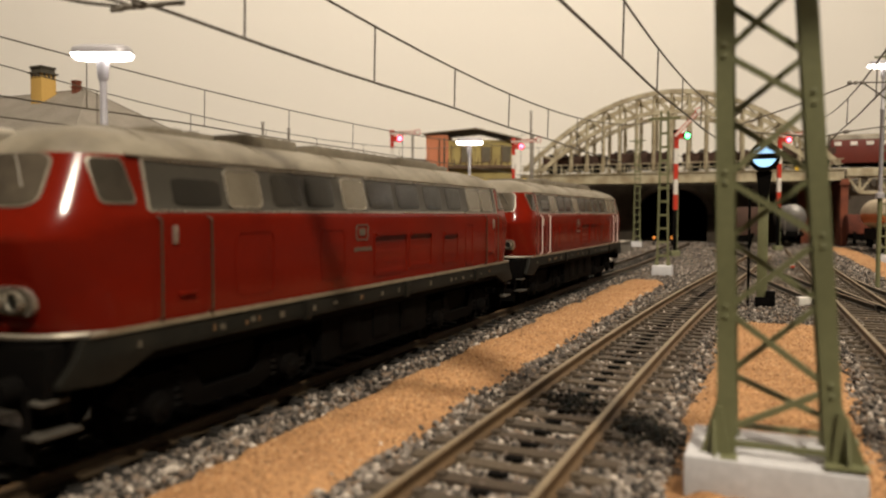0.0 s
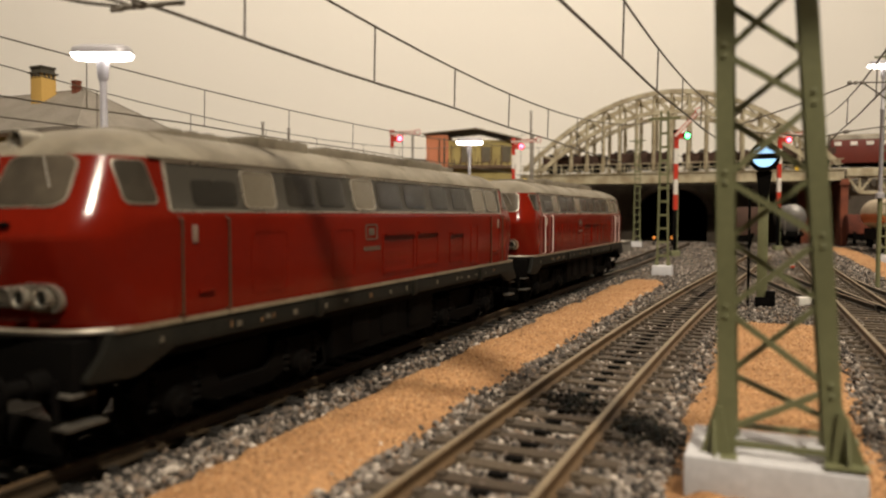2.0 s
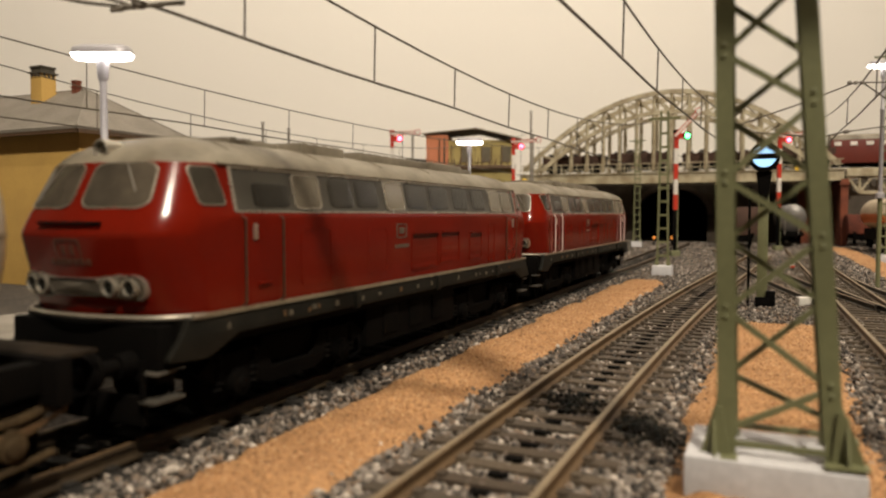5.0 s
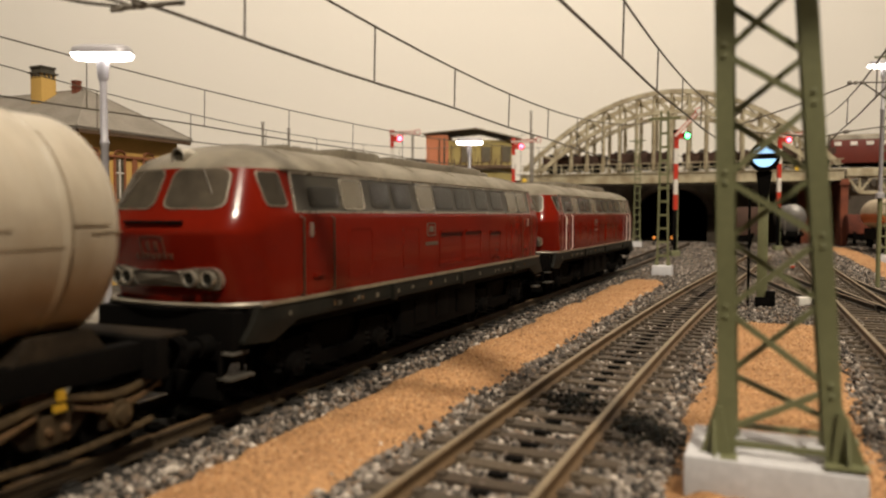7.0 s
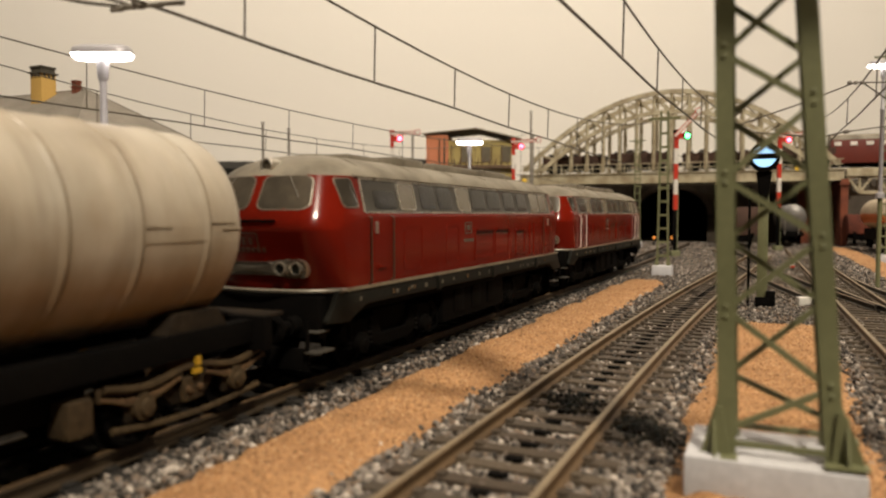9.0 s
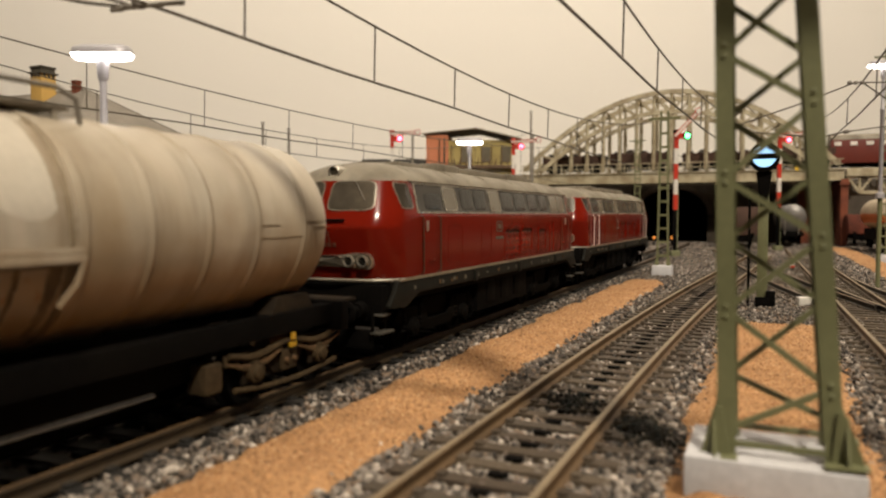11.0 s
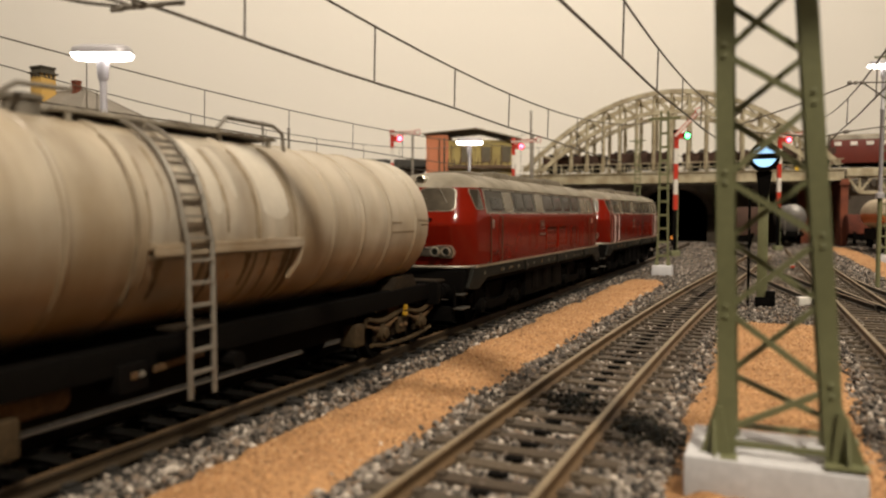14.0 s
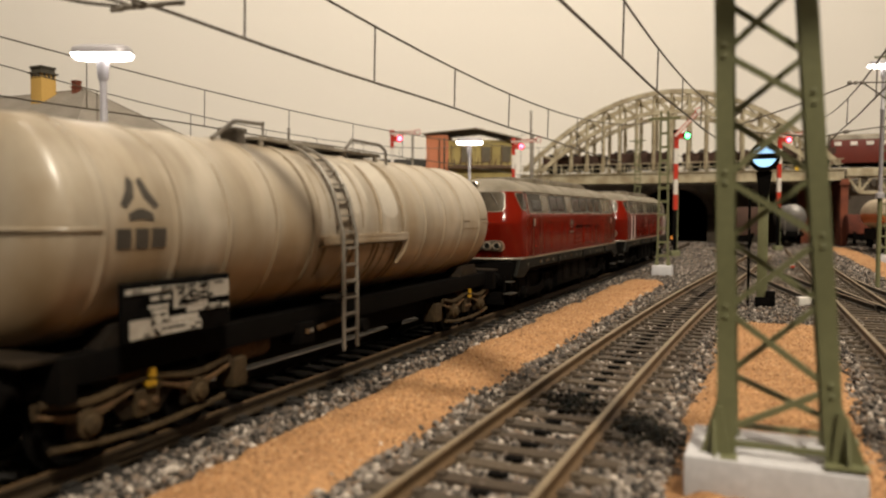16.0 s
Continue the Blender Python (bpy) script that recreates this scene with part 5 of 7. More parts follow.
def curved_sheet(outline, sx, R, zc, thick=0.10):
    """A flat outline (along, round) laid on the tank's flank."""
    pts = []
    k = len(outline)
    for o in (0.02, thick):
        for y, h in outline:
            a = math.asin(max(-0.98, min(0.98, (h - zc) / (R + 0.12))))
            pts.append((sx * (R + o) * math.cos(a), y, zc + (R + o) * math.sin(a)))
    return Mesh().add(pts, [(i, (i + 1) % k, k + (i + 1) % k, k + i) for i in range(k)] + [tuple(range(k)), tuple(range(k, 2 * k))])


def emblem(t, sx, R, zc):
    """The owner's mark as plain shapes: three bent strokes, and three bars below."""
    yc, z0 = -65.9, 37.4
    for turn in (0, 120, 240):
        q = []
        for a, r in ((-40, 3.6), (-18, 2.75), (0, 2.5), (18, 2.75), (40, 3.6), (53, 2.75), (30, 1.35), (0, 1.0), (-30, 1.35), (-53, 2.75)):
            b = radians(a + turn - 90)
            q.append((yc + sx * r * math.cos(b) * 0.95, z0 - 1.6 + r * math.sin(b)))
        part("emblem_stroke", curved_sheet(q, sx, R, zc), DARKMARK, t, "dark emblem stroke", smooth=0)
    for k, wd in ((-3.1, 2.5), (0.0, 2.3), (3.0, 2.6)):
        q = [(yc + k - wd / 2, 29.2), (yc + k + wd / 2, 29.2), (yc + k + wd / 2, 30.6), (yc + k + wd / 2, 32.0), (yc + k - wd / 2, 32.0), (yc + k - wd / 2, 30.6)]
        part("emblem_bar", curved_sheet(q, sx, R, zc), DARKMARK, t, "plain dark bar below the emblem", smooth=0)



SADDLE = surface("dark_grimy_brown", (0.012, 0.009, 0.0065), 0.75, grain=0.3, second=(0.035, 0.024, 0.014), stain=0.6, stain_scale=150, spec=0.1)
GRIME = surface("grimy_bogie_brown", (0.056, 0.037, 0.018), 0.8, grain=0.35, spec=0.15, second=(0.022, 0.015, 0.009), stain=0.7, stain_scale=200, bump=0.3)
TANKCLEAN = surface("cleaner_pale_tank_paint", (0.54, 0.485, 0.405), 0.3, grain=0.05, second=(0.47, 0.41, 0.325), stain=0.5, stain_scale=60)
MARKGREY = surface("dull_white_marking", (0.40, 0.365, 0.315), 0.6, grain=0.1, second=(0.26, 0.225, 0.18), stain=0.7, stain_scale=200)
TANKSIGN = surface("faded_orange_sign", (0.30, 0.13, 0.05), 0.6, grain=0.2, second=(0.26, 0.17, 0.08), stain=0.9, stain_scale=260)
DIRTRUN = surface("dried_brown_dirt_run", (0.085, 0.056, 0.028), 0.7, grain=0.3, grain_scale=400, second=(0.21, 0.145, 0.075), stain=0.9, stain_scale=190)
PALERUN = surface("faded_brown_dirt_run", (0.22, 0.165, 0.10), 0.6, grain=0.25, grain_scale=400, second=(0.33, 0.265, 0.185), stain=0.9, stain_scale=190)
BAYDIRT = surface("grimy_tank_bay", (0.44, 0.38, 0.305), 0.4, grain=0.2, grain_scale=260, second=(0.24, 0.18, 0.115), stain=0.9, stain_scale=120, stretch=(0.5, 1, 0.3))
SEAM = surface("brown_seam_grime", (0.15, 0.105, 0.06), 0.7, grain=0.2, second=(0.32, 0.25, 0.16), stain=0.8, stain_scale=160)
DARKMARK = surface("faded_dark_lettering", (0.045, 0.038, 0.030), 0.6, grain=0.1, second=(0.10, 0.08, 0.06), stain=0.5, stain_scale=200)
YELLOWPAINT = surface("yellow_paint", (0.42, 0.24, 0.015), 0.5, grain=0.1)
OLDRAIL = surface("aged_bronze_handrail", (0.06, 0.036, 0.018), 0.5, metal=0.1, grain=0.1)

LOCO_A = locomotive(OLDRAIL, "dark red diesel locomotive with dusty grey roof, weathered")
LOCO_B = locomotive(WHITE, "dark red diesel locomotive with white handrails, coupled ahead")
WAGON = tank_wagon()


# ---------------------------------------------------------------- overhead wires
def wire_run(line, lat, s0, s1, contact, top, low_at, sag, drops, label, r=0.34):
    """One track's overhead line: a contact wire, a hanging carrier wire and its droppers."""
    t = thing("overhead_line", pose(0, 0, 0), label, "overhead line", "overhead lines of the station")

    def carrier(s):
        return top + sag * ((s - low_at) / 150.0) ** 2
    n = 26
    ss = [s0 + (s1 - s0) * i / n for i in range(n + 1)]
    part("contact_wire", Mesh().tube([(*line.spot(s, lat)[:2], contact + 0.25 * math.sin(s * 0.05)) for s in ss], r, 6), WIRE, t)
    part("carrier_wire", Mesh().tube([(*line.spot(s, lat)[:2], carrier(s)) for s in ss], r * 0.9, 6), WIRE, t)
    for s in drops:
        x, y, _ = line.spot(s, lat)
        part("dropper", Mesh().cyl((x, y, contact), (x + 0.3, y, carrier(s)), r * 0.7, 6), WIRE, t)
    return t


def wires():
    a = wire_run(MAIN, 0, -230, 420, 68.5, 81.3, 75, 5.0, (-62.2, -11, 41.2, 94.3, 147.4, 200, 256, 310), "dark overhead wires above the train's track")
    wire_run(SECOND, -2.4, -130, 300, 73.6, 86.8, 150, 4.0, (47, 98.7, 151.9, 205), "dark overhead wires above the second track")
    wire_run(MAIN, -113, -200, 700, 69.2, 83.0, 135, 2.6, (-5.6, 48.7, 103.8, 159.6, 215, 272, 330, 388, 446, 504), "thin overhead wires above the platform track", r=0.3)
    wire_run(MAIN, -175, -200, 700, 71.3, 83.0, 200, 5.0, (49.8, 105, 163.5, 212.8, 268, 324, 380, 436), "thin overhead wires above the far platform track", r=0.3)
    wire_run(THIRD, 0, -60, 330, 75.5, 87.3, 90, 6.0, (44, 130), "dark overhead wires above the third track")
    # section insulator where two wires meet
    ins = thing("wire_insulator", pose(0, 0, 0), "grey wire insulator with a knotted joint", "insulator")
    x0, y0 = -51.6, 121.0
    part("rod", Mesh().tube([(x0 - 3.4, y0, 67.7), (x0 + 0.5, y0, 68.3), (x0 + 8.8, y0, 69.0)], 0.42, 6), GREYMETAL, ins)
    for k in range(3):
        part("knot", Mesh().turned((x0 - 1.4 + k * 1.3, y0 - 0.2, 68.0 + 0.25 * k), (0.9, 0.3, 0.5 - 0.5 * k), [(-1.1, 0.2), (-0.6, 0.55), (0.6, 0.55), (1.1, 0.2)], 8), GREYMETAL, ins)
    part("tail_wire", Mesh().tube([(x0 - 1, y0, 68.2), (x0 - 8, y0, 69.0), (x0 - 16, y0, 70.6)], 0.3, 5), WIRE, ins)
    part("tail_wire", Mesh().tube([(x0 + 1, y0, 68.2), (x0 - 4, y0, 69.6), (x0 - 9, y0, 71.2)], 0.3, 5), WIRE, ins)
    # anchoring of the third track's line
    anc = thing("wire_insulator", pose(0, 0, 0), "grey anchoring wires with two insulators beyond the mast", "insulator")
    p = Vector((158, 279, 84.5))
    part("stay_wire", Mesh().tube([p, p + Vector((-11, 14, -5)), p + Vector((-30, 40, -12))], 0.3, 5), WIRE, anc)
    part("stay_wire", Mesh().tube([p, p + Vector((18, 0.5, 0.2))], 0.3, 5), WIRE, anc)
    part("stay_wire", Mesh().tube([p + Vector((3, 0, 0)), p + Vector((18, 2, -9))], 0.3, 5), WIRE, anc)
    for k in (-2.0, 0.4, 2.8):
        part("knot", Mesh().turned(p + Vector((k, 0, 0)), (1, 0, 0.4), [(-0.9, 0.2), (-0.5, 0.75), (0.5, 0.75), (0.9, 0.2)], 8), GREYMETAL, anc)
    q = Vector((163, 293, 67.4))
    part("stay_wire", Mesh().tube([q, q + Vector((-9, 3, -2)), q + Vector((-30, 20, 2))], 0.3, 5), WIRE, anc)
    part("stay_wire", Mesh().tube([q, q + Vector((20, -1, 2.6))], 0.3, 5), WIRE, anc)
    part("knot", Mesh().turned(q, (1, 0, 0.2), [(-1.6, 0.2), (-0.9, 0.8), (0.9, 0.8), (1.6, 0.2)], 8), GREYMETAL, anc)


wires()


# ---------------------------------------------------------------- lattice masts further off
def lattice_mast(x, y, h, w, label, arm=True, foot=12.0, turn=0.4):
    t = thing("lattice_mast", at_mm(x, y, 0, turn), label, "mast", "lattice masts")
    f = foot / 2
    part("foot", Mesh().add([(-f, -f, -4), (f, -f, -4), (f, f, -4), (-f, f, -4), (-f * 0.9, -f * 0.9, 3), (f * 0.9, -f * 0.9, 3), (f * 0.9, f * 0.9, 3), (-f * 0.9, f * 0.9, 3)],
                            [(0, 1, 2, 3), (4, 5, 6, 7), (0, 1, 5, 4), (1, 2, 6, 5), (2, 3, 7, 6), (3, 0, 4, 7)]), CONCRETE, t, "grey concrete foot", bevel=0.3)
    for sx in (-1, 1):
        m = Mesh()
        m.bar((sx * w / 2, 0, 3), (sx * w / 2 * 0.62, 0, h), 1.2, 1.4, up=(0, 1, 0))
        part("upright", m, MASTGREEN, t, smooth=0)
        part("foot_gusset", Mesh().add([(sx * (w / 2 - 1), -0.6, 3), (sx * (w / 2 + 1.6), -0.6, 3), (sx * (w / 2), -0.6, 14), (sx * (w / 2 - 1), 0.6, 3), (sx * (w / 2 + 1.6), 0.6, 3), (sx * (w / 2), 0.6, 14)],
                                       [(0, 1, 2), (5, 4, 3), (0, 3, 4, 1), (1, 4, 5, 2), (2, 5, 3, 0)]), MASTGREEN, t, smooth=0)
    z = 9.0
    while z < h - 2:
        ww = w * (1 - 0.38 * (z - 3) / (h - 3))
        part("tie", Mesh().box(-ww / 2, ww / 2, -0.5, 0.5, z - 0.7, z + 0.7), MASTGREEN, t, smooth=0)
        z += 8.2
    if arm:
        part("cross_arm", Mesh().box(-9, 9, -0.5, 0.5, h - 5, h - 3.6), MASTGREEN, t, smooth=0)


def poles():
    lattice_mast(133.5, 437, 96, 6.2, "olive green lattice mast on a grey concrete foot")
    lattice_mast(222, 825, 122, 7.0, "olive green lattice mast beside the tunnel mouth")
    lattice_mast(338, 553, 158, 4.4, "thin green lattice mast beside the branch track", foot=9)
    for px, d, h in ((-174, 700, 122), (-149, 700, 116), (97, 800, 147), (103, 830, 124), (-29, 690, 108)):
        t = thing("steel_pole", at_mm(px, d, 0, 0), "plain grey steel pole behind the platforms", "pole", "steel poles")
        part("shaft", Mesh().box(-1.1, 1.1, -1.1, 1.1, -4, h), GREYMETAL, t, bevel=0.3)
        part("cap", Mesh().box(-1.5, 1.5, -1.5, 1.5, h, h + 1.0), GREYMETAL, t, bevel=0.2)


poles()


# ---------------------------------------------------------------- platform with lamps
def platform():
    ob = Mesh()
    n = 40
    vs, fs = [], []
    for i in range(n + 1):
        s = -330 + 900 * i / n
        for lat, z in ((-34, -4), (-34, 6.6), (-33.2, 6.6), (-33.2, 8.0), (-84.8, 8.0), (-84.8, 6.6), (-84, 6.6), (-84, -4)):
            x, y, _ = MAIN.spot(s, lat)
            vs.append((x, y, z))
    for i in range(n):
        for k in range(7):
            fs.append((i * 8 + k, i * 8 + k + 1, (i + 1) * 8 + k + 1, (i + 1) * 8 + k))
    fs += [tuple(range(8)), tuple(range(n * 8, n * 8 + 8))]
    tagged(part("platform", ob.add(vs, fs), PAVING, smooth=0), "pale concrete station platform with a raised edge", "platform", kind="structure")


platform()


def platform_lamp(x, y, turn, label, base=8.0, extra=0.0):
    t = thing("platform_lamp", at_mm(x, y, base + extra, turn), label, "street lamp", "lit platform lamps")
    if extra:
        part("lower_post", Mesh().cyl((0, 0, -extra), (0, 0, 1), 1.1, 12), MASTGREEN, t, "green lower post")
    part("post", Mesh().turned((0, 0, 0), (0, 0, 1), [(0, 2.2), (2.5, 2.0), (3.0, 1.0), (43, 0.95), (43.4, 1.15), (44.2, 1.15), (44.6, 0.9), (60, 0.85)], 14), LAMPPOST, t, "grey lamp post")
    part("neck", Mesh().turned((0, 0, 59), (0, 0, 1), [(0, 0.9), (1.0, 1.25), (3.6, 1.45), (5.2, 1.5), (6.0, 1.2)], 14), LAMPPOST, t)
    prof = [(-8.2, 0.02), (-8.0, 1.2), (-7.2, 2.1), (-5, 2.5), (5, 2.5), (7.2, 2.1), (8.0, 1.2), (8.2, 0.02)]
    head = Mesh().turned((0, 0, 65.6), (1, 0, 0), prof, 18)
    head.v = [(a * 0.9, b * 1.4, 65.6 + (c - 65.6) * (1.0 if c > 65.6 else 0.62)) for a, b, c in head.v]
    low, high = Mesh(), Mesh()
    low.v, high.v = list(head.v), list(head.v)
    for f in head.f:
        (high if sum(head.v[i][2] for i in f) / len(f) > 65.75 else low).f.append(f)
    part("diffuser", low, LAMPGLOW, t, "glowing white diffuser", smooth=60)
    part("cover", high, LAMPPOST, t, "grey lamp cover", smooth=60)


LAMPPOST = surface("pale_grey_lamp_post", (0.42, 0.40, 0.42), 0.4, metal=0.2, grain=0.05)
for s_at in (-46.6, 189.5):
    platform_lamp(*MAIN.spot(s_at, -57)[:2], 0.0, "grey platform lamp with a bright white glowing head")
platform_lamp(218, 360, 0.0, "tall grey yard lamp with a bright white glowing head", -4.0, 46.0)


# ---------------------------------------------------------------- semaphore signals and the dwarf signal
def semaphore(x, y, h, raised, glow, label, turn=0.0, arm_len=25, marker=None):
    t = thing("semaphore_signal", at_mm(x, y, -3, turn), label, "signal", "semaphore signals")
    part("base", Mesh().box(-4, 4, -4, 4, -1.5, 5), MASTGREEN, t, bevel=0.4)
    part("back_post", Mesh().box(1.6, 3.2, 1, 2.6, 3, h * 0.55), MASTGREEN, t, smooth=0)
    z, k = 5.0, 0
    part("post_foot", Mesh().box(-1.5, 1.5, -1.5, 1.5, 3, h * 0.38), BLACK, t, bevel=0.2)
    z = h * 0.38
    while z < h - 4:
        z1 = min(z + h * 0.125, h)
        part("post_band", Mesh().box(-1.7, 1.7, -1.7, 1.7, z, z1), SIGRED if k % 2 == 0 else WHITE, t, "red band" if k % 2 == 0 else "white band", smooth=0)
        z, k = z1, k + 1
    a = radians(47) if raised else radians(3)
    d, n = Vector((math.cos(a), 0, math.sin(a))), Vector((-math.sin(a), 0, math.cos(a)))
    o = Vector((0, -3.0, h))
    ar = part("arm", Mesh().add([o + d * u + n * v + Vector((0, w, 0)) for w in (0, 0.7) for u, v in ((-3, -1.3), (arm_len - 2, -1.3), (arm_len - 2, 1.3), (-3, 1.3))],
                                [(0, 1, 2, 3), (7, 6, 5, 4), (0, 4, 5, 1), (1, 5, 6, 2), (2, 6, 7, 3), (3, 7, 4, 0)]), WHITE, t, "white arm with red edging", smooth=0)
    part("arm_edge", Mesh().bar(o + d * -3 - n * 1.3 - Vector((0, 0.1, 0)), o + d * (arm_len - 2) - n * 1.3 - Vector((0, 0.1, 0)), 0.9, 0.45), SIGRED, ar, smooth=0)
    part("arm_edge", Mesh().bar(o + d * -3 + n * 1.3 - Vector((0, 0.1, 0)), o + d * (arm_len - 2) + n * 1.3 - Vector((0, 0.1, 0)), 0.9, 0.45), SIGRED, ar, smooth=0)
    part("arm_disc", Mesh().turned(o + d * arm_len - Vector((0, 0.5, 0)), (0, 1, 0), [(0, 2.3), (0.9, 2.3)], 18), WHITE, ar, smooth=30)
    part("disc_ring", Mesh().turned(o + d * arm_len, (0, 1, 0), [(0, 2.9), (0.6, 2.9)], 18), SIGRED, ar, smooth=30)
    lx = 8.5 if raised else 7.5
    lz = h - (2 if raised else 5)
    part("lamp_bracket", Mesh().bar((0, -2, lz), (lx, -2.4, lz), 1.4, 5.0), SIGRED, t, smooth=0)
    sp = part("spectacle", Mesh().turned((lx, -3.0, lz), (0, -1, 0), [(0, 3.5), (1.0, 3.5), (1.0, 2.7), (0.6, 2.5)], 18), BLACK if raised else SIGRED, t)
    part("signal_light", Mesh().turned((lx, -4.1, lz), (0, -1, 0), [(0, 2.4), (0.8, 2.0), (1.4, 1.0), (1.6, 0.02)], 18), glow, t, "glowing signal light")
    if marker:
        part("marker_stay", Mesh().bar((0, 0, marker[1]), (marker[0], 0, marker[1]), 0.7, 0.7), BLACK, t, smooth=0)
        part("marker_lamp", Mesh().turned((marker[0], -2.5, marker[1]), (0, -1, 0), [(0, 2.5), (0.8, 2.3), (1.0, 0.02)], 14), YELLOWGLOW, t, "small yellow marker lamp")
    part("top_cap", Mesh().box(-2.2, 2.2, -2.2, 2.2, h + 1.0, h + 3.5), SIGRED if not raised else BLACK, t, bevel=0.4)


semaphore(206, 640, 108, True, GREENGLOW, "red and white semaphore signal with raised arm and green light", arm_len=27)
semaphore(345, 742, 118, False, REDGLOW, "red and white semaphore signal with level arm and red light", arm_len=24, marker=(17, 84))
semaphore(-49, 698, 114.5, False, REDGLOW, "red semaphore signal with level white arm and red light")
semaphore(71, 730, 110, False, REDGLOW, "red semaphore signal with level white arm and red light", marker=(11, 71))


def dwarf_signal(x, y):
    t = thing("shunting_signal", at_mm(x, y, -3, 0.42), "black round shunting signal with a blue-white lit face", "signal")
    part("base", Mesh().box(-2.5, 2.5, -2.5, 2.5, -1, 4), BLACK, t, bevel=0.3)
    part("post", Mesh().box(-1.9, 1.9, -0.8, 0.8, 2, 46), MASTGREEN, t, bevel=0.2)
    part("side_rod", Mesh().cyl((-5, 0, 0), (-5, 0, 48), 0.5, 6), BLACK, t)
    part("drive_box", Mesh().box(1.5, 5.0, -2.2, 2.2, 0.5, 6.5), BLACK, t, bevel=0.4)
    part("bracket", Mesh().add([(-1.2, -1, 40), (1.2, -1, 40), (3.0, -1, 54), (-3.0, -1, 54), (-1.2, 1, 40), (1.2, 1, 40), (3.0, 1, 54), (-3.0, 1, 54)],
                               [(0, 1, 2, 3), (7, 6, 5, 4), (0, 4, 5, 1), (1, 5, 6, 2), (2, 6, 7, 3), (3, 7, 4, 0)]), BLACK, t, bevel=0.2)
    part("head", Mesh().turned((0, -2.5, 59.6), (0, 1, 0), [(0, 5.6), (0.4, 5.8), (4.6, 5.8), (5.0, 5.3)], 28), BLACK, t, "black drum head")
    # two lit segments with a level black bar between them
    for lo, hi in ((-4.28, -1.1), (1.1, 4.1)):
        q = []
        r = 4.3
        zs = np.linspace(lo, hi, 9)
        q += [(math.sqrt(max(r * r - z * z, 0)), 59.8 + z) for z in zs]
        q += [(-math.sqrt(max(r * r - z * z, 0)), 59.8 + z) for z in reversed(zs)]
        part("lit_segment", Mesh().prism(q, -3.0, -2.6, "y"), BLUEGLOW, t, "glowing blue-white segment", smooth=0)


dwarf_signal(127.5, 287)
mk = thing("track_box", at_mm(146.6, 290, -3.2, 0.1), "small silvery box beside the track", "box")
part("lid", Mesh().box(-3.2, 3.2, -1.8, 1.8, 0, 3.8), WHITE, mk, bevel=0.4)


# ---------------------------------------------------------------- arch bridge over the tunnel mouth
BX, BY, BT = 300.0, 950.0, 0.36


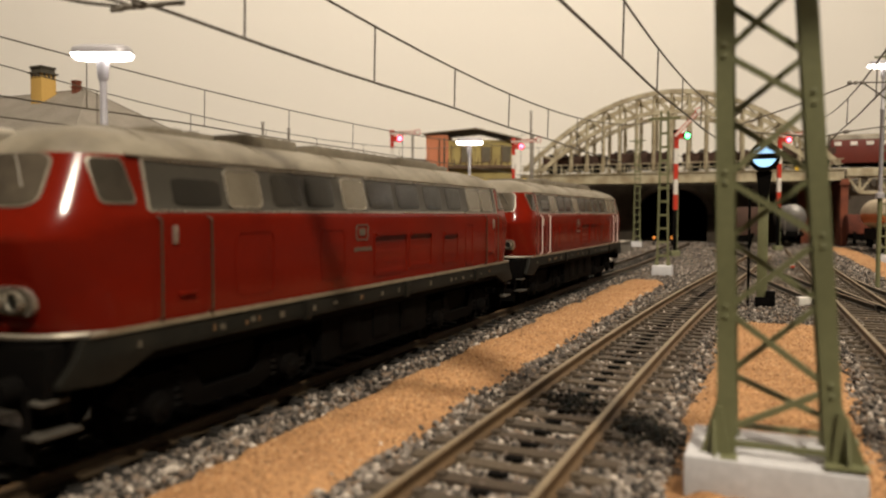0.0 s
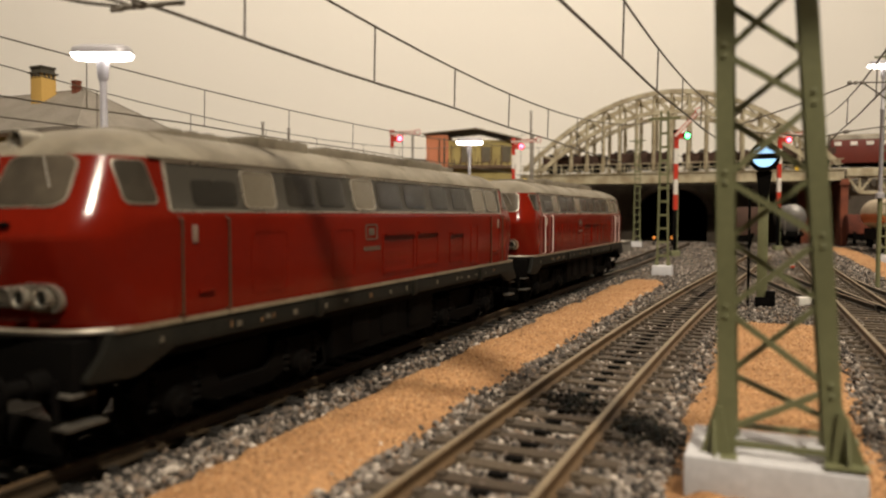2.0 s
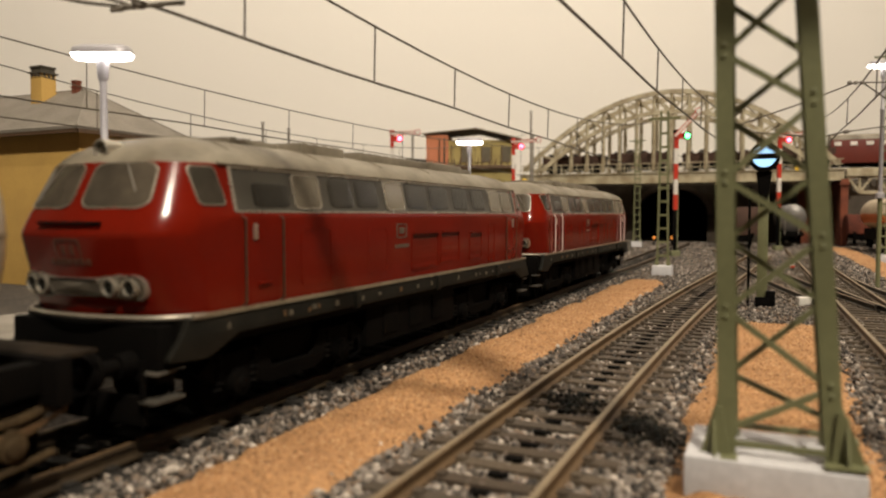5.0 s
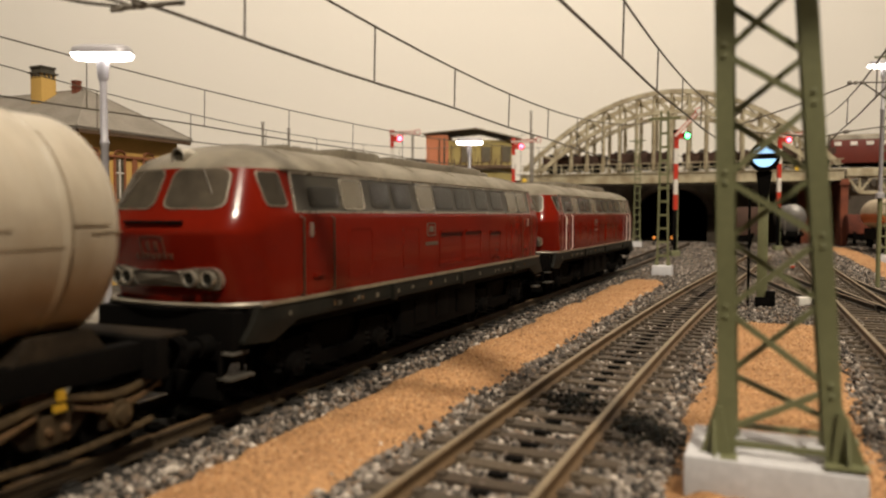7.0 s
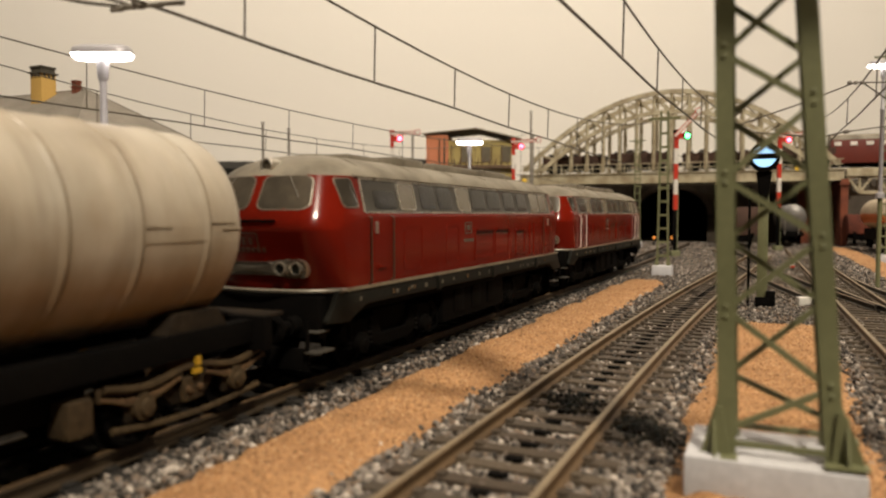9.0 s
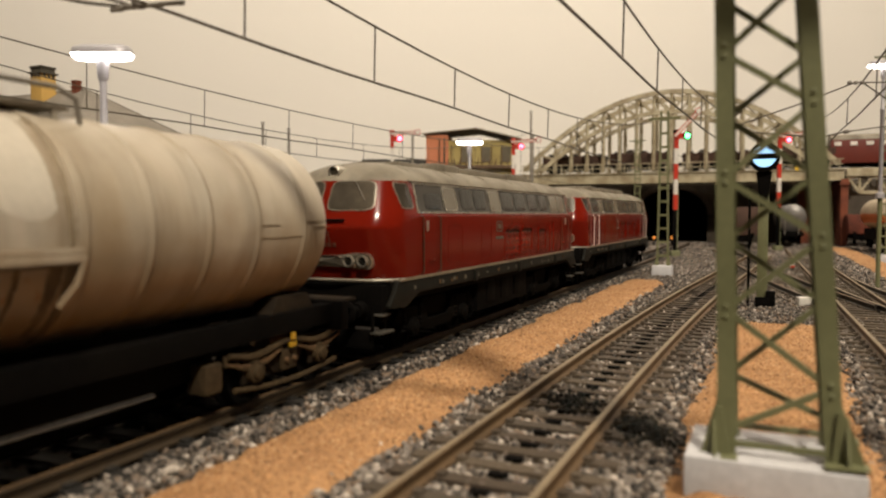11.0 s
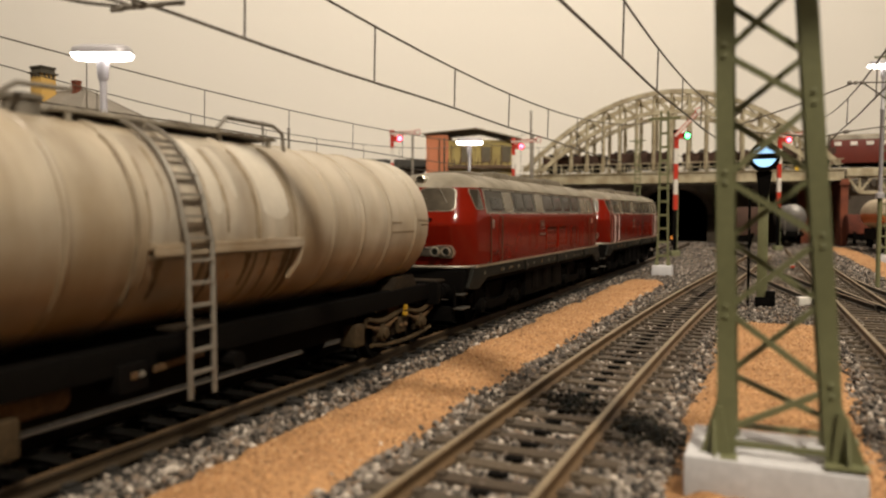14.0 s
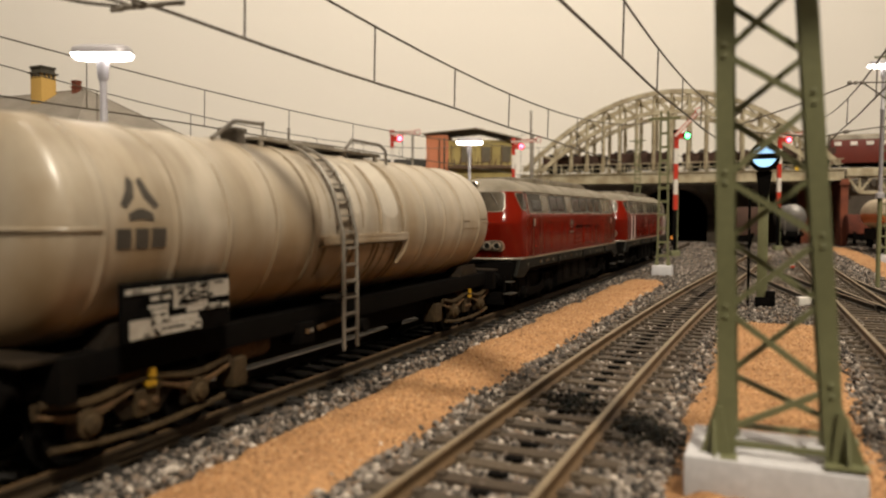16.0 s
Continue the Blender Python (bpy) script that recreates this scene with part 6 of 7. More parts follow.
def arch_bridge():
    t = thing("arch_bridge", pose(BX * MM, BY * MM, 0, 0, 0, -math.degrees(BT)), "weathered cream steel tied-arch railway bridge with lattice arches", "bridge")
    H, Z0 = 192.0, 90.0

    def outer(x):
        return Z0 + 4 + 97 * (1 - (x / H) ** 2)

    def inner(x):
        return Z0 - 4 + 80 * (1 - (x / (H - 16)) ** 2)
    n = 18
    for y in (-22.0, 40.0):
        xs = [-H + 2 * H * i / n for i in range(n + 1)]
        part("upper_chord", Mesh().add(*ribbon([(x, outer(x)) for x in xs], y, 5.0, 5.8)), BRIDGE, t, smooth=0)
        xi = [x for x in xs if abs(x) < H - 14]
        part("lower_chord", Mesh().add(*ribbon([(x, max(inner(x), Z0)) for x in xi], y, 4.6, 5.4)), BRIDGE, t, smooth=0)
        for i, x in enumerate(xi):
            part("post", Mesh().bar((x, y, max(inner(x), Z0)), (x, y, outer(x)), 2.8, 2.8), BRIDGE, t, smooth=0)
            if i + 1 < len(xi):
                x2 = xi[i + 1]
                up = x < -1
                a = (x, y, inner(x) if not up else outer(x))
                b = (x2, y, outer(x2) if not up else inner(x2))
                part("diagonal", Mesh().bar(a, b, 2.4, 2.6), BRIDGE, t, smooth=0)
            if inner(x) > Z0 + 14:
                part("hanger", Mesh().bar((x, y, Z0), (x, y, inner(x)), 3.4, 3.6), BRIDGE, t, smooth=0)
        part("deck_girder", Mesh().box(-H - 6, H + 6, y - 2, y + 2, Z0 - 14, Z0 - 3), BRIDGE, t, bevel=0.4)
        part("girder_flange", Mesh().box(-H - 6, H + 6, y - 3.4, y + 3.4, Z0 - 3, Z0 - 1.4), BRIDGE, t, smooth=0)
        part("girder_flange", Mesh().box(-H - 6, H + 6, y - 3.4, y + 3.4, Z0 - 15.4, Z0 - 14), BRIDGE, t, smooth=0)
        for k in range(38):
            x = -H + 2 * H * k / 37
            part("railing_post", Mesh().box(x - 0.5, x + 0.5, y - 5.2, y - 4.2, Z0 - 3, Z0 + 10), BRIDGE, t, smooth=0)
        for z in (Z0 + 4, Z0 + 10):
            part("railing_bar", Mesh().box(-H - 4, H + 4, y - 5.4, y - 4.4, z - 0.5, z + 0.5), BRIDGE, t, smooth=0)
    for i in range(1, n):
        x = -H + 2 * H * i / n
        if outer(x) > Z0 + 50:
            part("cross_tie", Mesh().bar((x, -22, outer(x)), (x, 40, outer(x)), 2.0, 2.4), BRIDGE, t, smooth=0)
            x2 = -H + 2 * H * (i + 1) / n
            part("wind_brace", Mesh().bar((x, -22, outer(x)), (x2, 40, outer(x2)), 1.2, 1.2), BRIDGE, t, smooth=0)
    part("deck", Mesh().box(-H - 6, H + 6, -20, 38, Z0 - 8, Z0 - 2), RUST, t, "rusty bridge deck", smooth=0)
    # side span on a truss below the deck
    s = thing("truss_bridge", pose(BX * MM, BY * MM, 0, 0, 0, -math.degrees(BT)), "cream steel deck truss span beside the arch", "bridge")
    for y in (-22.0, 40.0):
        part("top_chord", Mesh().box(H + 8, H + 330, y - 3, y + 3, Z0 - 11, Z0 - 1), BRIDGE, s, bevel=0.4)
        part("bottom_chord", Mesh().box(H + 22, H + 320, y - 2, y + 2, Z0 - 32, Z0 - 28), BRIDGE, s, bevel=0.3)
        for k in range(10):
            x = H + 22 + k * 30
            part("strut", Mesh().bar((x, y, Z0 - 30), (x, y, Z0 - 8), 2.2, 2.2), BRIDGE, s, smooth=0)
            part("strut", Mesh().bar((x - 14 if k == 0 else x - 15, y, Z0 - 9), (x, y, Z0 - 30), 2.2, 2.2), BRIDGE, s, smooth=0)
            part("strut", Mesh().bar((x, y, Z0 - 30), (x + 15, y, Z0 - 9), 2.2, 2.2), BRIDGE, s, smooth=0)
    part("deck", Mesh().box(H + 8, H + 330, -20, 38, Z0 - 8, Z0 - 2), RUST, s, smooth=0)


def ribbon(path, y, w, h):
    vs, fs = [], []
    for i, (x, z) in enumerate(path):
        x0, z0 = path[max(i - 1, 0)]
        x1, z1 = path[min(i + 1, len(path) - 1)]
        d = math.hypot(x1 - x0, z1 - z0)
        nx, nz = -(z1 - z0) / d * h / 2, (x1 - x0) / d * h / 2
        vs += [(x - nx, y - w / 2, z - nz), (x + nx, y - w / 2, z + nz), (x + nx, y + w / 2, z + nz), (x - nx, y + w / 2, z - nz)]
    for i in range(len(path) - 1):
        for k in range(4):
            fs.append((i * 4 + k, i * 4 + (k + 1) % 4, i * 4 + 4 + (k + 1) % 4, i * 4 + 4 + k))
    m = len(path) * 4
    return vs, fs + [(3, 2, 1, 0), (m - 4, m - 3, m - 2, m - 1)]


arch_bridge()


def bridge_pose(x, y, z):
    p = Matrix.Translation((BX * MM, BY * MM, 0)) @ Matrix.Rotation(-BT, 4, "Z") @ Matrix.Translation((x * MM, y * MM, z * MM))
    return p


def tunnel_wall():
    """Retaining wall under the bridge with the arched tunnel mouth."""
    m = Mesh()
    y0, y1 = 52.0, 70.0
    cx, hw, spring = -2.0, 47.0, 34.0
    arch = [(cx - hw, -5)] + [(cx + hw * math.cos(a), spring + (70 - spring) * math.sin(a)) for a in np.linspace(math.pi, 0, 17)] + [(cx + hw, -5)]
    k = len(arch)
    top_row = [(x, 84.0) for x, _ in arch]
    top_row[0], top_row[1], top_row[-2], top_row[-1] = (-420, -5), (-420, 84), (196, 84), (196, -5)
    vs = [(x, y, z) for y in (y0, y1) for x, z in arch] + [(x, y, z) for y in (y0, y1) for x, z in top_row]
    fs = []
    for i in range(k - 1):
        fs.append((i, i + 1, 2 * k + i + 1, 2 * k + i))
        fs.append((k + i, 3 * k + i, 3 * k + i + 1, k + i + 1))
        fs.append((i, k + i, k + i + 1, i + 1))
        fs.append((2 * k + i, 2 * k + i + 1, 3 * k + i + 1, 3 * k + i))
    m.add(vs, fs)
    w = tagged(part("tunnel_wall", m, MASONRY, smooth=0, at=bridge_pose(0, 0, 0)), "dark sooty masonry wall with an arched tunnel mouth", "wall", kind="structure")
    for i in range(1, k - 2):
        (xa, za), (xb, zb) = arch[i], arch[i + 1]
        c = Vector((cx, 0, spring))
        q = []
        for x, z in ((xa, za), (xb, zb)):
            d = (Vector((x, 0, z)) - c).normalized()
            q.append((Vector((x, 0, z)), Vector((x, 0, z)) + d * 7))
        st = Mesh().add([(p.x, y, p.z) for y in (y0 - 1.5, y0 + 3) for p in (q[0][0], q[1][0], q[1][1], q[0][1])], [(0, 1, 2, 3), (7, 6, 5, 4), (0, 4, 5, 1), (1, 5, 6, 2), (2, 6, 7, 3), (3, 7, 4, 0)])
        part("arch_stone", st, STONE, w, bevel=0.4, smooth=0)
    # lining is coloured near black, so the tunnel's darkness is painted in
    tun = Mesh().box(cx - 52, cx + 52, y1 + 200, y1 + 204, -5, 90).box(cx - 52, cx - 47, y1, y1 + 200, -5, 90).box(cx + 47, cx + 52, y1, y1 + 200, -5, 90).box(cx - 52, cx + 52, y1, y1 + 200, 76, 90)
    tagged(part("tunnel_lining", tun, BLACK, smooth=0, at=bridge_pose(0, 0, 0)), "near-black tunnel lining, the dark put into its colour", "tunnel", kind="structure")
    back = Mesh().box(190, 700, 175, 190, -5, 84)
    tagged(part("arcade_wall", back, MASONRY, smooth=0, at=bridge_pose(0, 0, 0)), "dark masonry wall behind the sidings", "wall", kind="structure")
    rib = Mesh()
    for a in np.linspace(0, math.pi, 15)[:-1]:
        b = a + math.pi / 14
        rib.bar((262 + 62 * math.cos(a), 62, 30 + 40 * math.sin(a)), (262 + 62 * math.cos(b), 62, 30 + 40 * math.sin(b)), 6, 4, up=(0, 1, 0))
    tagged(part("arcade_arch", rib, STONE, smooth=0, at=bridge_pose(0, 0, 0)), "dark stone arch rib under the truss span", "arch", kind="structure")
    pr = thing("bridge_pier", bridge_pose(198, 8, -4), "dark red brick bridge pier", "pier")
    part("shaft", Mesh().box(-4, 4, -34, 38, 0, 80), BRICK, pr, bevel=0.5)
    part("cap", Mesh().box(-5, 5, -36, 40, 72, 77), BRICK, pr, "brick cap course", bevel=0.4)
    part("left_wing", Mesh().box(-44, -4, 20, 36, 0, 74), BRICK, pr, bevel=0.5)


MASONRY = surface("sooty_brown_masonry", (0.075, 0.057, 0.04), 0.9, grain=0.25, grain_scale=400, second=(0.035, 0.027, 0.02), stain=0.7, stain_scale=40, bump=0.5)
tunnel_wall()


# ---------------------------------------------------------------- stock on and under the bridge
def freight_wagon(m, length, height, mat, label, load=True):
    t = thing("freight_wagon", m, label, "wagon", "brown freight wagons")
    part("body", Mesh().prism([(-15, 12), (15, 12), (17, height), (-17, height)], -length / 2, length / 2, "y"), mat, t, bevel=0.4)
    for k in range(int(length / 11) + 1):
        y = -length / 2 + 3 + k * (length - 6) / int(length / 11)
        for sx in (-1, 1):
            part("rib", Mesh().bar((sx * 15.3, y, 11), (sx * 17.3, y, height), 1.2, 1.2), mat, t, smooth=0)
    if load:
        ld = Mesh()
        rs = random.Random(int(length * 7))
        for k in range(5):
            y = -length / 2 + (k + 0.5) * length / 5
            ld.turned((0, y, height - 4), (0, 0, 1), [(0, 12), (3.0 + rs.uniform(0, 2), 9 + rs.uniform(-1, 2)), (6 + rs.uniform(0, 4), 3)], 9)
        part("load", ld, GROUND, t, "dark heaped load", smooth=0)
    part("underframe", Mesh().box(-11, 11, -length / 2 + 2, length / 2 - 2, 6, 12), BLACK, t, bevel=0.4)
    for y in (-length / 2 + 14, length / 2 - 14):
        part("wheelset", wheelset(5.3), BLACK, t, at=pose(0, y * MM, 5.3 * MM))
    for sy in (-1, 1):
        for sx in (-1, 1):
            part("buffer", Mesh().turned((sx * 10, sy * length / 2, 12), (0, sy, 0), [(0, 1.5), (4, 1.2), (4.2, 2.4), (5, 2.4)], 10), BLACK, t)


side_on = Matrix.Rotation(radians(90), 4, "Z")
WAGONBROWN = surface("brown_wagon_paint", (0.075, 0.036, 0.022), 0.75, grain=0.15, second=(0.04, 0.022, 0.015), stain=0.6)
WAGONRED = surface("faded_red_wagon_paint", (0.15, 0.030, 0.012), 0.7, grain=0.2, second=(0.05, 0.014, 0.008), stain=0.7)
COACHRED = surface("dark_red_coach_paint", (0.13, 0.018, 0.009), 0.5, grain=0.05, second=(0.09, 0.014, 0.008))
for k, xw in enumerate((-128, -36, 56, 148)):
    freight_wagon(bridge_pose(xw, 8, 88) @ side_on, 84, 25 + (k % 2) * 2, WAGONBROWN, "brown open freight wagon with dark load on the bridge")


def coach(m):
    t = thing("passenger_coach", m, "dark red passenger coach with grey roof on the bridge", "coach")
    part("body", Mesh().box(-16, 16, -120, 120, 8, 36), COACHRED, t, bevel=0.8)
    part("roof", Mesh().prism([(-16.4, 36), (16.4, 36), (14, 40.5), (7, 43), (-7, 43), (-14, 40.5)], -120.5, 120.5, "y"), ROOFGREY, t, "light grey coach roof", smooth=50)
    for k in range(14):
        y = -112 + k * 17
        for sx in (-1, 1):
            w = part("window", Mesh().box(sx * 16.1 - 0.2, sx * 16.1 + 0.2, y, y + 7.5, 29, 33.5), WHITE, t, "pale curtained window", bevel=0.1)
            part("window_sill", Mesh().box(sx * 16.3 - 0.3, sx * 16.3 + 0.3, y - 0.4, y + 7.9, 28.2, 28.8), COACHRED, w, smooth=0)
    part("underframe", Mesh().box(-12, 12, -116, 116, 4, 8), BLACK, t, smooth=0)
    for y in (-90, -64, 64, 90):
        part("wheelset", wheelset(5.3), BLACK, t, at=pose(0, y * MM, 5.3 * MM))


coach(bridge_pose(305, 8, 88) @ side_on)
freight_wagon(at_mm(345, 830, 0, 0.4), 120, 42, WAGONBROWN, "dark brown covered freight wagon in the siding", load=False)


def small_tank(m, mat, stripe, label, zc=30.0):
    t = thing("tank_wagon", m, label, "tank wagon", "tank wagons in the sidings")
    prof = [(-4, 0.02), (-3.4, 8), (-1.5, 13), (0, 15.6), (120, 15.6), (121.5, 13), (123.4, 8), (124, 0.02)]
    tank = part("tank", Mesh().turned((0, -60, zc), (0, 1, 0), prof, 32), mat, t, smooth=50)
    if stripe:
        band = Mesh().turned((0, -60, zc), (0, 1, 0), [(h, r + 0.12) for h, r in prof], 32)
        band.f = [f for f in band.f if len(f) == 4 and zc - 9.5 < sum(band.v[i][2] for i in f) / 4 < zc - 0.5]
        part("stripe", band, stripe, tank, "orange band along the tank", smooth=50)
    part("underframe", Mesh().box(-11, 11, -64, 64, 9, zc - 14.8), BLACK, t, bevel=0.4)
    for y in (-54, -38, 38, 54):
        part("wheelset", wheelset(5.3), BLACK, t, at=pose(0, y * MM, 5.3 * MM))
    for sx in (-1, 1):
        part("buffer", Mesh().turned((sx * 10, -64, 12), (0, -1, 0), [(0, 1.5), (4, 1.2), (4.2, 2.4), (5, 2.4)], 10), BLACK, t)
        part("end_ladder", Mesh().bar((sx * 7, -67, 12), (sx * 7, -67, 28), 0.8, 0.8), GREYMETAL, t, smooth=0)


GREYTANK = surface("dull_grey_tank", (0.14, 0.13, 0.12), 0.4, metal=0.3, grain=0.06, second=(0.12, 0.10, 0.085), stain=0.6)
CREAMTANK = surface("cream_tank_paint", (0.55, 0.46, 0.34), 0.45, grain=0.05, second=(0.36, 0.27, 0.17), stain=0.5)
ORANGE = surface("orange_band_paint", (0.55, 0.14, 0.03), 0.5, grain=0.05)
small_tank(at_mm(415, 865, 0, 0.4), GREYTANK, None, "dull grey tank wagon standing in a siding")
small_tank(at_mm(433, 700, 0, 0.38), CREAMTANK, ORANGE, "cream tank wagon with an orange band in a siding", 34.5)
freight_wagon(at_mm(505, 875, 0, 0.43), 120, 34, WAGONRED, "red open wagon under the truss span", load=False)


# ---------------------------------------------------------------- station building and signal box
def station_house():
    """Parallel to the tracks; local x across them, local y along them."""
    x, y, th = MAIN.spot(149.2, -217)
    t = thing("station_building", at_mm(x, y, 0, 0.424), "ochre yellow station building with grey hipped slate roof", "house")
    ln, dp, e, r = 78.0, 172.0, 78.0, 104.0
    wall = Mesh().box(-dp + 6, -6, -ln + 6, -6, -4, e)
    w = part("wall", wall, YELLOW, t, "ochre yellow rendered wall", bevel=0.4)
    rf = Mesh()
    A = [(-dp, -ln, e), (0, -ln, e), (0, 0, e), (-dp, 0, e), (-dp + 40, -39, r), (-40, -39, r)]
    rf.add(A + [(a, b, c - 1.6) for a, b, c in A[:4]], [(1, 2, 5), (2, 3, 4, 5), (3, 0, 4), (0, 1, 5, 4), (0, 6, 7, 1), (1, 7, 8, 2), (2, 8, 9, 3), (3, 9, 6, 0), (6, 9, 8, 7)])
    rr = part("roof", rf, SLATE, t, "grey slate hipped roof", smooth=0)
    for k in range(1, 16):
        u = k / 16
        z = e + (r - e) * u
        part("slate_course", Mesh().bar((-40 * u, -ln + 39 * u, z), (-40 * u, -39 * u, z), 0.4, 0.16).bar((-40 * u, -ln + 39 * u, z), (-dp + 40 * u, -ln + 39 * u, z), 0.4, 0.16), SLATE, rr, smooth=0)
    for p, q in (((0, -ln), (-40, -39)), ((0, 0), (-40, -39)), ((-dp, -ln), (-dp + 40, -39))):
        part("hip_ridge", Mesh().tube([(*p, e + 0.1), (*q, r + 0.1)], 0.45, 6), SLATE, rr)
    part("ridge_cap", Mesh().tube([(-40, -39, r + 0.1), (-dp + 40, -39, r + 0.1)], 0.5, 6), SLATE, rr)
    part("eaves_board", Mesh().box(-1.4, -0.2, -ln + 1, -1, e - 3.4, e - 1.6).box(-dp + 1, -1.4, -ln + 0.2, -ln + 1.4, e - 3.4, e - 1.6), WOODBROWN, t, "dark brown eaves board", smooth=0)
    part("cornice", Mesh().box(-6, -4.8, -ln + 6, -6, e - 13.8, e - 12.6), BRICKTRIM, w, "red-brown cornice band", smooth=0)
    for yb in (-14.0, -28.5, -48.0, -65.0):
        wn = part("window", Mesh().box(-6.2, -5.7, yb - 2.8, yb + 2.8, e - 36, e - 14.6), GLASS, t, "dark window in red-brown frame", smooth=0)
        part("window_frame", Mesh().box(-6, -4.9, yb - 3.8, yb - 2.8, e - 37, e - 13.8).box(-6, -4.9, yb + 2.8, yb + 3.8, e - 37, e - 13.8), BRICKTRIM, wn, smooth=0)
        arch = [(-5.2, yb + 4.0 * math.cos(a), e - 13.6 + 3.6 * math.sin(a)) for a in np.linspace(0, math.pi, 11)]
        part("arch_head", Mesh().tube(arch, 0.5, 6), BRICKTRIM, wn, "red-brown brick arch over the window")
        part("mullion", Mesh().box(-6, -5.3, yb - 0.4, yb + 0.4, e - 36, e - 14.6).box(-6, -5.3, yb - 2.8, yb + 2.8, e - 22.4, e - 21.6), WHITE, wn, smooth=0)
        part("window_sill", Mesh().box(-6, -4.2, yb - 4.2, yb + 4.2, e - 38, e - 36.8), BRICKTRIM, wn, smooth=0)
    for ym in (-ln + 7.5, -38.0, -8.0):
        part("pilaster", Mesh().box(-6, -5.0, ym - 1.5, ym + 1.5, -4, e - 13.8), BRICKTRIM, w, smooth=0)
    for yc, xc, wd, zt in ((-46.0, -66.0, 4.6, 117.4), (-40.5, -46.0, 1.9, 109.2)):
        ch = part("chimney", Mesh().box(xc - wd, xc + wd, yc - wd, yc + wd, 84, zt - 4.2), YELLOW if wd > 4 else BRICK, t, "ochre chimney with dark stepped cap" if wd > 4 else "small brick chimney", bevel=0.3)
        part("chimney_cap", Mesh().box(xc - wd * 1.22, xc + wd * 1.22, yc - wd * 1.22, yc + wd * 1.22, zt - 4.4, zt - 3.4).box(xc - wd * 0.95, xc + wd * 0.95, yc - wd * 0.95, yc + wd * 0.95, zt - 3.4, zt - 1.2)
             .box(xc - wd * 1.05, xc + wd * 1.05, yc - wd * 1.05, yc + wd * 1.05, zt - 1.2, zt), CAPSTONE if wd > 4 else BRICK, ch, bevel=0.2)
        for a in (-0.6, 0.0, 0.6) if wd > 4 else ():
            part("cap_bracket", Mesh().box(xc + wd - 0.1, xc + wd + 0.5, yc + a * wd - 0.5, yc + a * wd + 0.5, zt - 6.4, zt - 4.4).box(xc + a * wd - 0.5, xc + a * wd + 0.5, yc - wd - 0.5, yc - wd + 0.1, zt - 6.4, zt - 4.4), CAPSTONE, ch, smooth=0)


CAPSTONE = surface("dark_olive_capstone", (0.07, 0.06, 0.042), 0.8, grain=0.15, second=(0.045, 0.04, 0.03))
WOODBROWN = surface("dark_brown_wood", (0.11, 0.062, 0.032), 0.7, grain=0.15, second=(0.07, 0.04, 0.022))
BRICKTRIM = surface("red_brown_trim", (0.27, 0.095, 0.038), 0.75, grain=0.1, second=(0.19, 0.065, 0.028))
station_house()


def signal_box():
    t = thing("signal_box", at_mm(-20, 860, 0, 0.12), "terracotta and ochre signal box with flat dark roof", "house")
    part("wall", Mesh().box(0, 26, 0, 60, -4, 128), TERRACOTTA, t, "terracotta wall", bevel=0.5)
    part("wall", Mesh().box(26, 104, 6, 60, -4, 122), OCHREGREEN, t, "ochre wall", bevel=0.5)
    part("roof", Mesh().add([(-4, -3, 129), (60, -3, 134.5), (112, -3, 122), (112, 66, 122), (60, 66, 134.5), (-4, 66, 129), (-4, -3, 130.2), (60, -3, 135.7), (112, -3, 123.2), (112, 66, 123.2), (60, 66, 135.7), (-4, 66, 130.2)],
                            [(0, 1, 4, 5), (1, 2, 3, 4), (6, 7, 10, 11), (7, 8, 9, 10), (0, 6, 7, 1), (1, 7, 8, 2), (2, 8, 9, 3), (3, 9, 10, 4), (4, 10, 11, 5), (5, 11, 6, 0)]), BOXROOF, t, "thin dark roof with wide eaves", smooth=0)
    for k in range(6):
        w = part("window", Mesh().box(30 + k * 12, 40 + k * 12, 5.4, 6.0, 96, 114), PALEPANE if k % 2 else OCHREGREEN, t, "small pane", smooth=0)
        part("window_frame", Mesh().box(29 + k * 12, 30 + k * 12, 4.6, 6.2, 94, 116), WOODBROWN, w, smooth=0)
    part("balcony", Mesh().box(24, 106, 0, 6, 88, 92), WOODBROWN, t, "brown balcony", bevel=0.3)
    for k in range(12):
        part("baluster", Mesh().box(26 + k * 7, 27.2 + k * 7, 0, 1, 92, 100), WOODBROWN, t, smooth=0)
    for x in (16, 22):
        part("downpipe", Mesh().cyl((x, -1.2, -4), (x, -1.2, 124), 1.0, 8), WOODBROWN, t)


BOXROOF = surface("weathered_tar_roof", (0.27, 0.22, 0.16), 0.8, grain=0.15, second=(0.17, 0.135, 0.095), stain=0.7)
TERRACOTTA = surface("terracotta_render", (0.50, 0.175, 0.085), 0.8, grain=0.08, second=(0.42, 0.14, 0.06))
OCHREGREEN = surface("dull_ochre_render", (0.42, 0.33, 0.12), 0.8, grain=0.1, second=(0.28, 0.21, 0.08), stain=0.7)
signal_box()


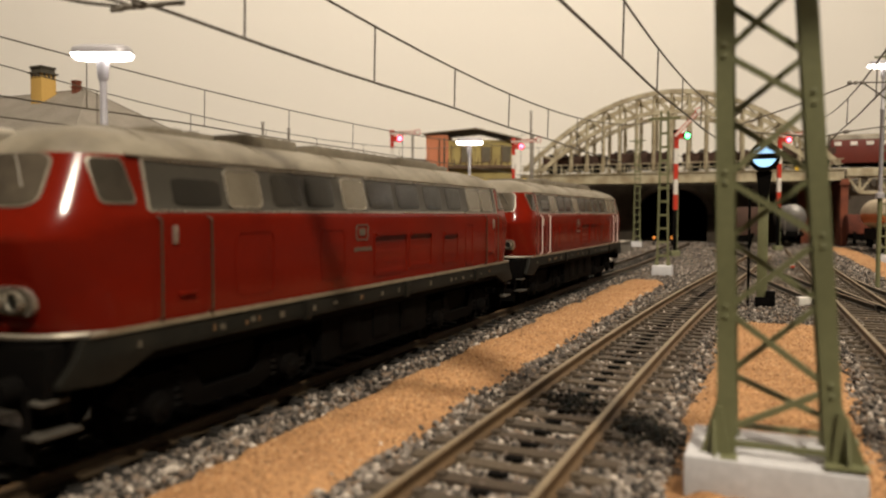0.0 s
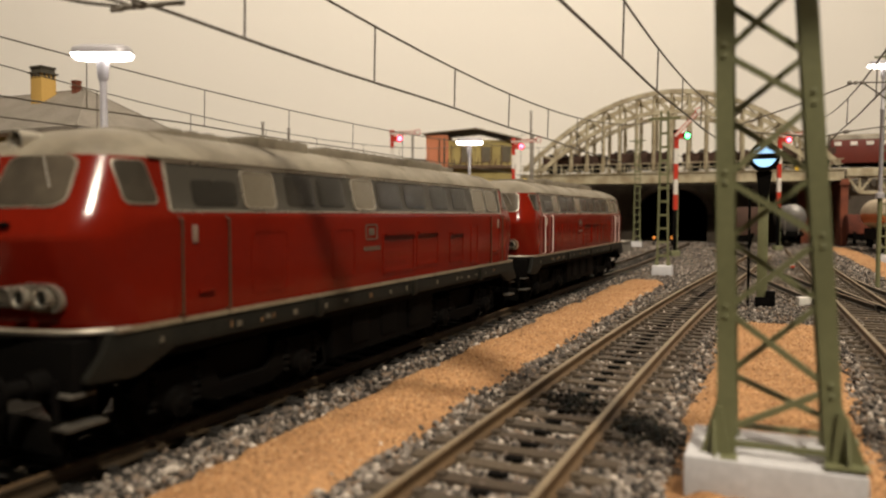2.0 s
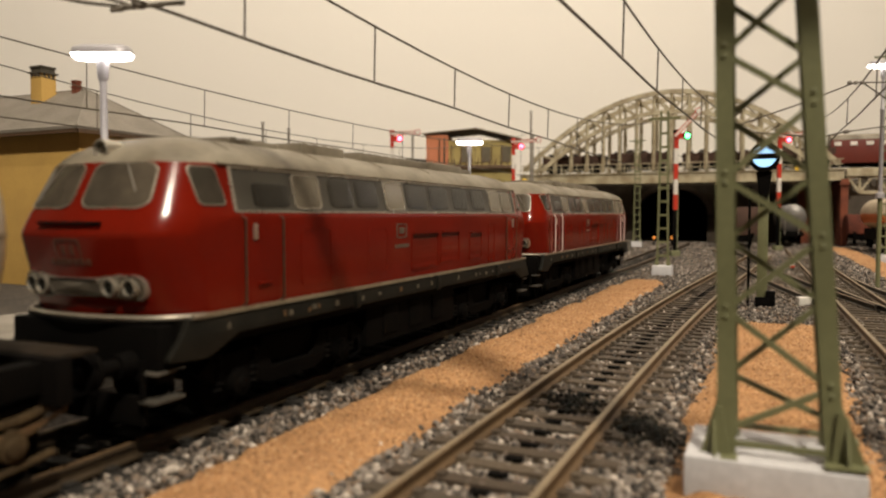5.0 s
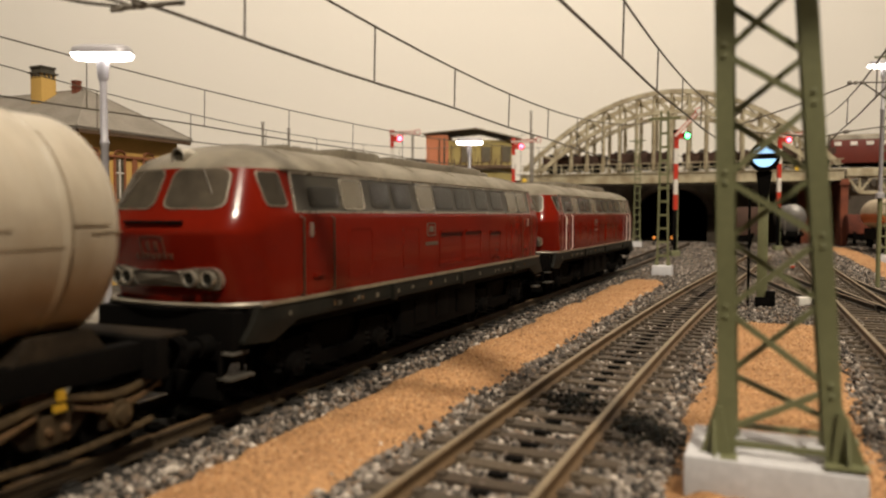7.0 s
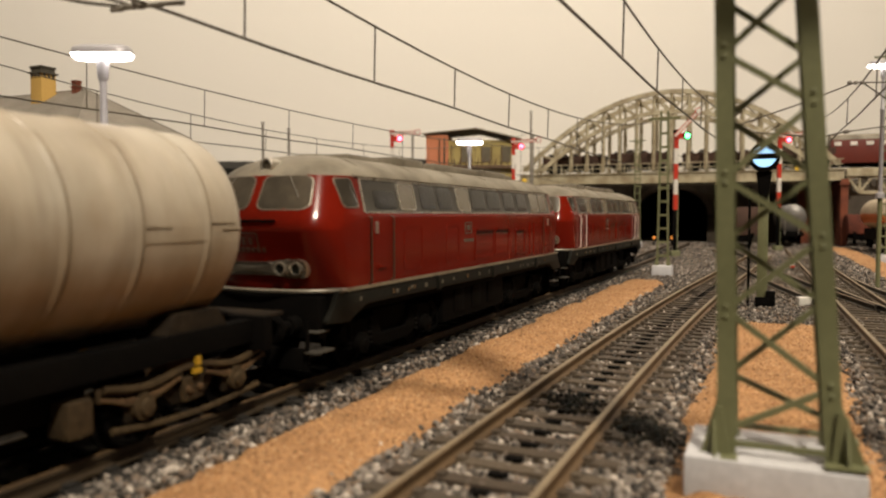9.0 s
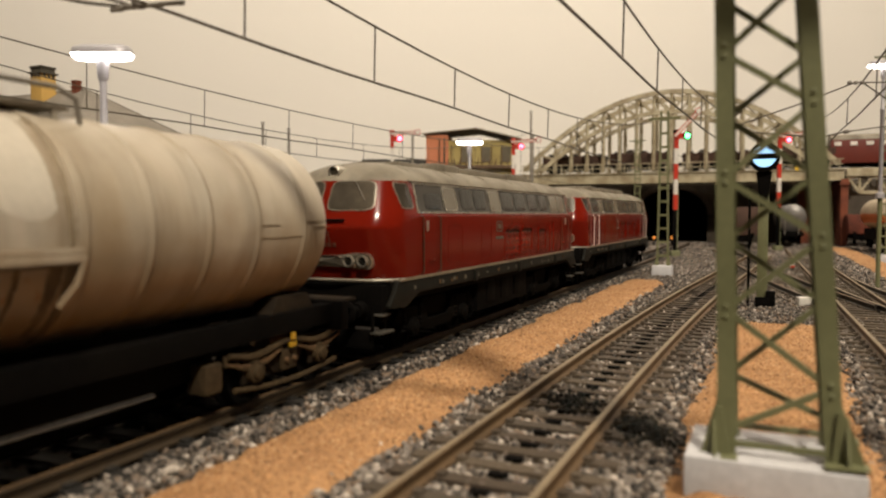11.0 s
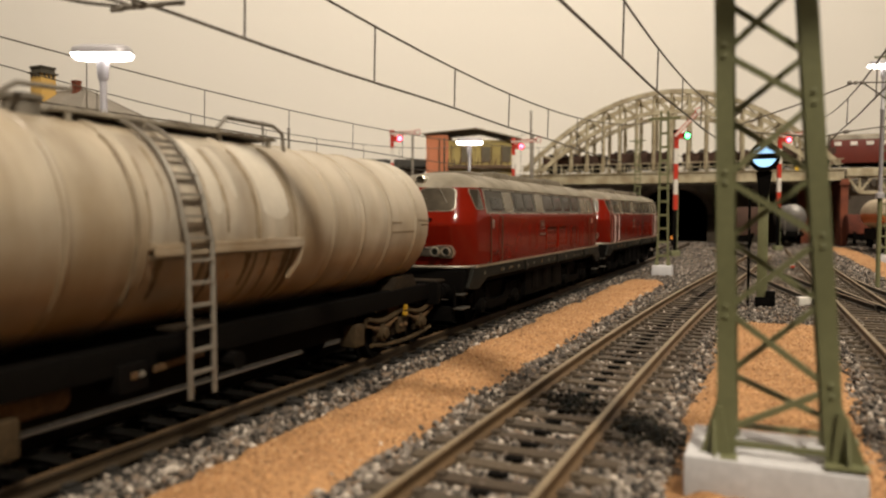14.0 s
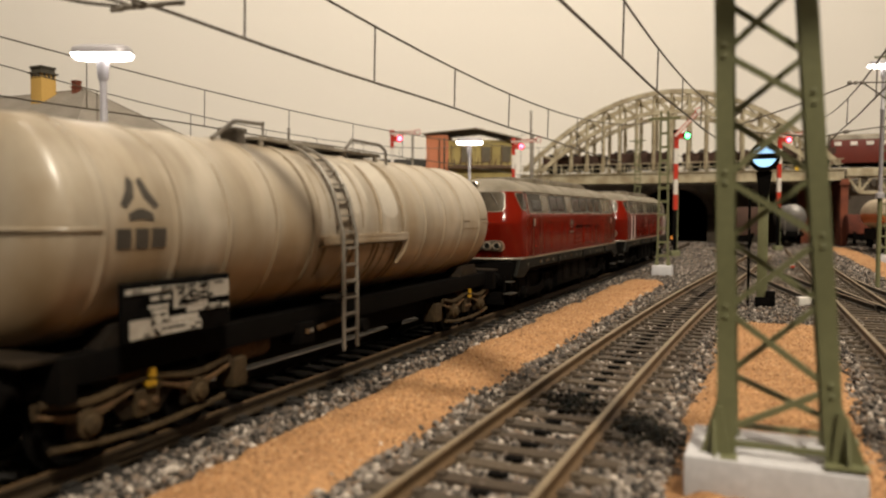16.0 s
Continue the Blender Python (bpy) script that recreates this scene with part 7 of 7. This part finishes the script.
def goods_shed(x0, x1, y, z0, z1, label):
    t = thing("goods_shed", at_mm(x0, y, 0, 0), label, "shed", "dark sheds behind the platforms")
    w = x1 - x0
    part("wall", Mesh().box(2, w - 2, 2, 50, -4, z0), MASONRY, t, bevel=0.4)
    part("roof", Mesh().add([(-2, -3, z0), (w + 2, -3, z0), (w + 2, 55, z0), (-2, 55, z0), (-2, -3, z0 + 3), (w + 2, -3, z0 + 3), (w + 2, 26, z1), (-2, 26, z1), (-2, 55, z0 + 3), (w + 2, 55, z0 + 3)],
                            [(3, 2, 1, 0), (0, 1, 5, 4), (4, 5, 6, 7), (7, 6, 9, 8), (8, 9, 2, 3), (0, 4, 7, 8, 3), (1, 2, 9, 6, 5)]), FRAME, t, "dark low roof", smooth=0)
    for k in range(4):
        xw = w * (k + 0.5) / 4
        part("window", Mesh().box(xw - 4, xw + 4, 1.4, 2.2, z0 - 22, z0 - 8), GLASS, t, smooth=0)


goods_shed(-102, -22, 905, 91, 105, "dark low-roofed goods shed beyond the platforms")
goods_shed(-292, -244, 900, 88, 102, "dark low-roofed goods shed beyond the platforms")


# ---------------------------------------------------------------- unseen gantry across the tracks, added for its shadow, and small marks
def gantry(s, z):
    # stands out of view; its beam casts the slanting stripe on the train
    t = thing("overhead_gantry", pose(0, 0, 0), "unseen olive green gantry over the tracks, added for its shadow", "gantry")
    q = [MAIN.spot(s, l)[:2] for l in (-100, 160)]
    part("beam", Mesh().bar((*q[0], z), (*q[1], z), 3.2, 3.0), MASTGREEN, t, smooth=0)
    for x, y in q:
        part("post", Mesh().box(x - 3, x + 3, y - 3, y + 3, -4, z + 8), MASTGREEN, t, bevel=0.4)
        part("foot", Mesh().box(x - 6, x + 6, y - 6, y + 6, -5, 2), CONCRETE, t, bevel=0.4)


gantry(-95.0, 90)


def point_marker(x, y):
    t = thing("point_marker", at_mm(x, y, -3, 0.2), "small red and white point marker", "marker", "point markers")
    part("post", Mesh().cyl((0, 0, 0), (0, 0, 3.0), 0.6, 8), BLACK, t)
    part("plate", Mesh().box(-1.3, 1.3, -0.4, 0.4, 2.6, 5.2), WHITE, t, bevel=0.1)
    part("red_field", Mesh().box(-1.3, 1.3, -0.55, -0.42, 2.6, 3.9), SIGRED, t, smooth=0)


point_marker(188, 427)
point_marker(226, 465)
for x in (249, 270):
    t_ = thing("track_lamp", at_mm(x, 850, -3, 0), "small orange lamp at the tunnel mouth", "lamp", "track lamps")
    part("post", Mesh().cyl((0, 0, 0), (0, 0, 8), 0.8, 8), BLACK, t_)
    part("bulb", Mesh().turned((0, -1, 9.5), (0, -1, 0), [(0, 1.9), (0.8, 1.6), (1.2, 0.02)], 12), ORANGEGLOW, t_, "glowing orange bulb")


# ---------------------------------------------------------------- what moves
TRAIN = [(0.0, -33.9), (0.5, -33.85), (1.0, -33.2), (1.5, -31.7), (2.0, -30.0), (2.5, -28.3), (3.0, -26.5), (3.5, -24.3), (4.0, -21.7), (4.5, -19.0), (5.0, -16.1), (5.5, -12.9), (6.0, -9.4), (6.5, -5.2), (7.0, 0.0), (7.5, 5.5), (8.0, 11.7),
         (8.5, 18.0), (9.0, 24.5), (9.5, 30.8), (10.0, 37.0), (10.5, 43.3), (11.0, 49.9), (11.5, 57.0), (12.0, 64.5), (12.5, 72.2), (13.0, 79.9), (13.5, 88.0), (14.0, 96.6), (14.5, 106.1), (15.0, 116.5), (15.5, 128.0), (16.0, 138.8)]


def motions():
    way_t, way_s = [r[0] for r in TRAIN], [r[1] for r in TRAIN]
    for ob, offset, half in ((LOCO_A, 0.0, 49.0), (LOCO_B, 183.9, 49.0), (WAGON, -176.6, 61.7)):
        rows = []
        for t, s in TRAIN:
            x, y, th = MAIN.ride(s + offset, half)
            rows.append((t, at_mm(x, y, 0, th)))
        walk(ob, rows)
    for ob, y, r in ROLLING:
        rows = []
        for k in range(65):
            t = k * 0.25
            s = np.interp(t, way_t, way_s) + 33.9
            rows.append((t, pose(0, y * MM, r * MM, -math.degrees(s / r), 0, 0)))
        walk(ob, rows)


all_tracks()
motions()
